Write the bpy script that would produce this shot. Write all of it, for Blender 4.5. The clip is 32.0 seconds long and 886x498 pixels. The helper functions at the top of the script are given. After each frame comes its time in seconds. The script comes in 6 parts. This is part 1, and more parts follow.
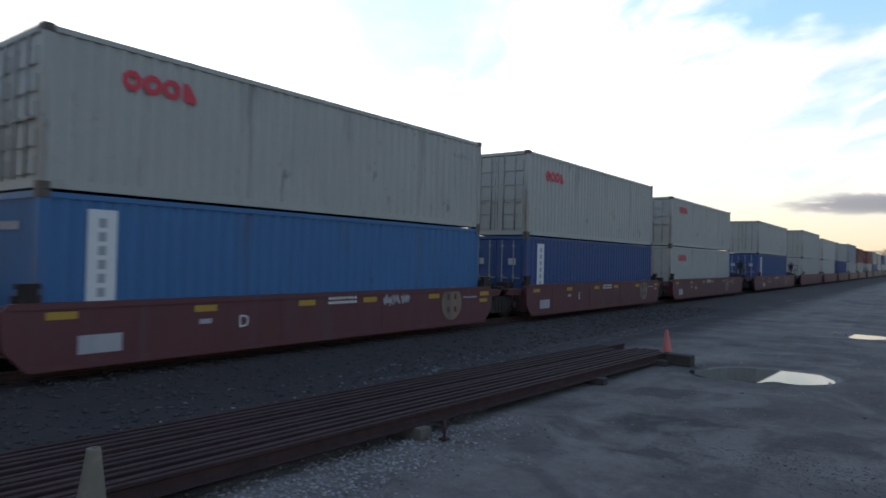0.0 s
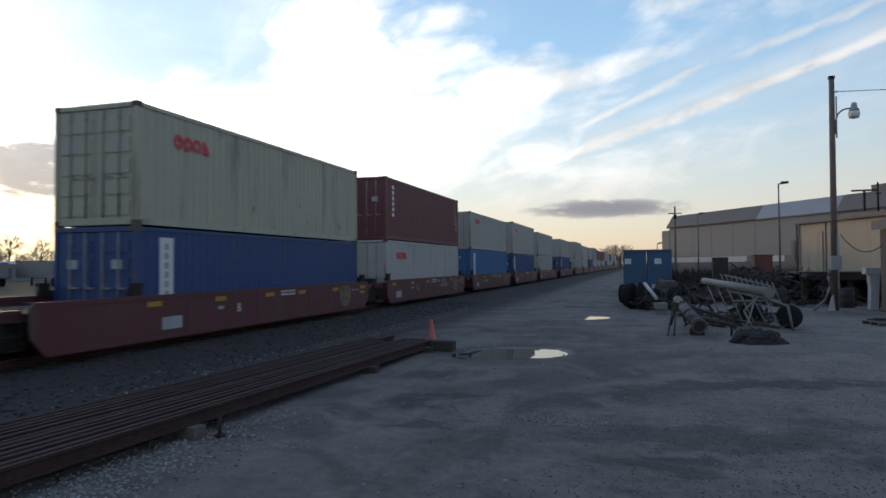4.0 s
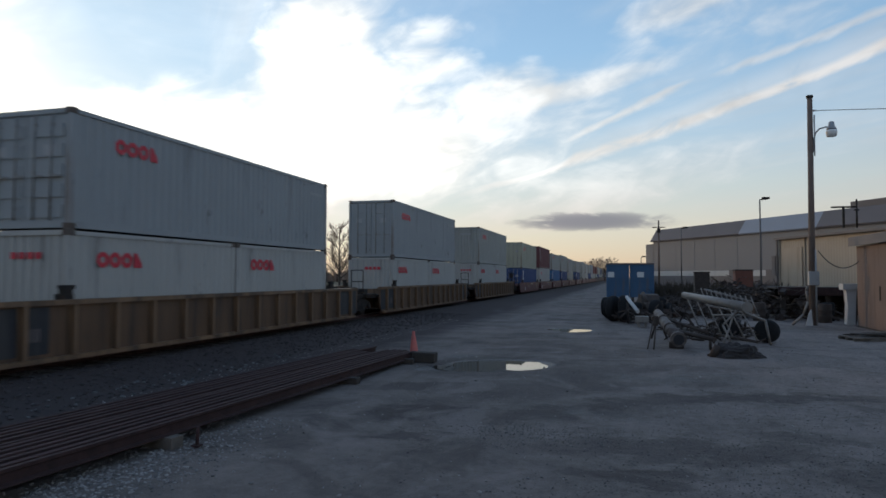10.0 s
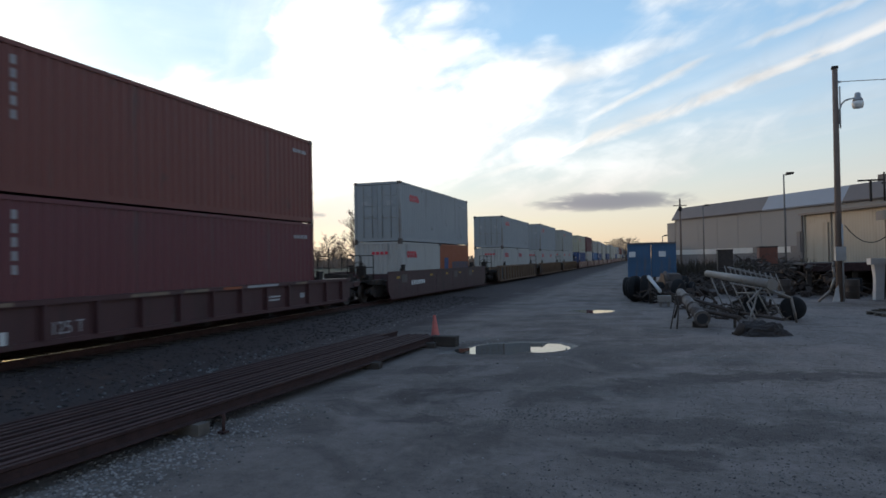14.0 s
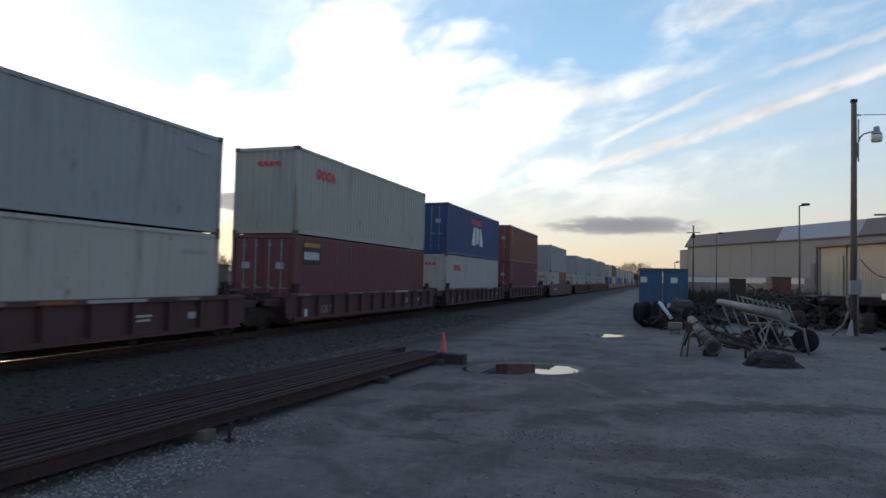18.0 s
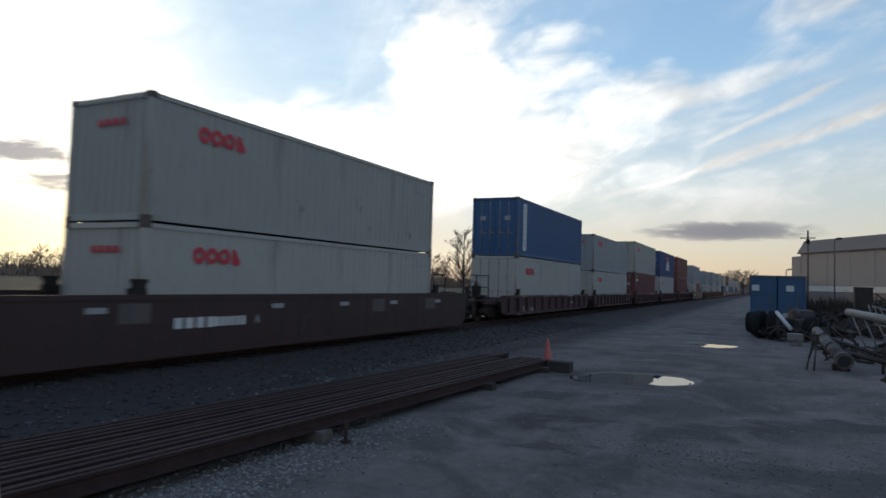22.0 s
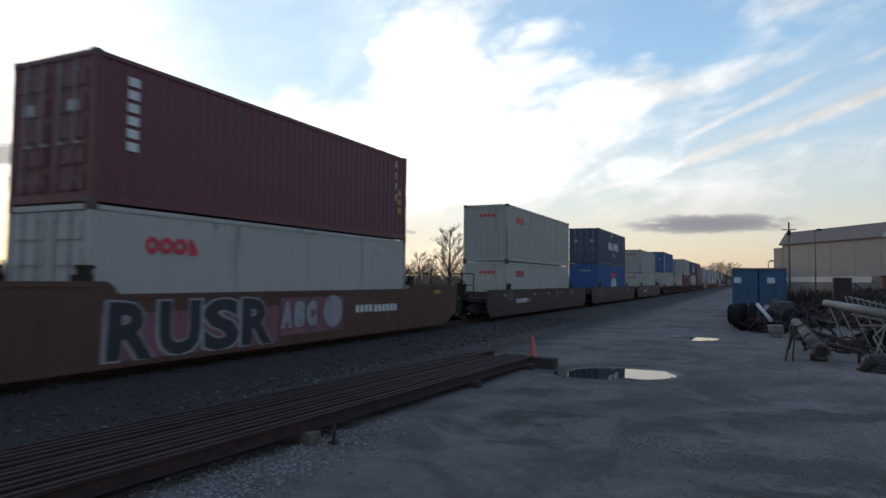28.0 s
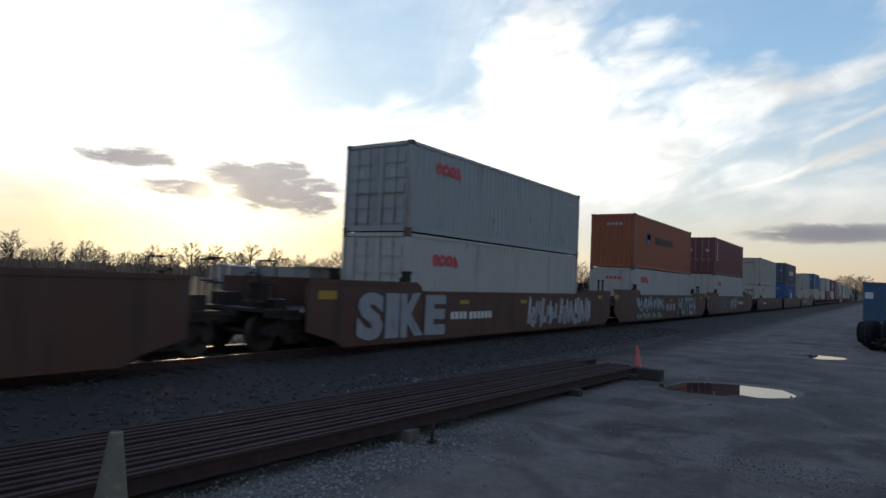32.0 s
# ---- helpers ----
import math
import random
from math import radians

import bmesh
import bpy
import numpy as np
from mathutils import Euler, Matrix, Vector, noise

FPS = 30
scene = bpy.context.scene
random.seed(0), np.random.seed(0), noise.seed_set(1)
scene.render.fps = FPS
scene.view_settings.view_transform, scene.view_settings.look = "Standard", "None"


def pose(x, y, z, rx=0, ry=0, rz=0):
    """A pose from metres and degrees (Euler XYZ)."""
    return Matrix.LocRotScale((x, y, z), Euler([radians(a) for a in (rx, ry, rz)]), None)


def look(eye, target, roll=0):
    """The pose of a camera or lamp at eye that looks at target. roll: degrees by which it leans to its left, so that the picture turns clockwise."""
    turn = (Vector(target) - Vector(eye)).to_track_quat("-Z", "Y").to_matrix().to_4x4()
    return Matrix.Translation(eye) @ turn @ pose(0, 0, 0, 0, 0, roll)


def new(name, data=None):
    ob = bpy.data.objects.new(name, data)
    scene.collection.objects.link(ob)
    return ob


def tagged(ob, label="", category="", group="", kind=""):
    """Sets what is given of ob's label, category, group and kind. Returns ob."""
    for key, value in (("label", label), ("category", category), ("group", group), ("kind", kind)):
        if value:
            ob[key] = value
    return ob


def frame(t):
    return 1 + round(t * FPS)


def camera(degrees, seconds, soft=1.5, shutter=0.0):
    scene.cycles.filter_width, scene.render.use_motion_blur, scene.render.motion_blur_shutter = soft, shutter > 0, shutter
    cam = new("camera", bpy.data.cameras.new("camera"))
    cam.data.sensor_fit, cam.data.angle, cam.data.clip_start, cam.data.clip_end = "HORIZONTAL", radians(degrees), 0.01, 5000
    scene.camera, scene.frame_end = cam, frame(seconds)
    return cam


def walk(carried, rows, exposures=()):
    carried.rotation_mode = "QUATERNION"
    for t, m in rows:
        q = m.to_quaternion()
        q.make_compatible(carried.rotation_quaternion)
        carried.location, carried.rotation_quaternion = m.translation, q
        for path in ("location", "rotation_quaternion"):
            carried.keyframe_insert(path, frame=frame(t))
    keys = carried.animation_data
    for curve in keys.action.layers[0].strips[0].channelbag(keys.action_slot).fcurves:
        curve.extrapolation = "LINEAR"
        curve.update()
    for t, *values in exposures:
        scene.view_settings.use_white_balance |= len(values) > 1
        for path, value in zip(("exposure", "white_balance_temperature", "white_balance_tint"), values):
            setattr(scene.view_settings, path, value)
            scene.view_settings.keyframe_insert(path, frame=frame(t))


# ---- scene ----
# ---- camera and its way ----
cam = camera(68.61, 32.0, soft=1.6, shutter=0.35)
EXPOSURES = [(0.0, 0.22), (2.0, 0.2), (5.0, -0.15), (6.0, -0.04), (7.0, -0.2), (9.0, -0.28), (10.0, -0.23), (11.0, -0.31), (12.0, -0.36), (13.0, -0.22), (16.0, 0.15), (18.0, -0.03), (19.0, -0.08), (20.0, -0.05), (21.0, -0.36), (22.0, -0.25), (23.0, -0.60), (24.0, -0.16), (27.0, -0.50), (28.0, -0.14), (29.0, -0.38), (30.0, -0.15), (32.0, -0.30)]
walk(cam, [
    (0, pose(-0.036, 0.389, 2.234, 90.73, -1.43, 37.11)),
    (0.5, pose(0.041, 0.393, 2.224, 90.70, -0.81, 32.93)),
    (1, pose(-0.099, 0.455, 2.116, 91.06, -0.81, 30.55)),
    (1.5, pose(-0.075, 0.275, 2.158, 91.13, -1.25, 25.32)),
    (2, pose(-0.074, 0.209, 2.140, 92.24, -0.19, 19.60)),
    (2.5, pose(-0.078, 0.286, 2.036, 92.68, -0.10, 16.90)),
    (4.5, pose(0.140, -0.017, 2.049, 91.23, 0.70, 17.28)),
    (5, pose(0.143, -0.026, 2.060, 91.41, 0.23, 18.62)),
    (5.5, pose(0.156, -0.015, 2.061, 91.55, -0.19, 18.45)),
    (6, pose(0.171, -0.012, 2.063, 91.88, -0.66, 18.10)),
    (6.5, pose(0.192, -0.028, 2.069, 92.16, -0.37, 15.90)),
    (7, pose(0.186, -0.022, 2.063, 92.34, 0.25, 15.05)),
    (7.5, pose(0.182, 0.003, 2.056, 92.42, 0.56, 14.69)),
    (8, pose(0.180, 0.001, 2.059, 92.53, 0.42, 14.46)),
    (8.5, pose(0.203, -0.008, 2.061, 92.51, 0.27, 14.71)),
    (9, pose(0.195, -0.019, 2.066, 92.48, 0.08, 15.16)),
    (9.5, pose(0.196, -0.028, 2.062, 92.46, -0.15, 15.52)),
    (10, pose(0.203, -0.031, 2.064, 92.39, -0.22, 15.74)),
    (10.5, pose(0.196, -0.013, 2.072, 92.31, 0.16, 16.03)),
    (11, pose(0.199, -0.025, 2.070, 92.43, 0.29, 16.50)),
    (11.5, pose(0.213, -0.036, 2.068, 92.34, 0.87, 17.19)),
    (12, pose(0.189, 0.001, 2.062, 92.11, 0.99, 17.79)),
    (12.5, pose(0.200, -0.005, 2.052, 91.78, 1.29, 17.81)),
    (13, pose(0.205, 0.002, 2.061, 91.37, 1.38, 17.73)),
    (13.5, pose(0.196, 0.012, 2.064, 90.97, 1.26, 17.57)),
    (15.5, pose(0.194, -0.008, 2.052, 91.45, 0.06, 17.74)),
    (16, pose(0.186, -0.007, 2.064, 91.70, -0.37, 17.87)),
    (16.5, pose(0.186, -0.013, 2.062, 91.92, -0.63, 18.00)),
    (17, pose(0.167, -0.015, 2.067, 92.22, -1.34, 18.05)),
    (17.5, pose(0.185, -0.015, 2.056, 92.42, -1.61, 18.29)),
    (18, pose(0.182, -0.030, 2.060, 92.49, -1.33, 18.38)),
    (18.5, pose(0.177, -0.026, 2.068, 92.59, -1.52, 18.42)),
    (19, pose(0.181, -0.026, 2.053, 92.61, -1.84, 18.16)),
    (19.5, pose(0.132, -0.023, 2.061, 92.55, -1.60, 18.45)),
    (20, pose(-0.061, 0.012, 2.028, 92.42, -1.72, 22.32)),
    (20.5, pose(-0.070, 0.018, 2.013, 92.76, -1.31, 24.01)),
    (21, pose(-0.112, 0.016, 2.010, 92.93, -1.76, 24.87)),
    (21.5, pose(-0.147, 0.030, 2.017, 92.86, -1.90, 25.70)),
    (22, pose(-0.168, 0.050, 2.016, 92.84, -1.75, 26.44)),
    (22.5, pose(-0.172, 0.005, 2.035, 92.82, -1.38, 27.50)),
    (23, pose(-0.145, -0.084, 2.041, 93.05, -0.90, 29.88)),
    (23.5, pose(-0.105, -0.077, 2.046, 93.06, -1.29, 34.94)),
    (24, pose(-0.078, -0.086, 2.052, 92.86, -1.64, 33.73)),
    (24.5, pose(-0.160, -0.016, 2.052, 92.38, -1.81, 31.29)),
    (26.5, pose(0.005, 0.086, 2.134, 91.69, 0.00, 28.80)),
    (27, pose(-0.049, -0.086, 2.082, 92.09, 0.33, 27.31)),
    (27.5, pose(-0.042, -0.101, 2.053, 92.50, -0.20, 26.33)),
    (28, pose(-0.058, -0.085, 2.070, 92.64, -0.66, 25.27)),
    (28.5, pose(-0.091, -0.076, 2.098, 92.72, -0.96, 25.08)),
    (29, pose(-0.096, -0.068, 2.041, 93.17, -1.08, 27.29)),
    (29.5, pose(-0.117, -0.051, 2.049, 93.14, -1.49, 32.89)),
    (30, pose(-0.109, -0.060, 2.033, 93.17, -1.56, 32.93)),
    (30.5, pose(-0.098, -0.058, 2.050, 92.98, -1.94, 33.20)),
    (31, pose(-0.111, -0.046, 2.030, 92.97, -2.28, 33.68)),
    (31.5, pose(-0.099, -0.053, 2.052, 92.74, -2.46, 34.13)),
    (32, pose(-0.082, -0.068, 2.057, 92.72, -2.45, 34.11)),
], EXPOSURES)

# ---- sky and sun ----
SUN_AZ, SUN_EL = 53.8, 5.2          # degrees to the left of the track, degrees up


class Nodes:
    """Short hand for writing shader arithmetic."""

    def __init__(self, tree):
        self.tree = tree

    def add(self, kind, **sets):
        n = self.tree.nodes.new(kind)
        for k, v in sets.items():
            n.inputs[k].default_value = v
        return n

    def link(self, a, b):
        self.tree.links.new(a, b)

    def plug(self, socket, v):
        if isinstance(v, bpy.types.NodeSocket):
            self.link(v, socket)
        else:
            socket.default_value = v

    def m(self, op, a, b=0.0, c=0.0, clamp=False):
        n = self.tree.nodes.new("ShaderNodeMath")
        n.operation, n.use_clamp = op, clamp
        for s, v in zip(n.inputs, (a, b, c)):
            self.plug(s, v)
        return n.outputs[0]

    def step(self, v, lo, hi, a=0.0, b=1.0):
        n = self.tree.nodes.new("ShaderNodeMapRange")
        n.interpolation_type = "SMOOTHSTEP"
        self.plug(n.inputs["Value"], v)
        for k, x in (("From Min", lo), ("From Max", hi), ("To Min", a), ("To Max", b)):
            n.inputs[k].default_value = x
        return n.outputs["Result"]

    def mix(self, f, a, b, mode="MIX"):
        n = self.tree.nodes.new("ShaderNodeMix")
        n.data_type, n.blend_type, n.clamp_factor = "RGBA", mode, True
        self.plug(n.inputs["Factor"], f)
        for k, v in ((6, a), (7, b)):
            if isinstance(v, bpy.types.NodeSocket):
                self.link(v, n.inputs[k])
            else:
                n.inputs[k].default_value = (*v, 1.0)
        return n.outputs[2]

    def xyz(self, x, y, z):
        n = self.tree.nodes.new("ShaderNodeCombineXYZ")
        for s, v in zip(n.inputs, (x, y, z)):
            self.plug(s, v)
        return n.outputs[0]

    def noise(self, vec, scale, detail=4.0, rough=0.55, dist=0.0):
        n = self.tree.nodes.new("ShaderNodeTexNoise")
        n.inputs["Scale"].default_value, n.inputs["Detail"].default_value = scale, detail
        n.inputs["Roughness"].default_value, n.inputs["Distortion"].default_value = rough, dist
        if vec is not None:
            self.link(vec, n.inputs["Vector"])
        return n.outputs["Fac"]

    def blob(self, az, el, a0, e0, wa, we, soft_lo=1.0, soft_hi=0.0, tilt=0.0):
        """A soft oval in azimuth and elevation, 1 at its middle."""
        p = self.m("DIVIDE", self.m("SUBTRACT", az, a0), wa)
        q = self.m("SUBTRACT", el, e0)
        if tilt:
            q = self.m("ADD", q, self.m("MULTIPLY", self.m("SUBTRACT", az, a0), tilt))
        q = self.m("DIVIDE", q, we)
        r = self.m("ADD", self.m("MULTIPLY", p, p), self.m("MULTIPLY", q, q))
        return self.step(r, soft_lo, soft_hi)


world = bpy.data.worlds.new("evening_sky")
scene.world = world
world.use_nodes = True
wt = world.node_tree
wt.nodes.clear()
W = Nodes(wt)
tc = W.add("ShaderNodeTexCoord")
sep = W.add("ShaderNodeSeparateXYZ")
W.link(tc.outputs["Generated"], sep.inputs[0])
dx, dy, dz = sep.outputs
el = W.m("MULTIPLY", W.m("ARCSINE", dz), 57.2958)
az = W.m("MULTIPLY", W.m("ARCTAN2", W.m("MULTIPLY", dx, -1.0), dy), 57.2958)
sky = W.add("ShaderNodeTexSky")
sky.sky_type, sky.sun_disc = "NISHITA", False
sky.sun_elevation, sky.sun_rotation = radians(SUN_EL + 3), radians(-SUN_AZ)
sky.air_density, sky.dust_density, sky.ozone_density = 1.0, 0.6, 2.0
sa, ca, se, ce = math.sin(radians(SUN_AZ)), math.cos(radians(SUN_AZ)), math.sin(radians(SUN_EL)), math.cos(radians(SUN_EL))
dot = W.m("ADD", W.m("ADD", W.m("MULTIPLY", dx, -sa * ce), W.m("MULTIPLY", dy, ca * ce)), W.m("MULTIPLY", dz, se), clamp=True)
ang = W.m("MULTIPLY", W.m("ARCCOSINE", dot), 57.2958)          # degrees from the sun
# coordinates on the high cloud sheet; the streaks run along one direction of it
zz = W.m("ADD", W.m("MAXIMUM", dz, 0.0), 0.02)
cu, cv = W.m("DIVIDE", dx, zz), W.m("DIVIDE", dy, zz)
along = W.m("ADD", W.m("MULTIPLY", cu, 0.574), W.m("MULTIPLY", cv, -0.819))
across = W.m("ADD", W.m("MULTIPLY", cu, 0.819), W.m("MULTIPLY", cv, 0.574))
sheet = W.xyz(W.m("MULTIPLY", along, 0.22), W.m("MULTIPLY", across, 1.15), 0.0)
wisp = W.noise(sheet, 1.3, 7.0, 0.58, 0.6)
puff = W.noise(W.xyz(W.m("MULTIPLY", cu, 0.55), W.m("MULTIPLY", cv, 0.55), 3.0), 1.5, 7.0, 0.55, 0.5)
# clear sky: blue above, peach at the horizon, pale towards the sun
n = W.add("ShaderNodeValToRGB")
n.color_ramp.elements[0].color = (0.52, 0.385, 0.34, 1)
n.color_ramp.elements[1].color = (0.17, 0.31, 0.55, 1)
n.color_ramp.elements[0].position, n.color_ramp.elements[1].position = 0.0, 0.85
for p, c in ((0.09, (0.59, 0.50, 0.45)), (0.17, (0.53, 0.56, 0.56)), (0.27, (0.415, 0.55, 0.68)), (0.42, (0.285, 0.49, 0.725))):
    e = n.color_ramp.elements.new(p)
    e.color = (*c, 1)
W.link(W.m("DIVIDE", el, 45.0, clamp=True), n.inputs[0])
hazy = W.mix(0.92, sky.outputs[0], n.outputs[0])
near = W.step(ang, 44.0, 8.0)
hazy = W.mix(W.m("MULTIPLY", near, 0.55), hazy, (0.78, 1.0, 1.14))
low = W.m("MULTIPLY", W.step(el, 8.5, 1.5), W.step(ang, 34.0, 5.0))
hazy = W.mix(W.m("MULTIPLY", low, 0.8), hazy, (1.0, 0.79, 0.48))
# high white cloud: a broad bank with torn edges, a haze round the sun, thin veils and streaks
fine = W.noise(W.xyz(W.m("MULTIPLY", W.m("SUBTRACT", az, W.m("MULTIPLY", el, 0.3)), 0.085), W.m("MULTIPLY", W.m("ADD", el, W.m("MULTIPLY", az, 0.24)), 0.15), 7.0), 2.2, 6.0, 0.50, 0.5)
tear = W.noise(W.xyz(W.m("MULTIPLY", az, 0.15), W.m("MULTIPLY", W.m("ADD", el, W.m("MULTIPLY", az, 0.20)), 0.34), 2.0), 1.9, 6.0, 0.50, 0.6)
ragged = W.m("ADD", W.m("MULTIPLY", W.m("SUBTRACT", fine, 0.5), 1.35), W.m("MULTIPLY", W.m("SUBTRACT", tear, 0.5), 0.8))


def bank_of(blobs, tilt, lo, hi):
    mass = 0.0
    for a0, e0, wa, we, k in blobs:
        mass = W.m("ADD", mass, W.m("MULTIPLY", W.blob(az, el, a0, e0, wa, we, tilt=tilt), k))
    return W.step(W.m("ADD", mass, W.m("MULTIPLY", ragged, W.step(mass, 0.0, 0.25))), lo, hi)


bank = bank_of(((22.0, 12.0, 11.5, 8.0, 0.88), (27.0, 17.5, 8.0, 7.5, 0.85), (36.0, 8.5, 17.0, 9.0, 1.12), (52.0, 7.0, 16.0, 9.0, 0.9), (24.5, 24.0, 8.0, 6.0, 0.55), (12.0, 10.0, 10.0, 5.0, 0.6)), 0.0, -0.10, 1.25)
tongues = bank_of(((18.0, 17.6, 7.0, 2.2, 0.9), (19.0, 20.3, 7.5, 2.2, 0.8), (10.5, 16.0, 7.0, 3.0, 0.9), (8.0, 12.5, 11.0, 5.0, 0.7), (-4.5, 22.0, 7.0, 2.0, 0.65), (3.0, 16.2, 8.0, 1.3, 0.6), (2.0, 7.5, 19.0, 3.4, 0.7), (-9.0, 20.0, 15.0, 5.0, 0.45)), 0.20, 0.05, 1.35)
bank = W.m("MAXIMUM", bank, W.m("MULTIPLY", tongues, 0.85))
halo = W.blob(az, el, 69.0, 12.0, 28.0, 24.0)
bank = W.m("SUBTRACT", 1.0, W.m("MULTIPLY", W.m("SUBTRACT", 1.0, bank), W.m("SUBTRACT", 1.0, halo)))
feather = bank_of(((12.0, 14.6, 4.5, 2.6, 1.0),), 0.9, 0.0, 1.2)
bank = W.m("MAXIMUM", bank, W.m("MULTIPLY", feather, 0.85))
sway = W.m("ADD", W.m("MULTIPLY", W.m("SUBTRACT", fine, 0.5), 1.1), W.m("MULTIPLY", W.m("SUBTRACT", tear, 0.5), 0.5))


def streak(e0, slope, bend, wide, a_hi, a_lo, soft):
    """A long thin cloud: elevation e0 + slope * azimuth + bend * azimuth squared, between two azimuths."""
    line = W.m("ADD", e0, W.m("ADD", W.m("MULTIPLY", az, slope), W.m("MULTIPLY", W.m("MULTIPLY", az, az), bend)))
    f = W.step(W.m("ABSOLUTE", W.m("ADD", W.m("SUBTRACT", el, line), sway)), wide, 0.0)
    return W.m("MULTIPLY", f, W.m("MULTIPLY", W.step(az, a_hi, a_hi - soft), W.step(az, a_lo, a_lo + soft)))


lines = W.m("ADD", W.m("MULTIPLY", streak(11.1, -0.29, 0.0004, 0.75, 18.0, -40.0, 9.0), 0.9), W.m("MULTIPLY", streak(11.9, -0.30, 0.0, 1.7, 10.0, -45.0, 10.0), 0.36), clamp=True)
for more, k in ((streak(13.7, -0.41, 0.0, 0.6, 7.5, -7.0, 4.0), 0.75), (streak(14.5, -0.237, 0.0, 0.6, -5.0, -34.0, 5.0), 0.6), (streak(16.9, -0.10, 0.0, 0.7, 7.0, -6.0, 4.0), 0.5)):
    lines = W.m("MAXIMUM", lines, W.m("MULTIPLY", more, k))
lines = W.m("MULTIPLY", lines, W.step(tear, 0.12, 0.46))
white = W.m("MULTIPLY", W.step(wisp, 0.46, 0.74), W.step(el, 3.0, 9.0))
veil = W.m("MULTIPLY", W.step(puff, 0.42, 0.70), W.step(el, 4.0, 10.0))
cover = W.m("ADD", W.m("MULTIPLY", white, 0.24), W.m("MULTIPLY", veil, 0.16))
cover = W.m("MAXIMUM", W.m("MAXIMUM", cover, bank), lines, clamp=True)
lit = W.mix(W.step(ang, 68.0, 22.0), (0.86, 0.875, 0.885), (1.65, 1.63, 1.54))
bulk = W.step(ragged, -0.30, 0.28, 0.82, 1.10)
lit = W.mix(1.0, lit, W.xyz(bulk, bulk, bulk), "MULTIPLY")
low_lit = W.mix(W.step(ang, 32.0, 8.0), (0.82, 0.66, 0.57), (1.30, 1.05, 0.55))
lit = W.mix(W.m("MULTIPLY", W.step(el, 9.5, 2.5), 0.85), lit, low_lit)
shade = W.mix(cover, hazy, lit)
# small grey clouds near the horizon
rag = W.noise(W.xyz(W.m("MULTIPLY", az, 0.13), W.m("MULTIPLY", el, 0.42), 4.0), 2.6, 6.0, 0.6, 0.5)
dark = W.m("MULTIPLY", W.blob(az, el, 3.0, 4.75, 8.6, 1.15), W.step(W.m("ADD", W.m("MULTIPLY", W.m("SUBTRACT", rag, 0.5), 2.6), W.blob(az, el, 3.0, 4.75, 8.8, 1.1)), 0.12, 0.85))
grey = 0.0
for a0, e0, wa, we, k in ((49.5, 7.6, 8.0, 2.7, 1.1), (47.0, 6.0, 6.5, 1.5, 1.1), (60.0, 8.7, 5.2, 1.1, 1.0), (56.5, 6.6, 4.6, 1.1, 1.0), (34.0, 5.9, 6.5, 1.15, 1.0), (31.0, 4.1, 4.0, 0.7, 0.95), (40.0, 4.5, 3.6, 0.5, 0.8)):
    grey = W.m("MAXIMUM", grey, W.m("MULTIPLY", W.blob(az, el, a0, e0, wa, we), k))
grey = W.step(W.m("ADD", grey, W.m("MULTIPLY", W.m("SUBTRACT", rag, 0.5), W.m("MULTIPLY", W.step(grey, 0.0, 0.30), 2.5))), 0.22, 0.95)
shade = W.mix(W.m("MULTIPLY", dark, 0.85), shade, (0.235, 0.24, 0.295))
shade = W.mix(W.m("MULTIPLY", grey, 0.80), shade, (0.275, 0.262, 0.325))
# glare of the veiled sun
glow = W.m("ADD", W.m("MULTIPLY", W.step(ang, 14.0, 0.0), 1.0), W.m("MULTIPLY", W.step(ang, 3.2, 0.0), 6.0))
glow = W.m("MULTIPLY", glow, W.m("SUBTRACT", 1.0, W.m("MULTIPLY", grey, 0.75)))
shade = W.mix(1.0, shade, W.mix(glow, (0, 0, 0), (1.0, 0.82, 0.5)), "ADD")
shade = W.mix(1.0, shade, W.mix(W.step(ang, 55.0, 150.0), (1, 1, 1), (0.62, 0.43, 0.41)), "MULTIPLY")
bg = W.add("ShaderNodeBackground", Strength=1.0)
W.link(shade, bg.inputs[0])
out = W.add("ShaderNodeOutputWorld")
W.link(bg.outputs[0], out.inputs[0])

sun = new("sun", bpy.data.lights.new("sun", "SUN"))
sun.data.energy, sun.data.angle, sun.data.color = 0.7, radians(4.0), (1.0, 0.66, 0.36)
sun.matrix_world = look((-sa * ce * 100, ca * ce * 100, se * 100), (0, 0, 0))


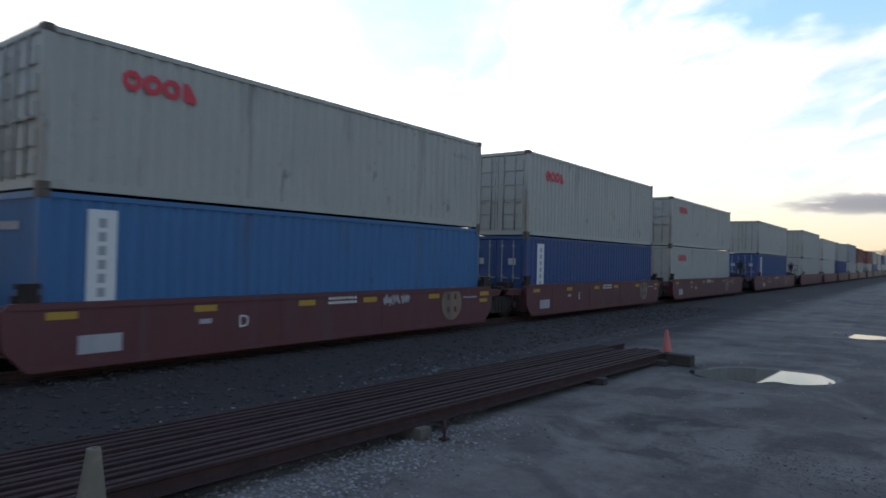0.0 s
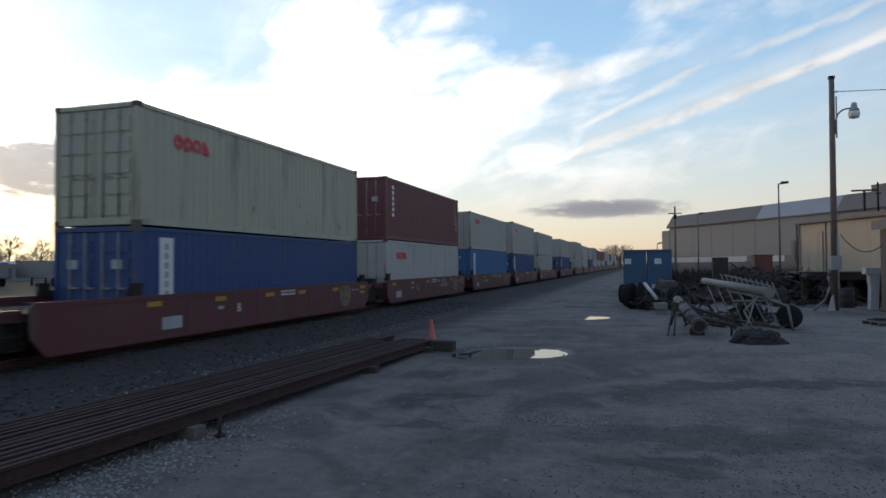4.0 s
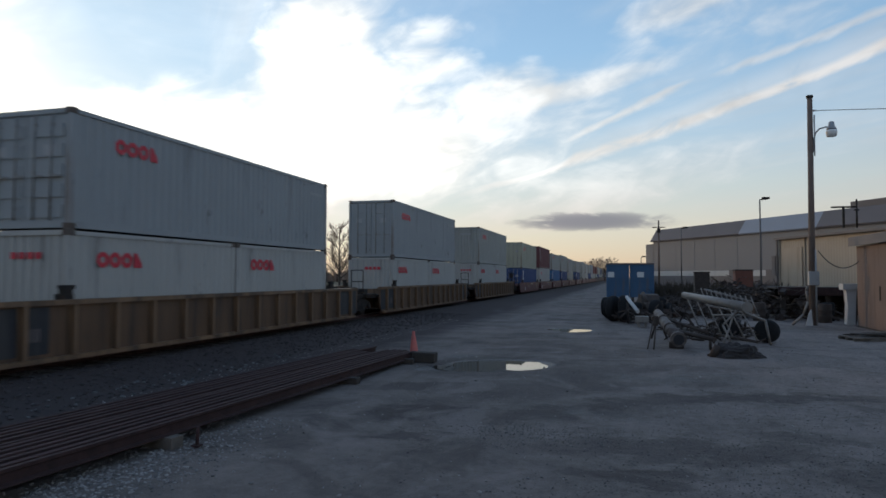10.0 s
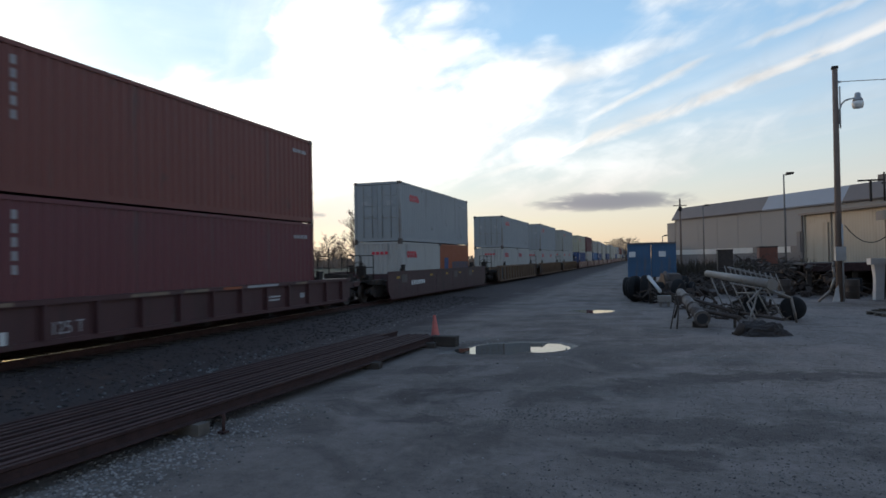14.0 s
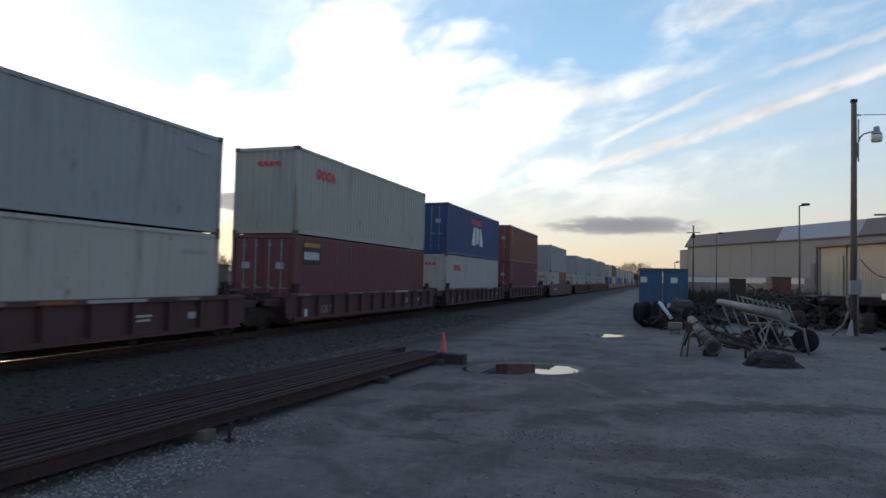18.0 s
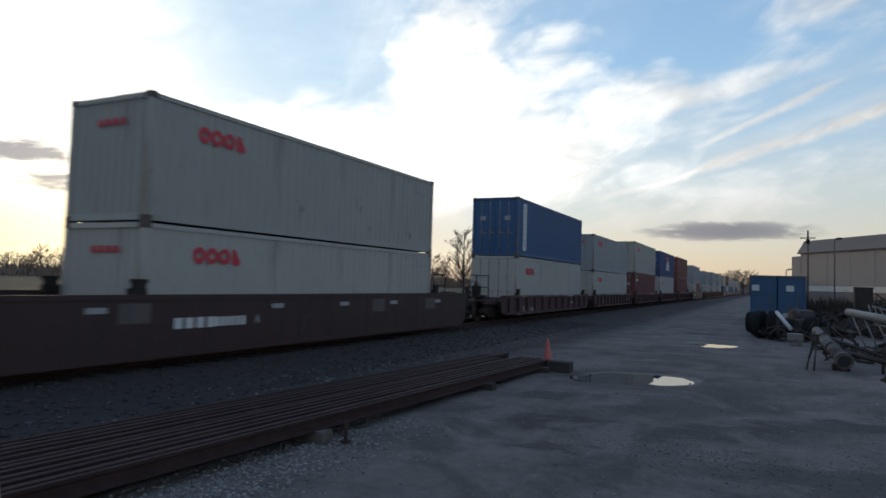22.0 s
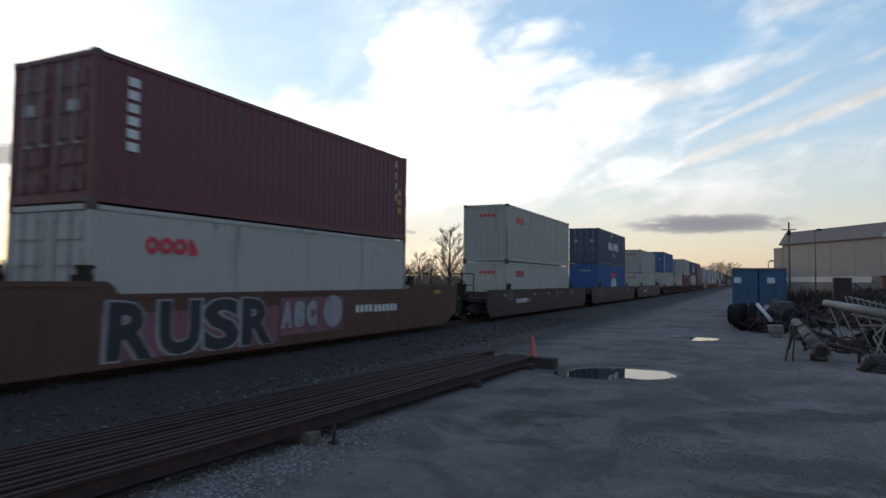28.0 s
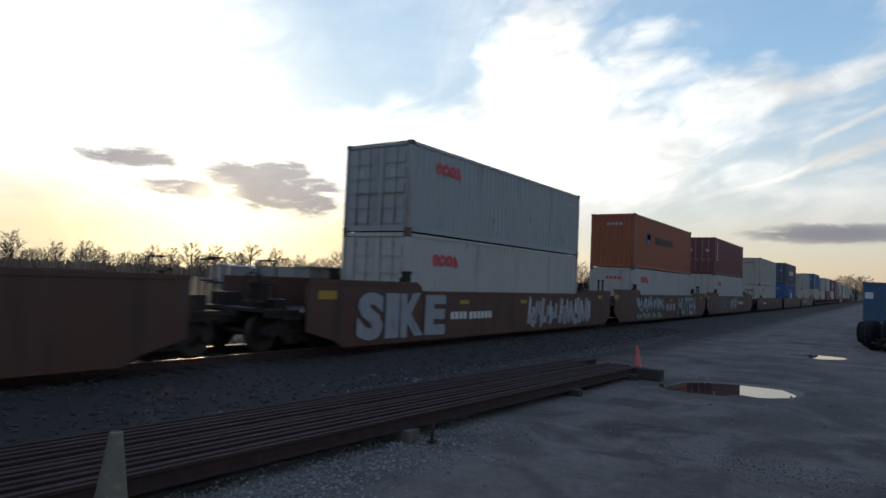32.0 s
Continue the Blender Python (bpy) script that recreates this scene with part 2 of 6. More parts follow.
# ---- materials ----
def material(name, base, rough=0.8, metal=0.0, vary=0.25, scale=3.0, bump=0.0, bump_scale=60.0, dirt=None, dirt_at=(0.5, 0.75), streaks=False, per_object=0.0, spec=0.5, scuffs=0.0):
    """A painted or raw surface with change at two scales, dirt or rust in patches, and fine relief."""
    mat = bpy.data.materials.new(name)
    mat.use_nodes = True
    t = mat.node_tree
    N = Nodes(t)
    bsdf = t.nodes["Principled BSDF"]
    co = N.add("ShaderNodeTexCoord").outputs["Object"]
    big = N.noise(co, scale, 5.0, 0.6)
    small = N.noise(co, scale * 14, 4.0, 0.6)
    v = N.m("ADD", N.m("MULTIPLY", N.m("SUBTRACT", big, 0.5), vary * 2), N.m("MULTIPLY", N.m("SUBTRACT", small, 0.5), vary))
    if per_object:
        v = N.m("ADD", v, N.m("MULTIPLY", N.m("SUBTRACT", N.add("ShaderNodeObjectInfo").outputs["Random"], 0.5), per_object))
    k = N.m("ADD", v, 1.0)
    rgb = N.mix(1.0, base, N.xyz(k, k, k), "MULTIPLY")
    if dirt:
        if streaks:
            mp = N.add("ShaderNodeMapping")
            mp.inputs["Scale"].default_value = (1.0, 1.0, 0.12)
            N.link(co, mp.inputs[0])
            f = N.noise(mp.outputs[0], scale * 3.0, 6.0, 0.65)
        else:
            f = N.noise(co, scale * 1.7, 7.0, 0.65)
        rgb = N.mix(N.step(f, *dirt_at, 0.0, 0.85), rgb, dirt)
    if scuffs:
        # dents and dark rubbed marks, patchy and drawn out upright
        mp = N.add("ShaderNodeMapping")
        mp.inputs["Scale"].default_value = (1.0, 1.0, 0.45)
        N.link(co, mp.inputs[0])
        f = N.m("MULTIPLY", N.step(N.noise(mp.outputs[0], 2.6, 6.0, 0.62, 0.4), 0.60, 0.70), N.step(N.noise(co, 0.35, 3.0, 0.5), 0.46, 0.62))
        rgb = N.mix(N.m("MULTIPLY", f, scuffs), rgb, (0.06, 0.05, 0.045))
        # worn-off rust specks
        f = N.step(N.noise(mp.outputs[0], 9.0, 4.0, 0.6), 0.71, 0.76)
        rgb = N.mix(N.m("MULTIPLY", f, scuffs), rgb, (0.12, 0.055, 0.03))
    N.link(rgb, bsdf.inputs["Base Color"])
    N.link(N.m("ADD", N.m("MULTIPLY", N.m("SUBTRACT", small, 0.5), 0.3), rough, clamp=True), bsdf.inputs["Roughness"])
    bsdf.inputs["Metallic"].default_value = metal
    bsdf.inputs["Specular IOR Level"].default_value = spec
    if bump:
        b = N.add("ShaderNodeBump", Strength=bump, Distance=0.02)
        N.link(N.noise(co, bump_scale, 4.0, 0.6), b.inputs["Height"])
        N.link(b.outputs[0], bsdf.inputs["Normal"])
    return mat


RUST = (0.10, 0.045, 0.025)
GRIME = (0.07, 0.065, 0.06)


def paint(name, base, dirt=GRIME, at=(0.55, 0.82), vary=0.13, rough=0.55, scuffs=0.75):
    return material(name, base, rough, 0.0, vary, 0.5, 0.0, dirt=dirt, dirt_at=at, streaks=True, scuffs=scuffs)


PAINT = {
    "grey": paint("grey_green_paint", (0.342, 0.340, 0.306)),
    "drab": paint("drab_grey_paint", (0.305, 0.309, 0.288)),
    "pale": paint("pale_grey_paint", (0.405, 0.394, 0.355)),
    "white": paint("off_white_paint", (0.388, 0.382, 0.360)),
    "beige": paint("yellowed_grey_paint", (0.385, 0.372, 0.285), at=(0.5, 0.8)),
    "steel": paint("blue_grey_paint", (0.285, 0.303, 0.312)),
    "blue": paint("mid_blue_paint", (0.03, 0.125, 0.28)),
    "navy": paint("navy_blue_paint", (0.02, 0.055, 0.165)),
    "royal": paint("royal_blue_paint", (0.024, 0.085, 0.25)),
    "cobalt": paint("cobalt_blue_paint", (0.021, 0.088, 0.205)),
    "slate": paint("dark_slate_blue_paint", (0.042, 0.062, 0.10)),
    "maroon": paint("maroon_paint", (0.132, 0.036, 0.043)),
    "brick": paint("brick_red_paint", (0.17, 0.05, 0.04)),
    "orange": paint("orange_paint", (0.28, 0.078, 0.032), at=(0.6, 0.85)),
}
# corner posts in the same paints, with rust running down them
POST_PAINT = {k: paint(k + "_rust_streaked_post", tuple(v.node_tree.nodes["Mix"].inputs[6].default_value[:3]), dirt=(0.13, 0.062, 0.028), at=(0.46, 0.68)) for k, v in PAINT.items()}
M_ROOF = material("weathered_roof_paint", (0.35, 0.36, 0.35), 0.7, vary=0.3, dirt=RUST)
M_CASTING = material("worn_casting_steel", (0.10, 0.08, 0.07), 0.6, 0.3, dirt=RUST)
M_DARKGAP = material("dark_understructure", (0.03, 0.028, 0.026), 0.9)
M_BAR = material("zinc_bar", (0.27, 0.265, 0.255), 0.6, 0.3, dirt=RUST)
M_RED = paint("red_lettering_paint", (0.54, 0.033, 0.055), at=(0.7, 0.9))
M_WHITE = paint("white_lettering_paint", (0.60, 0.61, 0.60), at=(0.66, 0.9))
M_YELLOW = paint("yellow_plate_paint", (0.38, 0.225, 0.025), at=(0.6, 0.85))
M_BLACK = material("black_paint", (0.02, 0.02, 0.025), 0.6)
M_LABEL = paint("grey_label", (0.35, 0.35, 0.36))
M_CREAM = paint("faded_cream_paint", (0.20, 0.145, 0.10), at=(0.45, 0.75))
CAR_PAINT = {
    "maroon": paint("maroon_car_paint", (0.095, 0.026, 0.031), at=(0.50, 0.8), vary=0.25),
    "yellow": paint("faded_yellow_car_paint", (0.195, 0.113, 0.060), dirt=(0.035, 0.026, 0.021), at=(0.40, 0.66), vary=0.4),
    # stained panel paint, with the shade between the lit ribs put into its darker colour
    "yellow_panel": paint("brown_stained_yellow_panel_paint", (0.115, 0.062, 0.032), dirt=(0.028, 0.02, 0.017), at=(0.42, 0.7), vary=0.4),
    "ribbed": paint("oxide_red_car_paint", (0.066, 0.027, 0.029), dirt=(0.035, 0.022, 0.022), at=(0.48, 0.78), vary=0.3),
    "brown": paint("rusty_brown_car_paint", (0.084, 0.033, 0.022), dirt=(0.030, 0.020, 0.018), at=(0.45, 0.75), vary=0.4),
    "oxide": paint("dusty_maroon_car_paint", (0.056, 0.023, 0.026), dirt=(0.026, 0.017, 0.017), at=(0.45, 0.75), vary=0.4),
    "dull": paint("dull_brown_red_car_paint", (0.040, 0.018, 0.018), dirt=(0.020, 0.015, 0.015), at=(0.45, 0.75), vary=0.4),
}
M_STEEL = material("dark_cast_steel", (0.021, 0.017, 0.015), 0.8, 0.15, 0.4, dirt=RUST)
M_WHEEL = material("wheel_steel", (0.045, 0.034, 0.028), 0.6, 0.5, 0.3)
M_RAIL = material("rusty_rail_steel", (0.052, 0.028, 0.026), 0.85, 0.0, 0.5, 4.0, 0.4, 40, dirt=(0.025, 0.018, 0.017), per_object=0.5, spec=0.25)
M_RAILHEAD = material("polished_rail_head", (0.62, 0.60, 0.57), 0.27, 1.0, 0.1)
M_TIE = material("creosoted_timber", (0.045, 0.036, 0.03), 0.9, 0, 0.4, 4.0, 0.5, 30, per_object=0.5)
M_WOOD = material("grey_weathered_timber", (0.135, 0.115, 0.098), 0.9, 0, 0.4, 3.0, 0.5, 30, dirt=(0.08, 0.07, 0.06), per_object=0.3)


# ---- mesh helpers ----
def box(bm, x0, x1, y0, y1, z0, z1):
    vs = [bm.verts.new(p) for p in ((x0, y0, z0), (x1, y0, z0), (x1, y1, z0), (x0, y1, z0), (x0, y0, z1), (x1, y0, z1), (x1, y1, z1), (x0, y1, z1))]
    for f in ((3, 2, 1, 0), (4, 5, 6, 7), (0, 1, 5, 4), (1, 2, 6, 5), (2, 3, 7, 6), (3, 0, 4, 7)):
        bm.faces.new([vs[i] for i in f])


def prism(bm, outline, axis, a, b):
    """An outline in the two other axes, drawn out along one axis from a to b."""
    def at(p, q):
        return {"x": (q, p[0], p[1]), "y": (p[0], q, p[1]), "z": (p[0], p[1], q)}[axis]
    lo = [bm.verts.new(at(p, a)) for p in outline]
    hi = [bm.verts.new(at(p, b)) for p in outline]
    k = len(outline)
    for i in range(k):
        bm.faces.new((lo[i], lo[(i + 1) % k], hi[(i + 1) % k], hi[i]))
    bm.faces.new(lo[::-1])
    bm.faces.new(hi)


def tube(bm, a, b, r, r2=None, sides=12, caps=True):
    a, b = Vector(a), Vector(b)
    r2 = r if r2 is None else r2
    q = (b - a).to_track_quat("Z", "Y").to_matrix()
    rings = []
    for c, rad in ((a, r), (b, r2)):
        rings.append([bm.verts.new(c + q @ Vector((math.cos(2 * math.pi * i / sides) * rad, math.sin(2 * math.pi * i / sides) * rad, 0))) for i in range(sides)])
    for i in range(sides):
        f = bm.faces.new((rings[0][i], rings[0][(i + 1) % sides], rings[1][(i + 1) % sides], rings[1][i]))
        f.smooth = True
    if caps:
        bm.faces.new(rings[0][::-1])
        bm.faces.new(rings[1])


def lathe(bm, profile, sides=24, axis="z", centre=(0, 0, 0)):
    """Turns a profile of (radius, height) round an axis through centre."""
    c = Vector(centre)
    rings = []
    for r, h in profile:
        ring = []
        for i in range(sides):
            a = 2 * math.pi * i / sides
            p, q = math.cos(a) * r, math.sin(a) * r
            ring.append(bm.verts.new(c + Vector({"z": (p, q, h), "x": (h, p, q), "y": (q, h, p)}[axis])))
        rings.append(ring)
    for lo, hi in zip(rings, rings[1:]):
        for i in range(sides):
            f = bm.faces.new((lo[i], lo[(i + 1) % sides], hi[(i + 1) % sides], hi[i]))
            f.smooth = True
    bm.faces.new(rings[0][::-1])
    bm.faces.new(rings[-1])


def mesh_of(name, bm, mat, recalc=True):
    if recalc:
        bmesh.ops.recalc_face_normals(bm, faces=bm.faces)
    me = bpy.data.meshes.new(name)
    bm.to_mesh(me)
    bm.free()
    me.materials.append(mat)
    return me


def part(name, bm, mat, parent=None, label=""):
    ob = new(name, mesh_of(name, bm, mat))
    ob.parent = parent
    return tagged(ob, label)


def piece(name, me, parent, m=None, label=""):
    ob = new(name, me)
    ob.parent = parent
    if m is not None:
        ob.matrix_basis = m
    return tagged(ob, label)


def thing(name, label, category, group="", m=None):
    ob = new(name)
    ob.empty_display_size = 0.3
    if m is not None:
        ob.matrix_basis = m
    return tagged(ob, label, category, group)


def boxes(name, mat, parent, *sizes, label=""):
    bm = bmesh.new()
    for s in sizes:
        box(bm, *s)
    return part(name, bm, mat, parent, label)


def letters(text, size, mat, name, parent, m, label="", stretch=1.0, offset=0.0, depth=0.002):
    """Writing in the built-in font, as a mesh."""
    cu = bpy.data.curves.new("writing", "FONT")
    cu.body, cu.size, cu.align_x, cu.align_y, cu.extrude, cu.offset, cu.resolution_u = text, size, "CENTER", "CENTER", depth, offset, 3
    tmp = bpy.data.objects.new("writing", cu)
    scene.collection.objects.link(tmp)
    bpy.context.view_layer.update()
    me = bpy.data.meshes.new_from_object(tmp.evaluated_get(bpy.context.evaluated_depsgraph_get()))
    bpy.data.objects.remove(tmp)
    me.transform(Matrix.Diagonal((stretch, 1, 1, 1)))
    me.materials.clear()
    me.materials.append(mat)
    return piece(name, me, parent, m, label)


# a sign on the side that looks to +x: x of the writing runs along +y, its y along +z
def on_side(x, y, z):
    return Matrix.Translation((x, y, z)) @ Matrix(((0, 0, 1, 0), (1, 0, 0, 0), (0, 1, 0, 0), (0, 0, 0, 1)))


# ---- the train: containers ----
RAIL_Z, TRACK_X = 0.28, -12.29
MESHES = {}


def cached(key, build):
    if key not in MESHES:
        MESHES[key] = build()
    return MESHES[key]


def corrugated(length, z0, z1, depth, period, mat, flip=False):
    """A sheet along y with trapezoid ribs, outer face at x = 0, with a back 4 mm behind."""
    n = max(2, round(length / period))
    p = length / n
    line = []
    for i in range(n):
        y = -length / 2 + i * p
        line += [(0, y), (0, y + 0.32 * p), (-depth, y + 0.5 * p), (-depth, y + 0.82 * p)]
    line.append((0, length / 2))
    verts, faces = [], []
    for x, y in line:
        verts += [(x, y, z0), (x, y, z1)]
    for i in range(len(line) - 1):
        faces.append((2 * i, 2 * i + 2, 2 * i + 3, 2 * i + 1))
    me = bpy.data.meshes.new("side_wall")
    me.from_pydata(verts, [], faces)
    me.materials.append(mat)
    return me


def logo_blocks(parent, x, y, z, h, mat, n=4, label="red shipping-line mark"):
    """A line's mark as a row of plain eight-sided blocks."""
    def build():
        bm = bmesh.new()
        w = h * 0.98
        for i in range(n):
            c = (i - (n - 1) / 2) * w * 1.08
            k = 0.28 * h
            if i < 3:
                o = [(-w / 2 + k, -h / 2), (w / 2 - k, -h / 2), (w / 2, -h / 2 + k), (w / 2, h / 2 - k), (w / 2 - k, h / 2), (-w / 2 + k, h / 2), (-w / 2, h / 2 - k), (-w / 2, -h / 2 + k)]
                inner = [(a * 0.40, b * 0.40) for a, b in o]
                lo = [bm.verts.new((0, c + a, b)) for a, b in o]
                li = [bm.verts.new((0, c + a, b)) for a, b in inner]
                for j in range(8):
                    bm.faces.new((lo[j], lo[(j + 1) % 8], li[(j + 1) % 8], li[j]))
            else:
                prism(bm, [(c - w * 0.42, -h * 0.5), (c - w * 0.42, h * 0.5), (c - w * 0.12, h * 0.5), (c + w * 0.36, -h * 0.22), (c + w * 0.36, -h * 0.5)], "x", -0.001, 0.0)
        bm.normal_update()
        return mesh_of("mark", bm, mat, False)
    return piece("mark", cached(("mark", round(h, 2), n, mat.name), build), parent, pose(x, y, z), label)


def bars(parent, x, y, z, w, h, count, mat, upright=False, label="", name="lettering"):
    """Plain bars in place of small print."""
    def build():
        bm = bmesh.new()
        for i in range(count):
            if upright:
                q = h / 2 - (i + 0.5) * h / count
                box(bm, -0.002, 0.0, -w / 2, w / 2, q - h / count * 0.34, q + h / count * 0.34)
            else:
                q = -w / 2 + (i + 0.5) * w / count
                box(bm, -0.002, 0.0, q - w / count * 0.36, q + w / count * 0.36, -h / 2, h / 2)
        return mesh_of(name, bm, mat)
    return piece(name, cached(("bars", w, h, count, mat.name, upright), build), parent, pose(x, y, z), label)


def door_mesh(w, h, mat):
    """A container door: a frame with shallow pressed panels between."""
    bm = bmesh.new()
    box(bm, -w / 2, w / 2, 0.0, 0.03, 0, h)
    return mesh_of("door", bm, mat)


def container(length, h, tone, doors, label, group="containers on the train", ribs=0.034):
    """A shipping container: origin under its middle, length along y, its rear end at -y."""
    mat = PAINT[tone]
    c = thing("shipping_container", label, "container", group)
    L, w = length / 2, 1.22
    key = (length, h, tone)

    def frame_box(*s, post=False):
        def build():
            bm = bmesh.new()
            box(bm, *s)
            return mesh_of("frame", bm, POST_PAINT[tone] if post else mat)
        return cached((key, s), build)

    wall = cached((key, "wall", ribs), lambda: corrugated(length - 0.26, 0.16, h - 0.10, ribs, 0.275, mat))
    piece("side_wall", wall, c, pose(w - 0.012, 0, 0))
    piece("side_wall", wall, c, pose(-w + 0.012, 0, 0, 0, 0, 180))
    for sx in (-1, 1):
        for sy in (-1, 1):
            x, y = sx * w, sy * L
            s = (min(x, x - sx * 0.11), max(x, x - sx * 0.11), min(y, y - sy * 0.13), max(y, y - sy * 0.13), 0.12, h - 0.12)
            piece("corner_post", frame_box(*s, post=True), c)
            for z in (0.0, h - 0.118):
                s = (min(x, x - sx * 0.16), max(x, x - sx * 0.16), min(y, y - sy * 0.17), max(y, y - sy * 0.17), z, z + 0.118)

                def build(s=s):
                    bm = bmesh.new()
                    box(bm, *[v + g for v, g in zip(s, (-0.006, 0.006) * 3)])
                    e = 0.028
                    mx, my, mz = (s[0] + s[1]) / 2, (s[2] + s[3]) / 2, (s[4] + s[5]) / 2
                    ox = s[1] + 0.007 if s[1] > 0 else s[0] - 0.007
                    tube(bm, (ox - 0.004, my, mz), (ox + 0.004, my, mz), e, sides=8)
                    return mesh_of("corner_casting", bm, M_CASTING)
                piece("corner_casting", cached((key, "cast", s), build), c)
        piece("top_rail", frame_box(min(sx * w, sx * w - sx * 0.07), max(sx * w, sx * w - sx * 0.07), -L + 0.13, L - 0.13, h - 0.11, h - 0.02), c)
        piece("bottom_rail", frame_box(min(sx * w, sx * w - sx * 0.05), max(sx * w, sx * w - sx * 0.05), -L + 0.13, L - 0.13, 0.02, 0.17), c)
    for sy in (-1, 1):
        y = sy * L
        a, b = min(y, y - sy * 0.1), max(y, y - sy * 0.1)
        piece("end_rail", frame_box(-w + 0.11, w - 0.11, a, b, h - 0.12, h - 0.01), c)
        piece("end_rail", frame_box(-w + 0.11, w - 0.11, a, b, 0.02, 0.16), c)
    end = cached((key, "end"), lambda: corrugated(2 * w - 0.22, 0.16, h - 0.12, 0.045, 0.25, mat))
    piece("end_wall", end, c, pose(0, L - 0.02, 0, 0, 0, 90))
    if doors:
        dm = cached((key, "door"), lambda: door_mesh(w - 0.125, h - 0.30, mat))

        def bar_mesh():
            bm = bmesh.new()
            tube(bm, (0, 0, 0.02), (0, 0, h - 0.3), 0.02, sides=8)
            for z in (0.25, 1.0, h - 0.55):
                box(bm, -0.05, 0.05, 0.0, 0.03, z, z + 0.07)
            box(bm, -0.02, 0.26, -0.02, 0.0, 0.95, 0.99)
            return mesh_of("locking_bar", bm, M_BAR)
        bm_ = cached((key, "bar"), bar_mesh)
        for sx in (-1, 1):
            d = piece("door", dm, c, pose(sx * (w - 0.105) / 2, -L + 0.03, 0.16))
            ph = (h - 0.30 - 0.12) / 5
            pm = cached((key, "door_panel"), lambda: boxes_mesh("door_panel", mat, (-(w - 0.125) / 2 + 0.09, (w - 0.125) / 2 - 0.09, -0.03, 0.0, 0, ph - 0.16)))
            for k in range(5):
                piece("door_panel", pm, d, pose(0, 0, 0.08 + k * ph))
            for k in (-0.3, 0.16):
                piece("locking_bar", bm_, d, pose(sx * k, -0.045, 0.0))
            piece("label_plate", cached(("plate", sx), lambda: mesh_of("label_plate", plate_bm(0.3, 0.22), M_LABEL)), d, pose(sx * 0.1, -0.033, h * 0.55), "small grey data plate")
    else:
        piece("end_wall", end, c, pose(0, -L + 0.02, 0, 0, 0, -90))
        bars(c, 0, 0, 0, 0.9, 0.14, 4, M_RED if tone in ("grey", "pale", "white", "beige", "steel") else M_LABEL, name="end_mark").matrix_basis = pose(0.1, -L - 0.002, h - 0.55, 0, 0, -90)

    def roof():
        me = corrugated(length - 0.24, -w + 0.06, w - 0.06, 0.02, 0.21, M_ROOF)
        me.transform(Matrix.Rotation(radians(-90), 4, "Y"))
        return me
    piece("roof", cached((length, "roof"), roof), c, pose(0, 0, h - 0.03))
    piece("floor", cached((length, "floor"), lambda: boxes_mesh("floor", M_DARKGAP, (-w + 0.06, w - 0.06, -L + 0.1, L - 0.1, 0.06, 0.14))), c)
    return c


def plate_bm(a, b):
    bm = bmesh.new()
    box(bm, -a / 2, a / 2, -0.004, 0.0, 0, b)
    return bm


def boxes_mesh(name, mat, *sizes):
    bm = bmesh.new()
    for s in sizes:
        box(bm, *s)
    return mesh_of(name, bm, mat)


# ---- the train: well cars ----
WHEEL_R = 0.42
wheelsets = []


def wheel_mesh():
    bm = bmesh.new()
    tube(bm, (-0.78, 0, 0), (0.78, 0, 0), 0.08, sides=12)
    for s in (-1, 1):
        lathe(bm, [(0.10, s * 0.66), (0.13, s * 0.68), (0.33, s * 0.70), (0.36, s * 0.682), (WHEEL_R + 0.028, s * 0.682), (WHEEL_R + 0.02, s * 0.705), (WHEEL_R, s * 0.712), (WHEEL_R - 0.008, s * 0.80), (0.35, s * 0.80), (0.32, s * 0.745), (0.14, s * 0.76), (0.10, s * 0.80)], 28, "x")
    return mesh_of("wheelset", bm, M_WHEEL)


def sideframe_mesh():
    bm = bmesh.new()
    o = [(-1.12, 0.40), (-1.12, 0.56), (-0.55, 0.74), (0.55, 0.74), (1.12, 0.56), (1.12, 0.40), (0.72, 0.42), (0.42, 0.22), (-0.42, 0.22), (-0.72, 0.42)]
    prism(bm, o, "x", -0.07, 0.07)
    box(bm, 0.07, 0.10, -0.36, 0.36, 0.60, 0.70)
    for y in (-0.2, 0.0, 0.2):
        tube(bm, (0.02, y, 0.27), (0.02, y, 0.60), 0.075, sides=10)
    for y in (-0.89, 0.89):
        lathe(bm, [(0.12, 0.06), (0.12, 0.13), (0.07, 0.16)], 12, "x", (0, y, 0.42))
    return mesh_of("sideframe", bm, M_STEEL)


def truck(parent, y):
    """A two-axle truck under a car, with its middle at y."""
    t = piece("truck", cached("bolster", lambda: boxes_mesh("bolster", M_STEEL, (-0.95, 0.95, -0.2, 0.2, 0.45, 0.70), (-0.3, 0.3, -0.3, 0.3, 0.70, 0.86))), parent, pose(0, y, 0))
    side = cached("sideframe", sideframe_mesh)
    piece("sideframe", side, t, pose(1.0, 0, 0))
    piece("sideframe", side, t, pose(-1.0, 0, 0, 0, 0, 180))
    for k in (-0.89, 0.89):
        w = piece("wheelset", cached("wheelset", wheel_mesh), t, pose(0, k, WHEEL_R))
        wheelsets.append((w, k))
    for k in (-0.36, 0.36):
        piece("brake_beam", cached("brake_beam", lambda: boxes_mesh("brake_beam", M_STEEL, (-0.75, 0.75, -0.05, 0.05, 0.26, 0.36))), t, pose(0, k, 0))
    return t


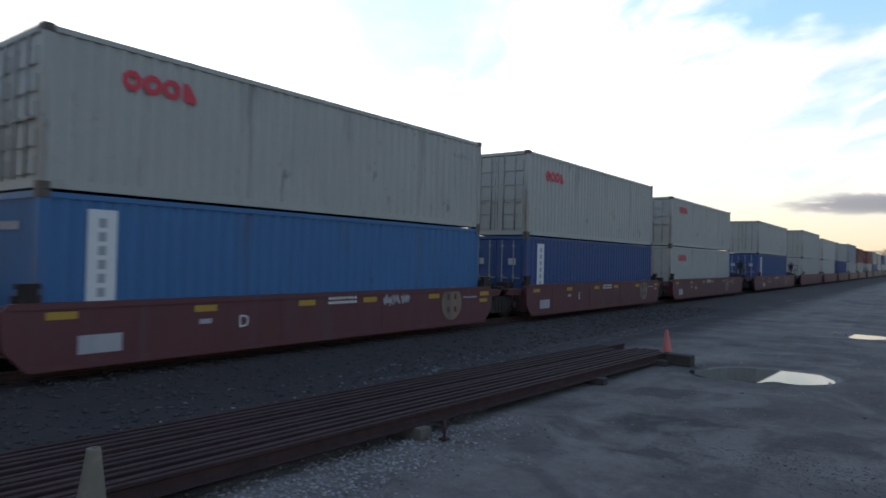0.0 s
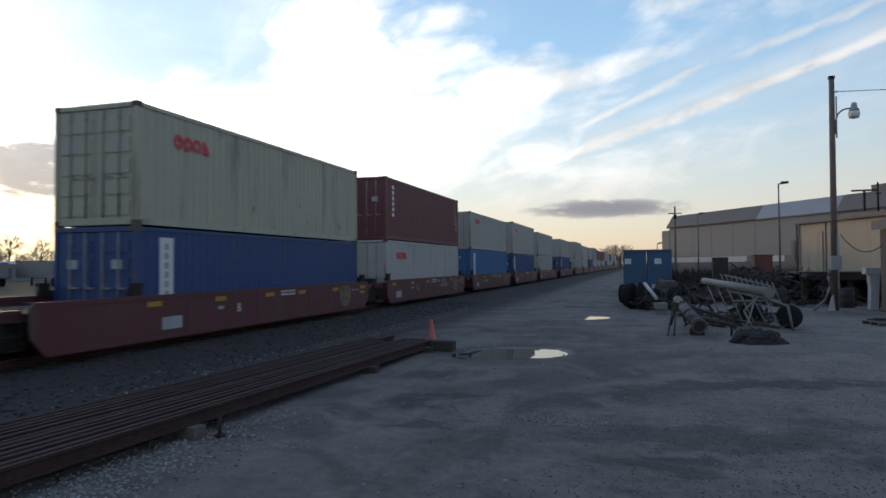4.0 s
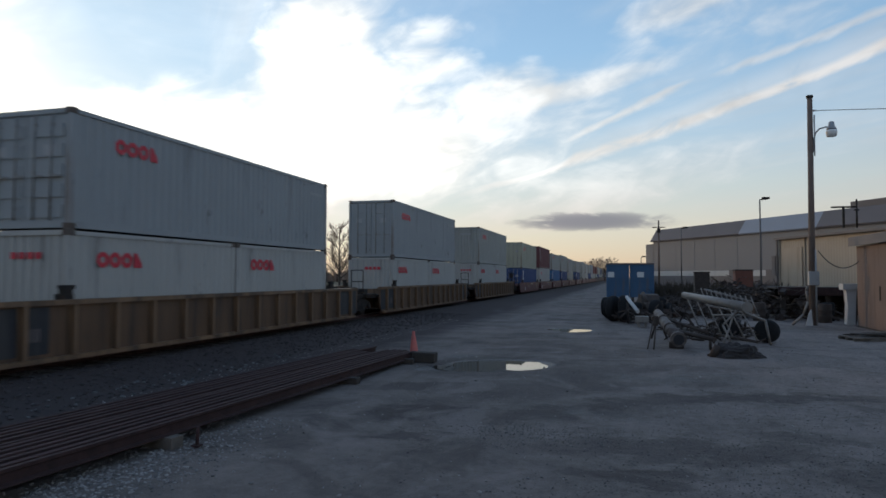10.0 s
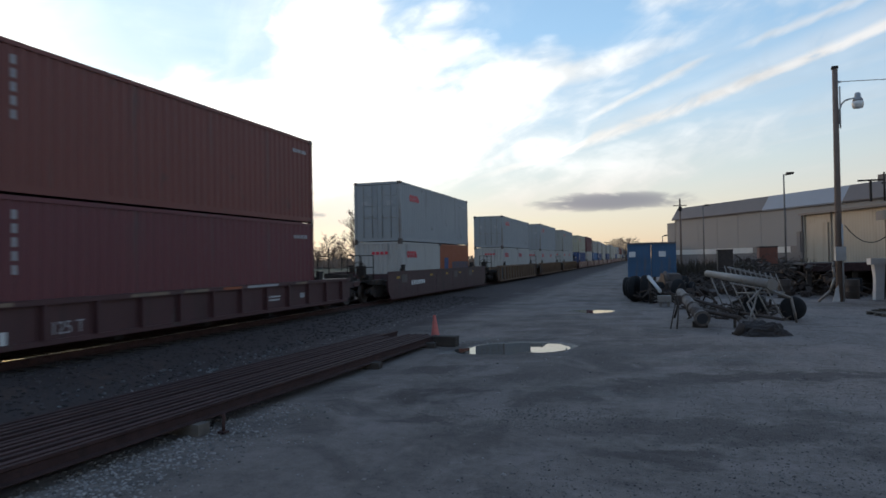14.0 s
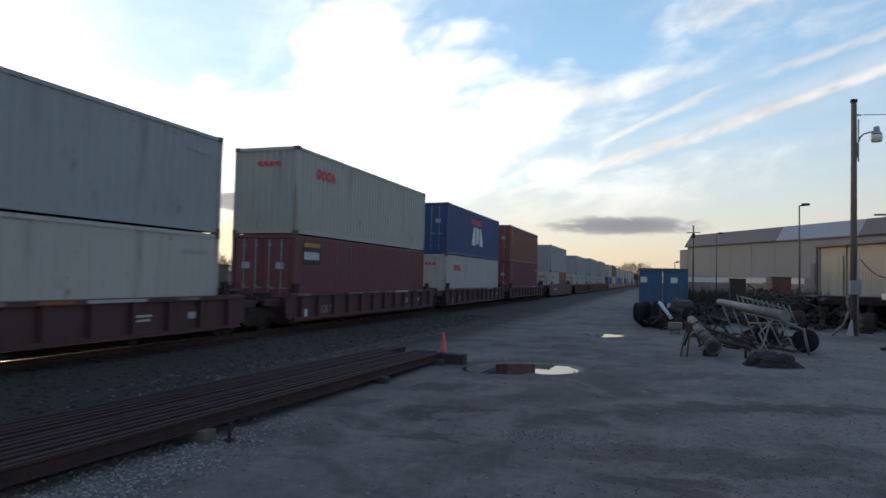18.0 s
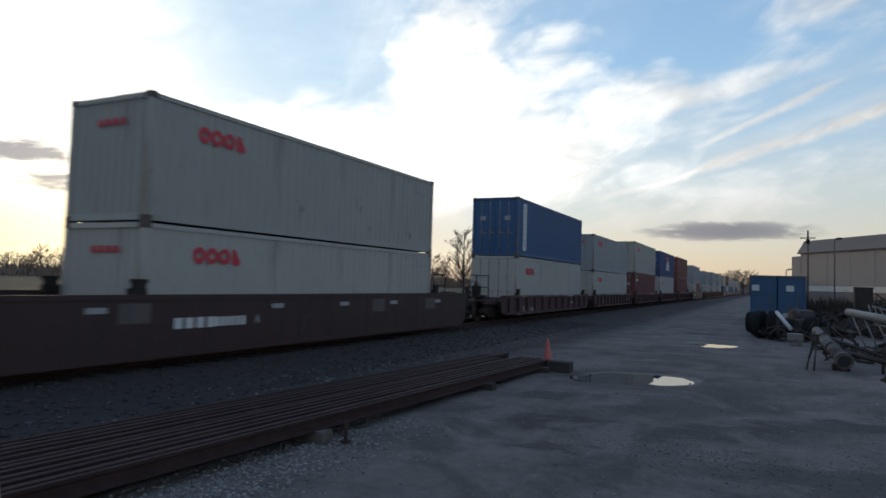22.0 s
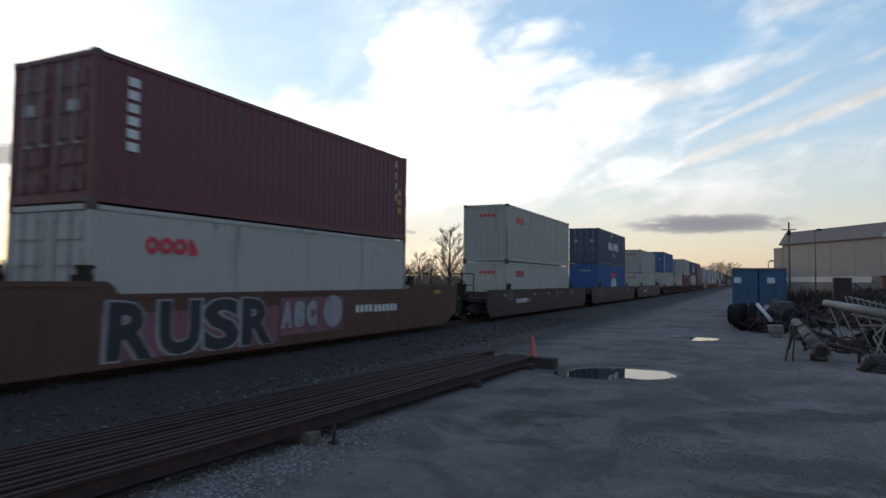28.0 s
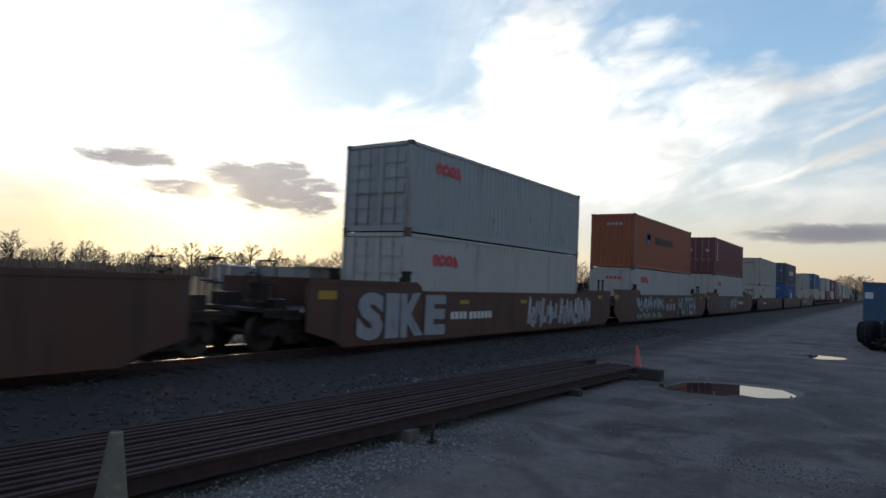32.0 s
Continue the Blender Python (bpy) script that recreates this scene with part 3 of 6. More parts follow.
# style: side height above the rail, half length of the well, ribs on the side, colour words
STYLES = {
    "maroon": dict(top=1.10, half=6.55, ribs=0, lift=0.0, words="maroon smooth-sided well car"),
    "yellow": dict(top=1.27, half=8.55, ribs=15, lift=0.0, words="faded yellow well car with upright side ribs"),
    "dull": dict(top=1.30, half=8.2, ribs=0, lift=0.0, words="dark red-brown smooth well car"),
    "oxide": dict(top=1.30, half=8.2, ribs=0, lift=0.0, words="dusty maroon smooth well car"),
    "ribbed": dict(top=1.16, half=6.6, ribs=12, lift=0.0, low=0.30, words="oxide-red well car with ribbed sides"),
    "brown": dict(top=1.43, half=8.5, ribs=0, lift=0.24, words="rusty brown well car"),
}


def well_car(style, front, rear, front_joint, rear_joint, dz=0.0, extra=""):
    """One well of a stack car. front, rear: from its middle to the joint or coupler; joints carry a shared truck."""
    st = STYLES[style]
    mat = CAR_PAINT[style]
    top, lift, low = st["top"], st["lift"], st["low"] if "low" in st else 0.06
    ef, er = front - (1.12 if front_joint else 2.0), rear - (1.12 if rear_joint else 2.0)
    if style == "yellow":
        ef, er = ef - 0.25, er - 0.25
    if lift:
        ef, er = front - (0.35 if front_joint else 1.5), rear - (0.35 if rear_joint else 1.5)
    car = thing("well_car", st["words"] + extra, "rail car", "well cars of the train")
    x = 1.45
    key = (style, round(ef, 2), round(er, 2))

    def side():
        bm = bmesh.new()
        o = [(-er - 0.05, 0.66), (-er - 0.02, 0.42), (-er + 0.30, low), (ef - 0.30, low), (ef + 0.02, 0.42), (ef + 0.05, 0.66), (ef + 0.05, top - 0.10), (ef - 0.05, top)]
        if lift:
            o = [(-er, 0.48), (-9.15, 0.24), (-8.8, 0.05), (8.9, 0.05), (9.25, 0.24), (ef, 0.48), (ef, top + 0.15), (6.1, top + 0.15), (5.9, top)]
            o += [(-5.62, top), (-5.70, top + lift * 0.55), (-5.86, top + lift)]
            o += [(-er, top + lift)]
        else:
            o += [(-er + 0.05, top), (-er - 0.05, top - 0.10)]
        prism(bm, o, "x", -0.03, 0.03)
        # yellow sides take the copy darkened for shade between the ribs
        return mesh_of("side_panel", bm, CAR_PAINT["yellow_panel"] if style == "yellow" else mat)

    def chord(name, z, d, deep, a, b):
        return cached((key, name, z, deep, round(a, 2), round(b, 2)), lambda: boxes_mesh(name, mat, (-d, d, a, b, z - deep, z)))

    sm = cached((key, "side"), side)
    for s in (-1, 1):
        p = piece("side_panel", sm, car, pose(s * x, 0, 0))
        wide = 0.12 if st["ribs"] else 0.055
        piece("top_chord", chord("top_chord", top + 0.004, wide, 0.10, -5.6 if lift else -er + 0.06, 5.85 if lift else ef - 0.06), p)
        if lift:
            piece("top_chord", chord("top_chord", top + lift + 0.004, 0.055, 0.10, -er, -5.88), p)
            piece("top_chord", chord("top_chord", top + 0.154, 0.055, 0.10, 6.12, ef), p)
        piece("bottom_chord", chord("bottom_chord", low + 0.09, wide - 0.01, 0.10, -7.85 if lift else -er + 0.33, 7.85 if lift else ef - 0.33), p)
        n = st["ribs"]
        if n:
            rm = cached((style, "rib"), lambda: boxes_mesh("rib", mat, (0.03, 0.135, -0.05, 0.05, low + 0.08, top - 0.09), (0.03, 0.05, -0.11, 0.11, low + 0.08, top - 0.09)))
            for i in range(n):
                piece("rib", rm, p, pose(0, -er + 0.75 + i * (er + ef - 1.5) / (n - 1), 0, 0, 0, 0 if s > 0 else 180))
        else:
            lm = cached((style, "lap"), lambda: boxes_mesh("seam_strip", mat, (-0.037, 0.037, -0.06, 0.06, low + 0.09, top - 0.09)))
            for y in (-4.6, -1.5, 1.6, 4.7):
                piece("seam_strip", lm, p, pose(0, y, 0))
    # cross members in the well
    cm = cached(("cross_member", dz), lambda: boxes_mesh("cross_member", M_STEEL, (-1.42, 1.42, -0.12, 0.12, 0.17 + dz, 0.255 + dz)))
    for y in (-5.9, -3.0, 0.0, 3.0, 5.9):
        piece("cross_member", cm, car, pose(0, y, 0))
    # end platforms over the trucks
    for sgn, reach, joint, e in ((1, front, front_joint, ef), (-1, rear, rear_joint, er)):
        r = reach - (0.22 if joint else 0.55)
        turn = 0 if sgn > 0 else 180
        pl = piece("end_platform", cached((style, "platform", round(e, 2), round(r, 2)), lambda: platform_mesh(mat if style in ("maroon", "ribbed") else M_STEEL, e, r)), car, pose(0, 0, 0, 0, 0, turn))
        piece("end_wall", cached((style, "bulk"), lambda: boxes_mesh("end_wall", mat, (-1.41, 1.41, -0.04, 0.04, 0.2, top - 0.12))), car, pose(0, sgn * min(e - 0.35, 6.9), 0))
        if e > 7.2:
            piece("well_deck", cached((style, "deck", round(e, 2)), lambda: boxes_mesh("well_deck", M_STEEL, (-1.40, 1.40, 6.95, e - 0.05, 0.80, 0.90))), car, pose(0, 0, 0, 0, 0, turn))
        for nm, size in (("hose_box", (0.55, 1.1, -0.25, 0.25, 0.97, 1.28)), ("valve_box", (-1.0, -0.6, -0.2, 0.2, 0.97, 1.18)), ("pipe_bracket", (-0.3, 0.2, -0.12, 0.12, 0.97, 1.10))):
            piece(nm, cached(nm, lambda: boxes_mesh(nm, M_STEEL, size)), pl, pose(0, r - 0.55, 0))
        gm = cached("railing", railing_mesh)
        if not joint:
            piece("coupler", cached("coupler", coupler_mesh), car, pose(0, sgn * (reach - 0.45), 0, 0, 0, turn))
            truck(car, sgn * (reach - 1.75))
            piece("railing", gm, pl, pose(-1.05, r - 0.12, 0.98))
            piece("railing", gm, pl, pose(1.05, r - 0.12, 0.98))
            ladder(car, pose(0, sgn * (e + 0.35), 0))
            if sgn < 0:
                up = 2.25 if style == "maroon" else 1.72
                bw = piece("brake_stand", cached(("stand", up), lambda: boxes_mesh("brake_stand", M_STEEL, (-0.05, 0.05, -0.05, 0.05, 0.98, up), (-0.17, 0.17, -0.12, 0.14, up - 0.62, up - 0.13))), car, pose(0.75, -(r - 0.15), 0))
                piece("brake_wheel", cached("brake_wheel", brake_wheel_mesh), bw, pose(0, -0.2, up - 0.21))
        else:
            if style == "yellow":
                piece("railing", gm, pl, pose(1.05, r - 0.12, 0.98))
            if lift:
                piece("hand_post", cached("hand_post", lambda: boxes_mesh("hand_post", M_STEEL, (-0.03, 0.03, -0.035, 0.035, 0.96, 2.08), (-0.045, 0.045, -0.05, 0.05, 2.0, 2.10))), pl, pose(0.85 * sgn, r - 0.05, 0))
            if sgn < 0:
                truck(car, -reach)
                piece("joint_casting", cached("joint_casting", lambda: boxes_mesh("joint_casting", M_STEEL, (-0.35, 0.35, -0.5, 0.5, 0.80, 1.0), (-1.2, 1.2, -0.12, 0.12, 0.98, 1.06))), car, pose(0, -reach, 0))
    # guides that stand up beside the ends of the load
    cm = cached("cone_guide", lambda: boxes_mesh("container_guide", M_STEEL, (-0.06, 0.05, -0.13, 0.13, 0.0, 0.27), (-0.09, 0.0, -0.2, 0.2, 0.0, 0.14), (-0.05, 0.06, -0.17, 0.17, 0.24, 0.32)))
    for s in (-1, 1):
        for y in (-6.25, 6.25):
            piece("container_guide", cm, car, pose(s * 1.36, y, top - 0.02 + ((lift if y < 0 else 0.15) if lift else 0), 0, 0, 0 if s > 0 else 180))
    return car


def ladder(car, m):
    def build():
        bm = bmesh.new()
        for y in (-0.2, 0.2):
            tube(bm, (1.40, y, 0.22), (1.40, y, 1.05), 0.014, sides=6)
        for z in (0.24, 0.50, 0.76, 1.0):
            tube(bm, (1.40, -0.2, z), (1.40, 0.2, z), 0.012, sides=6)
        return mesh_of("ladder", bm, M_STEEL)
    piece("ladder", cached("ladder", build), car, m)


def platform_mesh(mat, e, r):
    bm = bmesh.new()
    box(bm, -1.3, 1.3, e + 0.06, r, 0.90, 0.97)
    prism(bm, [(e - 0.2, 0.35), (r - 0.3, 0.74), (r, 0.74), (r, 0.90), (e - 0.2, 0.90)], "x", -0.25, 0.25)
    for s in (-1, 1):
        prism(bm, [(e - 0.1, 0.74), (r, 0.80), (r, 0.90), (e - 0.1, 0.90)], "x", s * 1.2 - 0.05, s * 1.2 + 0.05)
    return mesh_of("end_platform", bm, mat)


def coupler_mesh():
    bm = bmesh.new()
    box(bm, -0.09, 0.09, -0.5, 0.2, 0.62, 0.80)
    prism(bm, [(-0.13, 0.2), (0.13, 0.2), (0.16, 0.34), (0.10, 0.44), (0.02, 0.38), (-0.02, 0.30), (-0.16, 0.30)], "z", 0.58, 0.86)
    return mesh_of("coupler", bm, M_STEEL)


def railing_mesh():
    bm = bmesh.new()
    for x in (-0.28, 0.28):
        tube(bm, (x, 0, 0), (x, 0, 1.05), 0.022, sides=8)
    for z in (0.55, 1.05):
        tube(bm, (-0.28, 0, z), (0.28, 0, z), 0.02, sides=8)
    return mesh_of("railing", bm, M_STEEL)


def brake_wheel_mesh():
    bm = bmesh.new()
    k = 20
    pts = [Vector((math.cos(2 * math.pi * i / k) * 0.26, 0, math.sin(2 * math.pi * i / k) * 0.26)) for i in range(k)]
    for i in range(k):
        tube(bm, pts[i], pts[(i + 1) % k], 0.016, sides=6)
    for i in range(0, k, 5):
        tube(bm, (0, 0, 0), pts[i], 0.012, sides=6)
    tube(bm, (0, -0.03, 0), (0, 0.2, 0), 0.035, sides=8)
    return mesh_of("brake_wheel", bm, M_STEEL)


# ---- the train: make-up ----
S_, H_ = 2.59, 2.90
# unit, rear end of its load at the start, car style, (lower box), (upper box); a box: height, tone, doors, mark
TRAIN = [
    (-3, 56.1, "maroon", (S_, "navy", 1, "stripe"), (S_, "grey", 1, "")),
    (-2, 34.83, "maroon", (S_, "grey", 1, "oo"), (S_, "grey", 1, "oo")),
    (-1, 19.66, "maroon", (S_, "navy", 1, "stripe"), (H_, "grey", 1, "oo")),
    (0, 4.58, "maroon", (S_, "blue", 0, "stripe"), (S_, "grey", 1, "oo")),
    (1, -10.82, "maroon", (H_, "white", 1, "oo"), (H_, "maroon", 1, "column")),
    (2, -26.21, "maroon", (S_, "navy", 1, "stripe"), (H_, "beige", 1, "oo")),
    (3, -48.2, "yellow", (S_, "white", 0, "pair"), (H_, "drab", 0, "oo")),
    (4, -68.1, "yellow", (S_, "white", 0, "pair"), (H_, "steel", 1, "oo")),
    (5, -87.9, "yellow", (S_, "white", 0, "pair"), (S_, "steel", 1, "oo")),
    (6, -110.94, "oxide", (S_, "white", 0, "half"), (H_, "steel", 1, "oo")),
    (7, -131.72, "ribbed", (H_, "maroon", 1, "small"), (H_, "brick", 1, "small")),
    (8, -147.88, "ribbed", (H_, "white", 0, "oo"), (H_, "navy", 1, "wide")),
    (9, -163.84, "ribbed", (H_, "maroon", 1, "tex"), (H_, "grey", 0, "oo")),
    (10, -179.89, "ribbed", (S_, "pale", 1, "oo"), (S_, "steel", 0, "oo")),
    (11, -195.62, "ribbed", (H_, "pale", 1, "oo"), (H_, "cobalt", 1, "stripe")),
    (12, -216.91, "dull", (S_, "pale", 0, "oo"), (S_, "grey", 0, "oo")),
    (13, -239.18, "dull", (H_, "royal", 0, "wide"), (H_, "slate", 1, "arc")),
    (14, -261.05, "dull", (S_, "pale", 0, "oo"), (H_, "grey", 0, "oo")),
    (15, -283.98, "brown", (H_, "white", 1, "oo"), (H_, "maroon", 1, "column")),
    (16, -303.97, "brown", (S_, "white", 0, "oo"), (H_, "orange", 0, "hap")),
    (17, -323.83, "brown", (H_, "white", 1, "oo"), (S_, "steel", 1, "oo")),
    (18, -346.9, "brown", (S_, "white", 1, "oo"), (H_, "grey", 1, "oo")),
]
rnd = random.Random(5)
far_tones = ["grey", "pale", "grey", "steel", "maroon", "brick", "grey", "beige", "navy", "white", "grey", "pale", "brick", "grey"]
y = 56.1
for k in range(18):
    y += 15.3 if k % 5 else 21.5
    TRAIN.insert(0, (-4 - k, y, "maroon" if k % 10 < 5 else "dull", (S_, ["grey", "pale", "navy", "white"][k % 4] if k not in (4, 5) else "grey", 1, ""), (S_ if k % 3 else H_, far_tones[k % 14] if k not in (4, 5) else "brick", 1, "")))

WORDS = {"grey": "grey-green", "drab": "drab grey", "pale": "pale grey", "white": "off-white", "beige": "yellowed grey", "steel": "blue-grey", "blue": "mid-blue", "navy": "navy blue", "royal": "royal blue", "cobalt": "cobalt blue", "slate": "dark slate-blue", "maroon": "maroon", "brick": "brick-red", "orange": "orange"}
MOVERS = []      # thing, its place at the start


LOW_MARKS = set()      # boxes whose side marks sit lower


def marks(c, mark, h, x=1.222):
    """Lettering and marks on the side of a container that faces the yard."""
    if mark == "oo":
        logo_blocks(c, x, -4.13, h - (0.72 if h > 2.7 else 0.60), 0.345, M_RED)
        bars(c, x, 5.2, h - 0.5, 0.9, 0.10, 6, M_LABEL)
    elif mark == "stripe":
        p = piece("white_strip", cached(("strip", h), lambda: boxes_mesh("white_strip", M_WHITE, (-0.01, 0.0, -0.24, 0.24, 0.30, h - 0.25))), c, pose(x + 0.004, -5.10, 0), "white strip with dark blocks")
        bars(p, 0.003, 0, h / 2 + 0.02, 0.13, h - 0.75, 8, PAINT["steel"], True)
    elif mark == "column":
        bars(c, x, -5.22, h - 1.08, 0.26, 1.55, 6, M_WHITE, True, "white upright mark")
        bars(c, x, 5.35, h - 0.9, 0.10, 1.5, 4, M_LABEL, True)
        bars(c, x, 5.6, h - 1.6, 0.22, 0.9, 3, M_YELLOW, True)
    elif mark == "wide":
        drop = 0.16 if c.name in LOW_MARKS else 0.0
        bars(c, x, -0.05, h - 0.68 - drop, 2.45, 0.33, 7, M_RED, label="red wording as blocks")
        def ap():
            bm = bmesh.new()
            prism(bm, [(-1.3, 0), (-0.85, 1.0), (-0.45, 1.0), (-0.35, 0)], "x", -0.004, 0)
            prism(bm, [(-0.2, 0.1), (-0.2, 1.0), (0.35, 1.0), (0.5, 0.8), (0.5, 0.4), (0.35, 0.1)], "x", -0.004, 0)
            prism(bm, [(0.65, 0), (0.65, 1.0), (0.92, 1.0), (1.4, 0.26), (1.4, 0)], "x", -0.004, 0)
            bmesh.ops.scale(bm, vec=(1, 1.0, 1.16), verts=bm.verts)
            return mesh_of("mark", bm, M_WHITE)
        piece("mark", cached("apmark", ap), c, pose(x, 0.14, h - 2.14 - drop), "large white mark in blocks")
    elif mark == "arc":
        def arc():
            bm = bmesh.new()
            for i, o in enumerate((-1.95, -1.25, -0.52, 0.52, 1.22, 1.98)):
                w = 0.56
                if i == 2:
                    o_ = [(o - w / 2, 0.0), (o - 0.1, 0.66), (o + 0.1, 0.66), (o + w / 2, 0.0)]
                elif i in (1, 5):
                    o_ = [(o - w / 2, 0.0), (o - w / 2, 0.60), (o - w / 2 + 0.06, 0.66), (o + w / 2 - 0.06, 0.66), (o + w / 2, 0.60), (o + w / 2, 0.0)]
                else:
                    o_ = [(o - w / 2, 0.14), (o - w / 2, 0.52), (o - w / 4, 0.66), (o + w / 4, 0.66), (o + w / 2, 0.5), (o + w / 2, 0.16), (o + w / 4, 0.0), (o - w / 4, 0.0)]
                prism(bm, o_, "x", -0.004, 0)
            for s in (1, -1):
                ring = [(-0.5 * s + math.cos(a) * 1.1 * 1.0, 0.42 + s * (0.45 + math.sin(a) * 0.5)) for a in [math.pi * (0.35 + 0.5 * k / 8) for k in range(9)]]
                back = [(p[0], p[1] - s * 0.10 * math.sin(math.pi * k / 8)) for k, p in enumerate(ring)]
                prism(bm, ring + back[::-1], "x", -0.004, 0)
            return mesh_of("mark", bm, M_WHITE)
        piece("mark", cached("arcmark", arc), c, pose(x, 0.05, h - 1.62), "white mark in blocks with two arcs")
        bars(c, x, 4.9, h - 1.2, 0.10, 1.4, 2, M_LABEL, True)
    elif mark == "hap":
        piece("mark", cached("hapmark", lambda: boxes_mesh("mark", PAINT["navy"], (-0.004, 0, -0.35, 0.25, -0.35, 0.35), (-0.004, 0, -0.5, 0.42, -0.1, 0.2))), c, pose(x, -3.5, h - 1.15), "blue square mark")
        bars(c, x, -0.45, h - 1.2, 3.9, 0.42, 10, M_BLACK, label="dark wording as blocks")
    elif mark == "tex":
        piece("mark_panel", cached("texpanel", lambda: boxes_mesh("mark_panel", M_BLACK, (-0.004, 0, -0.58, 0.58, -0.30, 0.26))), c, pose(x, -6.095 + 1.05, h - 0.66), "black panel with pale wording as blocks")
        bars(c, x + 0.004, -6.095 + 1.08, h - 0.68, 1.0, 0.26, 6, M_WHITE)
        piece("mark", cached("texmark", lambda: boxes_mesh("mark", M_YELLOW, (-0.004, 0, -0.5, 0.56, -0.07, 0.07))), c, pose(x, -6.095 + 1.07, h - 0.31), "yellow mark")
    elif mark == "small":
        bars(c, x, -6.095 + 0.8, h - 0.9, 0.10, 1.3, 5, M_LABEL, True)
        bars(c, x, 5.2, h - 0.5, 0.9, 0.12, 6, M_LABEL)


# how much lower than the rest each load sits in its well
LOW = {-1: -0.09, 1: -0.20, 2: -0.12, 3: -0.03, 4: -0.13, 5: -0.11, 6: -0.13, 8: -0.08, 9: -0.09, 10: -0.05, 11: -0.08, 12: -0.12, 14: -0.14, 15: -0.03, 17: -0.09}
cars = {}
for i, (u, y0, style, low, upp) in enumerate(TRAIN):
    mid = y0 + 6.095
    front = (TRAIN[i - 1][1] - y0) / 2 if i else 9.0
    rear = (y0 - TRAIN[i + 1][1]) / 2 if i + 1 < len(TRAIN) else 9.0
    fj = i > 0 and front < 10.2 and TRAIN[i - 1][2] == style
    rj = i + 1 < len(TRAIN) and rear < 10.2 and TRAIN[i + 1][2] == style
    if style == "dull" and 12 <= u <= 14:
        fj, rj = u > 12, u < 14
    dz = LOW.get(u, 0.0)
    if u == 18:                      # the last car stands the other way round
        front, rear, fj, rj = rear, front, False, False
    car = well_car(style, front, rear, fj, rj, dz)
    cars[u] = car
    MOVERS.append((car, pose(TRACK_X, mid, RAIL_Z, 0, 0, 180 if u == 18 else 0)))
    z = RAIL_Z + 0.262 + dz
    h, tone, doors, mark = low
    if mark in ("pair", "half"):
        for k in (-1, 1):
            t2 = "orange" if (mark == "half" and k > 0) else tone
            c = container(6.06, h, t2, False, f"{WORDS[t2]} twenty-foot container low in a well car", ribs=0.03)
            if t2 == "orange":
                piece("mark", cached("hapmark2", lambda: boxes_mesh("mark", PAINT["navy"], (-0.004, 0, -0.45, 0.3, -0.4, 0.4))), c, pose(1.222, -1.8, h - 1.2), "blue square mark")
                bars(c, 1.222, 1.1, h - 1.25, 3.6, 0.42, 9, PAINT["slate"], label="dark wording as blocks")
            else:
                logo_blocks(c, 1.222, -3.03 + 1.5, h - 0.62, 0.345, M_RED)
            MOVERS.append((c, pose(TRACK_X, mid + k * 3.065, z)))
    else:
        c = container(12.19, h, tone, doors, f"{WORDS[tone]} forty-foot container low in a well car")
        if tone == "royal":
            LOW_MARKS.add(c.name)
        marks(c, mark, h)
        MOVERS.append((c, pose(TRACK_X, mid, z)))
    z += h + 0.016
    h, tone, doors, mark = upp
    c = container(12.19, h, tone, doors, f"{WORDS[tone]} forty-foot container stacked on another")
    marks(c, mark, h)
    MOVERS.append((c, pose(TRACK_X, mid, z)))



# ---- lettering, plates and spray paint on the cars ----
M_SCUFF = paint("scuffed_primer", (0.11, 0.09, 0.09), at=(0.45, 0.7), vary=0.4)
M_DARKPAINT = material("dark_spray_paint", (0.02, 0.022, 0.035), 0.6, 0, 0.2)
M_PALESPRAY = paint("pale_spray_paint", (0.28, 0.29, 0.31), at=(0.5, 0.8), vary=0.25)
M_PINKSPRAY = paint("dull_pink_spray_paint", (0.19, 0.078, 0.10), at=(0.45, 0.75), vary=0.45)
M_GREENSPRAY = paint("dull_green_spray_paint", (0.16, 0.22, 0.14), at=(0.5, 0.8), vary=0.3)
SX = 1.484


def plate(car, y, z, w=0.5, h=0.13, mat=None, name="plate"):
    mat = mat or M_YELLOW
    piece(name, cached(("plt", w, h, mat.name), lambda: boxes_mesh(name, mat, (0, 0.004, -w / 2, w / 2, -h / 2, h / 2))), car, pose(SX, y, z))


def disc(car, y, z, r, mat, inner=None):
    def build():
        bm = bmesh.new()
        lathe(bm, [(r, 0.0), (r, 0.004)], 28, "x")
        return mesh_of("disc_mark", bm, mat)
    d = piece("disc_mark", cached(("disc", r, mat.name), build), car, pose(SX + 0.006, y, z), "round faded mark")
    if inner:
        piece("mark_quarters", cached(("quarters", r), lambda: boxes_mesh("mark_quarters", inner, *[(0, 0.003, a * r * 0.34 - r * 0.13, a * r * 0.34 + r * 0.13, b * r * 0.38 - r * 0.17, b * r * 0.38 + r * 0.17) for a in (-1, 1) for b in (-1, 1)])), d, pose(0.005, 0, 0))


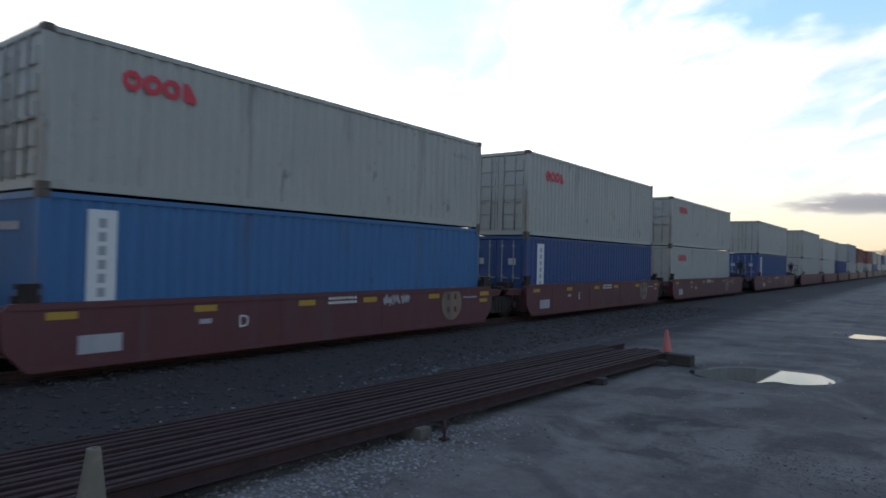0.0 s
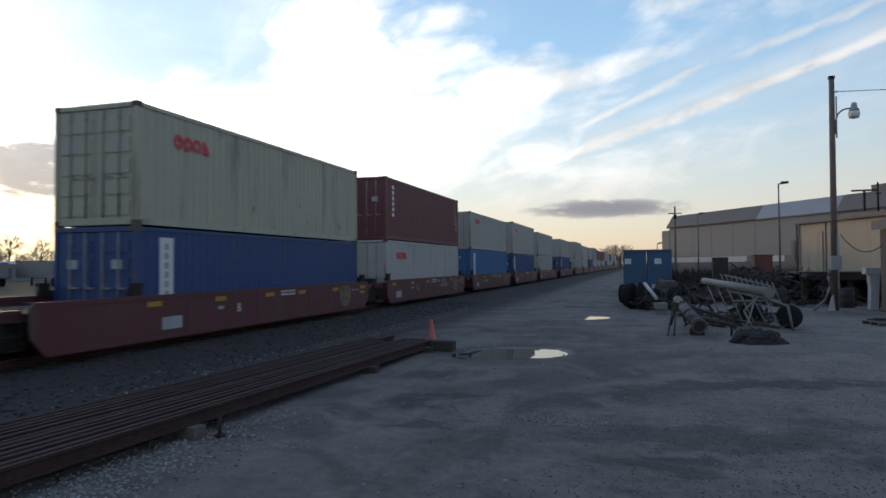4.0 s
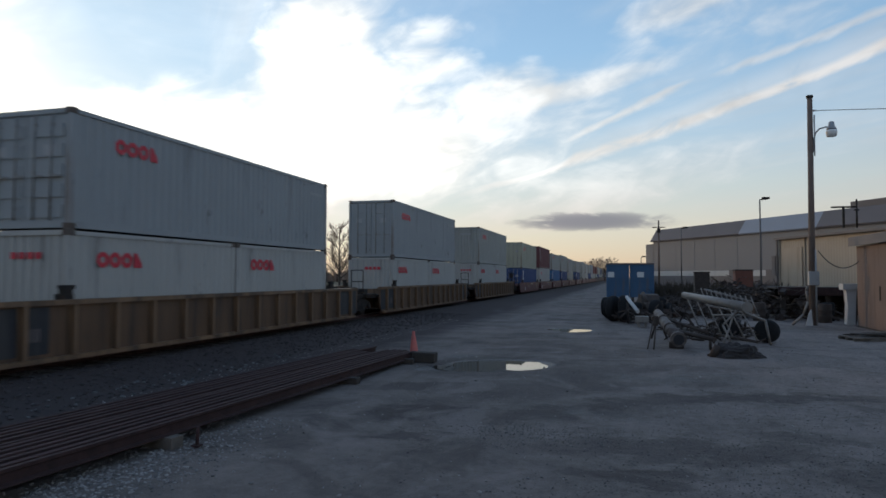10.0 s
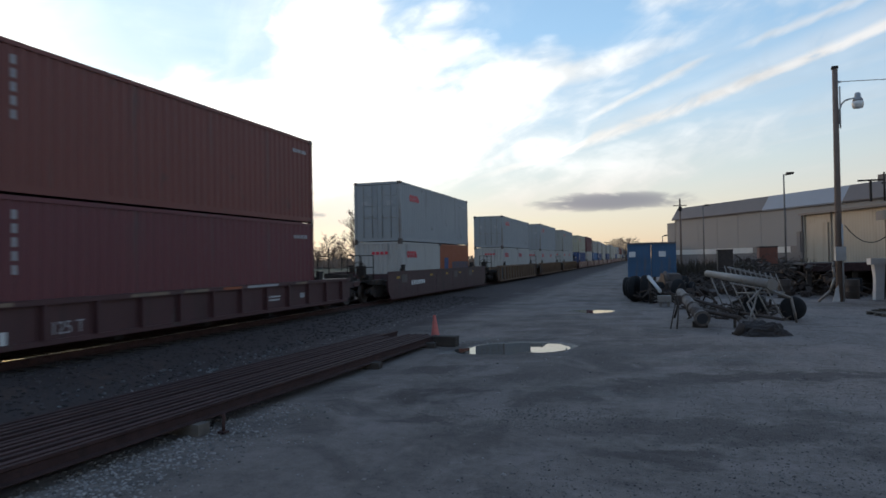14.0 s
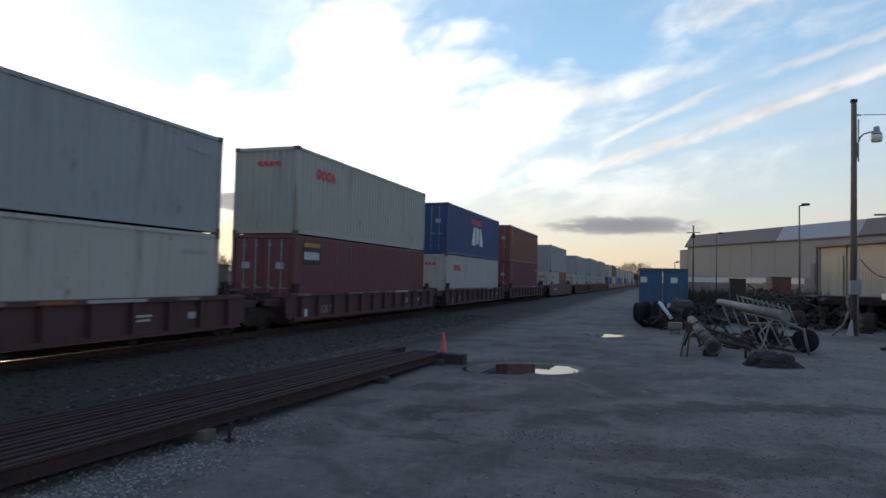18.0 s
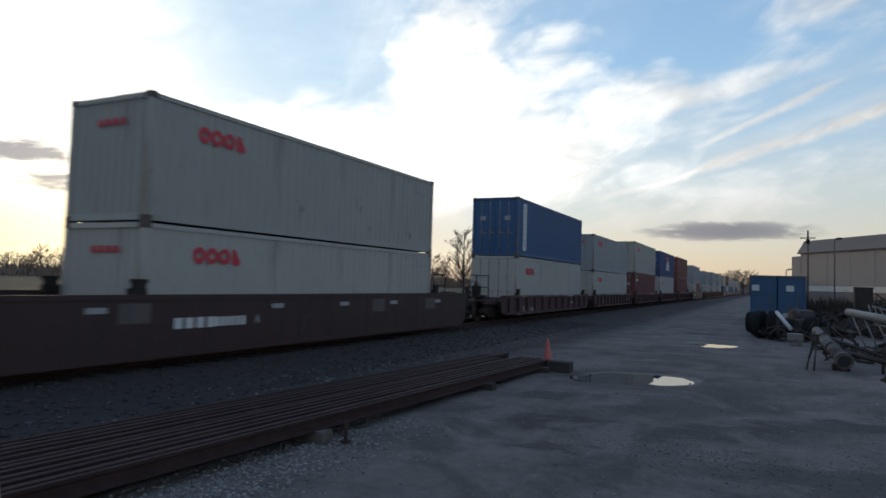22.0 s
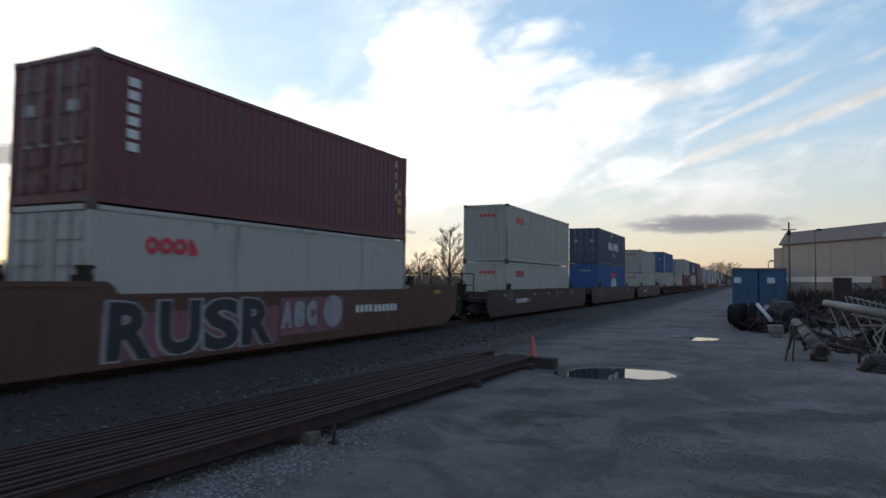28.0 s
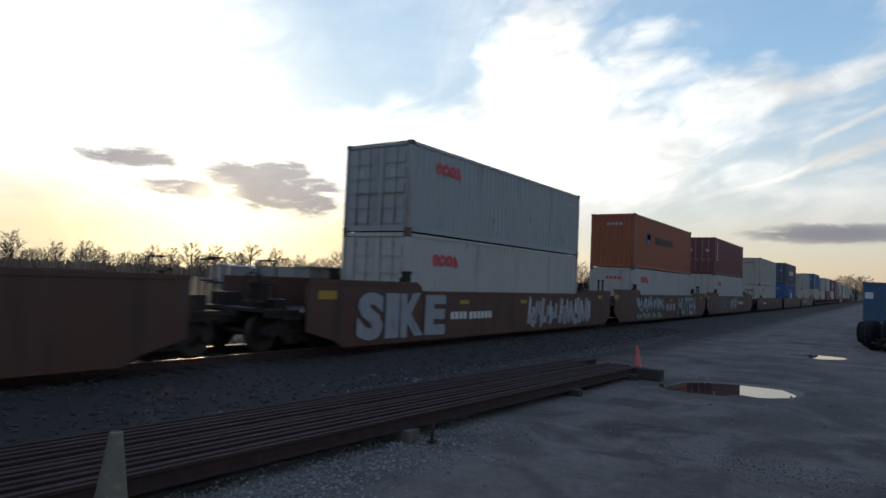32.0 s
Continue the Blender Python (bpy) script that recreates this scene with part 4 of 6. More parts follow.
def spray(car, text, y0, y1, z0, z1, mat, edge=None, inner=0.085):
    """Sprayed letters that fill a stretch of the side, each with an outline behind it."""
    h = (z1 - z0) * 1.38
    share = [{"I": 0.55, "M": 1.12}.get(ch, 1.0) for ch in text]

    def fit(ch, m, offset, wide, nm, parent):
        ob = letters(ch, h, m, nm, parent, pose(0, 0, 0), offset=offset)
        xs, ys = [v.co.x for v in ob.data.vertices], [v.co.y for v in ob.data.vertices]
        k = wide / (max(xs) - min(xs))
        ob.data.transform(Matrix.Diagonal((k, 1, 1, 1)) @ Matrix.Translation((-(max(xs) + min(xs)) / 2, -(max(ys) + min(ys)) / 2, 0)))
        return ob
    y = y0
    for i, ch in enumerate(text):
        w = (y1 - y0) * share[i] / sum(share)
        tilt = ((i * 37) % 5 - 2) * 1.2
        a = fit(ch, edge or mat, (0.04 if ch == "M" else 0.10) if edge else 0.010, w * (1.06 if edge else 0.86), "letter", car)
        a.matrix_basis = on_side(SX + 0.007 + 0.0007 * (i % 2), y + w / 2, (z0 + z1) / 2) @ pose(0, 0, 0, 0, 0, tilt if edge else 0)
        if edge:
            fit(ch, mat, 0.02 if ch == "M" else inner, w * (0.86 if ch == "M" else 0.92), "letter_fill", a).matrix_basis = pose(0, 0, 0.005)
        y += w


def scribble(car, y0, y1, z0, z1, n, fill, edge, seed):
    """Sprayed shapes that no one can read: a ragged dark ground under many pale leaning strokes."""
    r = random.Random(seed)
    ground, strokes, lights = bmesh.new(), bmesh.new(), bmesh.new()
    k = 4 * n
    top = [(y0 + (y1 - y0) * i / k, z1 - r.uniform(0.0, 0.16) * (z1 - z0)) for i in range(k + 1)]
    low = [(p, z0 + r.uniform(0.0, 0.16) * (z1 - z0)) for p, _ in top]
    for i in range(k):
        prism(ground, [low[i], low[i + 1], top[i + 1], top[i]], "x", 0.001, 0.003)
    w, h = (y1 - y0) / n, z1 - z0

    def stroke(bm, p, q, a, b, x):
        d = Vector((q[0] - p[0], q[1] - p[1]))
        d = Vector((-d.y, d.x)).normalized()
        prism(bm, [(p[0] - d.x * a, p[1] - d.y * a), (p[0] + d.x * a, p[1] + d.y * a), (q[0] + d.x * b, q[1] + d.y * b), (q[0] - d.x * b, q[1] - d.y * b)], "x", x, x + 0.001)
    level = 0.004
    for i in range(n):
        c = y0 + (i + 0.5) * w
        for j in range(5):
            level += 0.00005
            lean = r.uniform(-0.35, 0.35) * w
            p = (c + r.uniform(-0.42, 0.42) * w, z0 + h * r.uniform(0.08, 0.40))
            q = (p[0] + lean, z0 + h * r.uniform(0.60, 0.93))
            if j > 2:
                q = (p[0] + w * r.uniform(0.2, 0.5), p[1] + h * r.uniform(-0.1, 0.25))
            stroke(strokes, p, q, w * r.uniform(0.10, 0.20), w * r.uniform(0.09, 0.22), level)
        p = (c + r.uniform(-0.3, 0.3) * w, z0 + h * r.uniform(0.3, 0.5))
        stroke(lights, p, (p[0] + r.uniform(-0.2, 0.2) * w, p[1] + h * 0.4), w * 0.03, w * 0.05, 0.011)
    g = part("graffiti", ground, edge, car, "unreadable layered graffiti")
    g.matrix_basis = pose(SX, 0, 0)
    part("paint_stroke", strokes, fill, g)
    part("highlight", lights, M_WHITE, g)


def small_print(car, y, z, w, h, n, mat=M_LABEL):
    bars(car, SX + 0.008, y, z, w, h, n, mat)


for u in range(-3, 3):
    c = cars[u]
    for y in (-5.8, -3.3, -0.86, 1.1, 3.6, 6.05):
        plate(c, y, 0.90, 0.46, 0.12)
    plate(c, 6.0, 0.70, 0.4, 0.10)
    plate(c, -5.2, 0.42, 0.7, 0.30, M_LABEL, "stencil_panel")
    plate(c, -3.3, 0.66, 0.25, 0.09, M_LABEL, "stencil_panel")
    disc(c, 4.4, 0.68, 0.47, M_CREAM, CAR_PAINT["maroon"])
    small_print(c, 0.2, 0.97, 0.9, 0.06, 8, M_WHITE)
    small_print(c, 0.2, 0.87, 0.9, 0.06, 9, M_WHITE)
    small_print(c, 5.3, 0.82, 0.7, 0.05, 7)
    letters({0: "D", 1: "C", -1: "E", 2: "B"}.get(u, "A"), 0.34, M_WHITE, "car_letter", c, on_side(SX + 0.002, -2.46, 0.60))
spray(cars[1], "TROLL", 1.55, 2.5, 0.82, 1.03, M_PALESPRAY)
spray(cars[1], "SLAYERS", 1.42, 2.8, 0.55, 0.76, M_PALESPRAY)
scribble(cars[0], 1.55, 2.55, 0.72, 1.03, 6, M_PALESPRAY, CAR_PAINT["maroon"], 2)
M_SLATE = paint("dull_slate_patch_paint", (0.018, 0.020, 0.027), at=(0.45, 0.75), vary=0.35)
for u in (3, 4, 5):
    for s in (-1, 1):
        plate(cars[u], s * 7.6, 0.68, 1.7, 0.92, M_SLATE, "dark_end_panel")
    small_print(cars[u], -7.1, 0.60, 0.30, 0.26, 4, M_SCUFF)
for u in range(7, 12):
    c = cars[u]
    if u == 11:
        small_print(c, -5.6, 0.46, 0.75, 0.22, 4, M_CREAM)
        small_print(c, -4.47, 0.46, 0.75, 0.22, 6, M_LABEL)
    else:
        letters("125 T", 0.36, M_LABEL, "load_limit", c, on_side(SX + 0.004, -4.38, 0.58), stretch=0.95)
    plate(c, -5.75, 0.5, 0.16, 0.26, M_WHITE, "stencil_panel")
    small_print(c, 3.1, 0.75, 0.7, 0.05, 6, M_WHITE)
    small_print(c, 3.1, 0.65, 0.6, 0.05, 5, M_WHITE)
    plate(c, 4.8, 0.7, 0.3, 0.16, M_LABEL, "stencil_panel")
    for y, w, m in ((-6.0, 0.8, M_CREAM), (-2.2, 1.2, M_CREAM), (-0.6, 0.9, M_CREAM), (2.4, 1.6, M_LABEL), (4.6, 0.7, M_CREAM), (0.9, 0.8, PAINT["orange"])):
        piece("reflector", cached(("refl", w, m.name), lambda: boxes_mesh("reflector", m, (0, 0.004, -w / 2, w / 2, -0.035, 0.035))), c, pose(1.45 + 0.121, y, 1.115))
for u in (6, 12, 13, 14):
    c = cars[u]
    small_print(c, -4.95, 0.72, 1.15, 0.22, 4, M_SCUFF if u == 13 else M_WHITE)
    small_print(c, -3.95, 0.72, 0.95, 0.20, 6, M_SCUFF if u == 13 else M_WHITE)
    for y in (-7.2, -2.4, 0.4, 3.1, 6.2):
        plate(c, y, 1.02, 0.42, 0.11, M_YELLOW if u != 12 else M_LABEL)
    for y in (-6.4, 2.2, 5.6):
        plate(c, y, 0.95, 0.7, 0.38, M_SCUFF, "scuffed_patch")
letters("A", 0.28, M_LABEL, "car_letter", cars[12], on_side(SX + 0.002, -3.1, 0.72))
letters("B", 0.28, M_LABEL, "car_letter", cars[14], on_side(SX + 0.002, -3.1, 0.72))
letters("48", 0.62, M_CREAM, "well_length", cars[13], on_side(SX + 0.002, -6.63, 0.63))
letters("C", 0.28, M_WHITE, "car_letter", cars[13], on_side(SX + 0.002, -1.2, 0.80))
c = cars[15]
plate(c, 0.45, 0.78, 2.8, 0.95, M_PINKSPRAY, "sprayed_ground")
plate(c, -3.5, 0.62, 5.0, 0.9, M_PINKSPRAY, "sprayed_ground")
spray(c, "RUSR", -5.9, -1.2, 0.20, 1.24, M_DARKPAINT, M_PALESPRAY, inner=0.06)
spray(c, "ASC", -0.95, 0.6, 0.55, 1.1, M_PALESPRAY, M_DARKPAINT)
disc(c, 1.35, 0.85, 0.45, M_PALESPRAY)
small_print(c, 3.0, 0.86, 1.0, 0.22, 4, M_WHITE)
small_print(c, 4.3, 0.84, 1.5, 0.22, 6, M_WHITE)
c = cars[16]
spray(c, "MUTEN", 1.95, 6.65, 0.18, 1.28, M_PALESPRAY, M_DARKPAINT, 0.055)
bars(c, SX + 0.002, 0.4, 0.72, 2.2, 0.42, 3, M_PALESPRAY, name="company_mark")
plate(c, 0.4, 1.12, 0.5, 0.12)
scribble(c, -6.2, -1.25, 0.50, 1.38, 9, M_PALESPRAY, M_DARKPAINT, 4)
scribble(c, -6.4, -1.5, 0.12, 0.50, 9, M_GREENSPRAY, M_DARKPAINT, 6)
plate(c, -3.9, 1.3, 0.5, 0.12)
c = cars[17]
spray(c, "SIKE", -8.4, -4.4, 0.24, 1.32, M_PALESPRAY, M_DARKPAINT)
scribble(c, 0.9, 7.2, 0.10, 1.40, 8, M_PALESPRAY, CAR_PAINT["brown"], 9)
small_print(c, -3.7, 0.72, 0.95, 0.22, 4, M_WHITE)
small_print(c, -2.4, 0.71, 1.45, 0.22, 6, M_WHITE)
for y in (-3.4, 0.6):
    plate(c, y, 1.12, 0.5, 0.12)

for u in (15, 16, 17):
    plate(cars[u], -9.4, 1.31, 0.6, 0.2)
    plate(cars[u], 8.2, 1.30, 0.5, 0.14)
# ---- ground, one sheet to the horizon ----
def soft_blob(x, y, cx, cy, rx, ry, turn=0.0):
    c, s = math.cos(turn), math.sin(turn)
    p, q = ((x - cx) * c + (y - cy) * s) / rx, (-(x - cx) * s + (y - cy) * c) / ry
    return max(0.0, 1.0 - (p * p + q * q))


POOLS = [(-2.75, 15.10, 1.6, 1.15, 0.76, 0.055), (-2.0, 25.9, 1.05, 1.25, 0.3, 0.045), (-2.3, 30.6, 0.28, 0.4, 0.0, 0.036), (-3.9, 14.2, 0.8, 0.55, 0.9, 0.03)]


FALL = 0.0155      # the yard falls away along the track


def ground_z(x, y):
    z = -0.012 + 0.014 * noise.noise((x * 0.45, y * 0.45, 0.0)) + 0.008 * noise.noise((x * 1.9, y * 1.9, 3.0)) + 0.004 * noise.noise((x * 6.0, y * 6.0, 8.0))
    for cx, cy, rx, ry, turn, deep in POOLS:
        k = soft_blob(x, y, cx, cy, rx, ry, turn)
        if k > 0:
            z -= FALL * (y - cy) * min(1.0, k * 2.5)
            z -= deep * min(1.0, k * 1.6) * (0.85 + 0.5 * noise.noise((x * 1.4, y * 1.4, 5.0)))
    # bed of the track
    d = abs(x - TRACK_X)
    if d < 4.6:
        z = max(z, 0.09 * min(1.0, (4.6 - d) / 2.2) + 0.02 * noise.noise((x * 2.1, y * 2.1, 1.0)))
    return z


def spaced(lo, a, b, hi, step, grow=1.35):
    mid = list(np.arange(a, b + step / 2, step))
    out, d = [], step
    v = b
    while v < hi:
        d *= grow
        v += d
        out.append(min(v, hi))
    pre, d, v = [], step, a
    while v > lo:
        d *= grow
        v -= d
        pre.append(max(v, lo))
    return pre[::-1] + mid + out


def build_ground():
    xs, ys = spaced(-2200, -17.0, 9.0, 2200, 0.14), spaced(-1200, 0.5, 33.0, 2600, 0.14)
    verts = [(x, y, ground_z(x, y)) for y in ys for x in xs]
    k = len(xs)
    faces = [(j * k + i, j * k + i + 1, (j + 1) * k + i + 1, (j + 1) * k + i) for j in range(len(ys) - 1) for i in range(k - 1)]
    me = bpy.data.meshes.new("ground")
    me.from_pydata(verts, [], faces)
    me.polygons.foreach_set("use_smooth", [True] * len(faces))
    mat = bpy.data.materials.new("yard_gravel_and_asphalt")
    mat.use_nodes = True
    N = Nodes(mat.node_tree)
    bsdf = mat.node_tree.nodes["Principled BSDF"]
    co = N.add("ShaderNodeTexCoord").outputs["Object"]
    s = N.add("ShaderNodeSeparateXYZ")
    N.link(co, s.inputs[0])
    gx, gy, gz = s.outputs
    big = N.noise(co, 0.16, 4.0, 0.6)
    mid = N.noise(co, 0.8, 5.0, 0.62)
    small = N.noise(co, 7.0, 5.0, 0.7)
    grit = N.noise(co, 55.0, 3.0, 0.8)
    v = N.m("ADD", N.m("MULTIPLY", N.m("SUBTRACT", big, 0.5), 0.7), N.m("MULTIPLY", N.m("SUBTRACT", mid, 0.5), 1.3))
    v = N.m("ADD", v, N.m("MULTIPLY", N.m("SUBTRACT", small, 0.5), 0.8))
    v = N.m("ADD", v, N.m("MULTIPLY", N.m("SUBTRACT", grit, 0.5), 0.9))
    # tyre tracks that wander along the yard
    mp = N.add("ShaderNodeMapping")
    mp.inputs["Scale"].default_value = (1.1, 0.07, 1.0)
    mp.inputs["Rotation"].default_value = (0, 0, radians(24))
    N.link(co, mp.inputs[0])
    v = N.m("ADD", v, N.m("MULTIPLY", N.m("SUBTRACT", N.noise(mp.outputs[0], 1.2, 4.0, 0.6, 0.4), 0.5), 0.65))
    k = N.m("MAXIMUM", N.m("ADD", v, 1.0), 0.15)
    rgb = N.mix(1.0, (0.172, 0.144, 0.128), N.xyz(k, k, k), "MULTIPLY")
    # pale dusty gravel away from the track, dark cinders and ballast beside it
    pale = N.m("MULTIPLY", N.step(N.m("ADD", gx, N.m("MULTIPLY", N.m("SUBTRACT", mid, 0.5), 6.0)), -1.5, 5.0), N.step(small, 0.3, 0.7))
    rgb = N.mix(N.m("MULTIPLY", pale, 0.65), rgb, (0.266, 0.228, 0.21))
    cinder = N.step(N.m("ADD", gx, N.m("MULTIPLY", N.m("SUBTRACT", mid, 0.5), 1.6)), -5.2, -7.2)
    ck = N.m("MAXIMUM", N.m("ADD", N.m("MULTIPLY", N.m("SUBTRACT", grit, 0.5), 2.0), 1.0), 0.1)
    rgb = N.mix(N.m("MULTIPLY", cinder, 0.92), rgb, N.mix(1.0, (0.043, 0.032, 0.031), N.xyz(ck, ck, ck), "MULTIPLY"))
    # worn damp patches and scrapes
    blot = N.noise(co, 0.42, 6.0, 0.62, 0.9)
    worn = N.m("MULTIPLY", N.step(blot, 0.50, 0.64), 0.55)
    mp = N.add("ShaderNodeMapping")
    mp.inputs["Scale"].default_value = (0.16, 1.0, 1.0)
    mp.inputs["Rotation"].default_value = (0, 0, radians(-14))
    N.link(co, mp.inputs[0])
    scrape = N.m("MULTIPLY", N.step(N.noise(mp.outputs[0], 0.75, 5.0, 0.6, 0.5), 0.53, 0.66), 0.14)
    wx = N.m("ADD", gx, N.m("MULTIPLY", N.m("SUBTRACT", N.noise(co, 1.3, 4.0, 0.6), 0.5), 1.6))
    wy = N.m("ADD", gy, N.m("MULTIPLY", N.m("SUBTRACT", N.noise(co, 1.7, 4.0, 0.6), 0.5), 1.8))
    for cx, cy, rx, ry, turn, k in ((-2.8, 9.6, 1.15, 0.75, 25, 0.85), (0.35, 7.1, 0.75, 0.30, 10, 0.75), (-0.6, 10.4, 2.6, 0.45, 42, 0.7), (2.4, 12.3, 2.4, 0.42, 16, 0.75), (-2.9, 15.2, 2.4, 1.6, 42, 0.7), (-1.1, 13.0, 0.9, 2.6, -12, 0.55), (-2.6, 8.0, 0.7, 0.22, 20, 0.7), (3.6, 9.6, 1.8, 0.4, 8, 0.5), (-1.5, 12.0, 2.4, 1.0, 32, 0.55), (0.9, 8.3, 2.0, 0.6, 6, 0.6), (-3.2, 11.9, 1.3, 0.5, 30, 0.7), (0.6, 15.5, 2.6, 0.7, 18, 0.45), (-2.0, 19.5, 1.6, 2.2, 10, 0.4)):
        c, s_ = math.cos(radians(turn)), math.sin(radians(turn))
        p, q = N.m("SUBTRACT", wx, cx), N.m("SUBTRACT", wy, cy)
        a = N.m("ADD", N.m("MULTIPLY", p, c / rx), N.m("MULTIPLY", q, s_ / rx))
        b = N.m("ADD", N.m("MULTIPLY", p, -s_ / ry), N.m("MULTIPLY", q, c / ry))
        worn = N.m("MAXIMUM", worn, N.m("MULTIPLY", N.step(N.m("ADD", N.m("MULTIPLY", a, a), N.m("MULTIPLY", b, b)), 1.5, 0.2), k))
    worn = N.m("MULTIPLY", N.m("MAXIMUM", worn, scrape), N.m("SUBTRACT", 1.0, cinder))
    rgb = N.mix(worn, rgb, N.mix(small, (0.038, 0.031, 0.028), (0.088, 0.072, 0.063)))
    dusty = N.m("MULTIPLY", N.step(N.noise(co, 0.33, 6.0, 0.65, 1.2), 0.52, 0.66), N.step(gx, -6.0, -4.0))
    rgb = N.mix(N.m("MULTIPLY", dusty, 0.6), rgb, N.mix(small, (0.178, 0.148, 0.134), (0.318, 0.270, 0.245)))
    # fields past the track are dull grass
    field = N.step(gx, -19.0, -24.0)
    rgb = N.mix(field, rgb, N.mix(mid, (0.045, 0.042, 0.022), (0.085, 0.075, 0.04)))
    # damp ground in the hollows is darker and smoother
    wet = N.step(gz, -0.014, -0.03)
    rgb = N.mix(N.m("MULTIPLY", wet, 0.65), rgb, (0.031, 0.028, 0.026))
    N.link(rgb, bsdf.inputs["Base Color"])
    N.link(N.m("SUBTRACT", 0.92, N.m("MULTIPLY", wet, 0.45)), bsdf.inputs["Roughness"])
    bsdf.inputs["Specular IOR Level"].default_value = 0.3
    b = N.add("ShaderNodeBump", Strength=0.8, Distance=0.035)
    N.link(N.m("ADD", small, N.m("MULTIPLY", grit, 0.5)), b.inputs["Height"])
    N.link(b.outputs[0], bsdf.inputs["Normal"])
    me.materials.append(mat)
    return tagged(new("ground", me), "rough grey yard of asphalt, gravel and dark cinders", "ground", kind="structure")


build_ground()

M_WATER = bpy.data.materials.new("still_puddle_water")
M_WATER.use_nodes = True
pb = M_WATER.node_tree.nodes["Principled BSDF"]
pb.inputs["Base Color"].default_value = (0.012, 0.012, 0.013, 1)
pb.inputs["Roughness"].default_value = 0.015
pb.inputs["IOR"].default_value = 1.33
pb.inputs["Specular IOR Level"].default_value = 0.85


def puddle(cx, cy, rx, ry, turn, deep):
    bm = bmesh.new()
    c, s = math.cos(turn), math.sin(turn)
    ring = [bm.verts.new((cx + math.cos(a) * rx * 0.98 * c - math.sin(a) * ry * 0.98 * s, cy + math.cos(a) * rx * 0.98 * s + math.sin(a) * ry * 0.98 * c, -0.031 - FALL * (math.cos(a) * rx * 0.98 * s + math.sin(a) * ry * 0.98 * c))) for a in [2 * math.pi * i / 40 for i in range(40)]]
    bm.faces.new(ring)
    tagged(part("puddle", bm, M_WATER), "shallow still puddle in the gravel yard", "puddle", "puddles", "structure")


for p in POOLS[:3]:
    puddle(*p)

# ---- stones ----
M_STONE = bpy.data.materials.new("loose_stone")


def stone_material(mat, lo, hi):
    mat.use_nodes = True
    N = Nodes(mat.node_tree)
    g = N.add("ShaderNodeNewGeometry")
    bs = mat.node_tree.nodes["Principled BSDF"]
    co = N.add("ShaderNodeTexCoord").outputs["Object"]
    rgb = N.mix(g.outputs["Random Per Island"], lo, hi)
    rgb = N.mix(N.m("MULTIPLY", N.noise(co, 30.0, 3.0), 0.4), rgb, (0.05, 0.05, 0.05))
    N.link(rgb, bs.inputs["Base Color"])
    bs.inputs["Roughness"].default_value = 0.9
    return mat


stone_material(M_STONE, (0.028, 0.021, 0.020), (0.074, 0.059, 0.056))
M_PALESTONE = stone_material(bpy.data.materials.new("pale_limestone"), (0.11, 0.10, 0.095), (0.40, 0.37, 0.345))


def stones(name, places, mat, label):
    """Many small angular stones in one mesh; places: x, y, size."""
    rng = np.random.default_rng(3)
    t = (1 + 5 ** 0.5) / 2
    base = np.array([(-1, t, 0), (1, t, 0), (-1, -t, 0), (1, -t, 0), (0, -1, t), (0, 1, t), (0, -1, -t), (0, 1, -t), (t, 0, -1), (t, 0, 1), (-t, 0, -1), (-t, 0, 1)]) / 1.9
    tri = np.array([(0, 11, 5), (0, 5, 1), (0, 1, 7), (0, 7, 10), (0, 10, 11), (1, 5, 9), (5, 11, 4), (11, 10, 2), (10, 7, 6), (7, 1, 8), (3, 9, 4), (3, 4, 2), (3, 2, 6), (3, 6, 8), (3, 8, 9), (4, 9, 5), (2, 4, 11), (6, 2, 10), (8, 6, 7), (9, 8, 1)])
    vs, fs = [], []
    for i, (x, y, r) in enumerate(places):
        a = rng.uniform(0, 6.28)
        k = base * rng.uniform(0.72, 1.15, (12, 1)) * r * np.array((rng.uniform(0.8, 1.5), rng.uniform(0.7, 1.1), rng.uniform(0.5, 0.8)))
        c, s = math.cos(a), math.sin(a)
        k = np.stack([k[:, 0] * c - k[:, 1] * s + x, k[:, 0] * s + k[:, 1] * c + y, k[:, 2] + ground_z(x, y) + r * 0.22], 1)
        vs.append(k)
        fs.append(tri + 12 * i)
    me = bpy.data.meshes.new(name)
    me.from_pydata(np.concatenate(vs).tolist(), [], np.concatenate(fs).tolist())
    me.materials.append(mat)
    return tagged(new(name, me), label, "stones", kind="stuff")


rnd = random.Random(11)
M_RUBBLE = stone_material(bpy.data.materials.new("dull_broken_rubble"), (0.06, 0.06, 0.06), (0.20, 0.20, 0.195))
stones("ballast", [(rnd.uniform(-16.2, -8.0), rnd.uniform(2.0, 34.0), rnd.uniform(0.018, 0.05)) for _ in range(9000)], M_STONE, "dark crushed stone ballast beside the track")
pl = []
while len(pl) < 5200:
    yy = rnd.uniform(1.2, 8.5)
    xx = rnd.gauss(-4.75 - 0.02 * yy, 0.42)
    if -5.5 < xx < -2.6 and rnd.random() < max(0.12, 1.15 - yy / 8.0):
        pl.append((xx, yy, rnd.uniform(0.008, 0.023)))
stones("pale_gravel", pl, M_PALESTONE, "pale loose gravel beside the stacked rails")
stones("loose_stones", [(rnd.uniform(-8.0, -7.3) if rnd.random() < 0.25 else rnd.uniform(-4.5, 9.0), rnd.uniform(3.0, 30.0), rnd.uniform(0.012, 0.032) if rnd.random() < 0.06 else rnd.uniform(0.006, 0.016)) for _ in range(5200)], M_PALESTONE, "scattered small stones on the yard")
grains = []
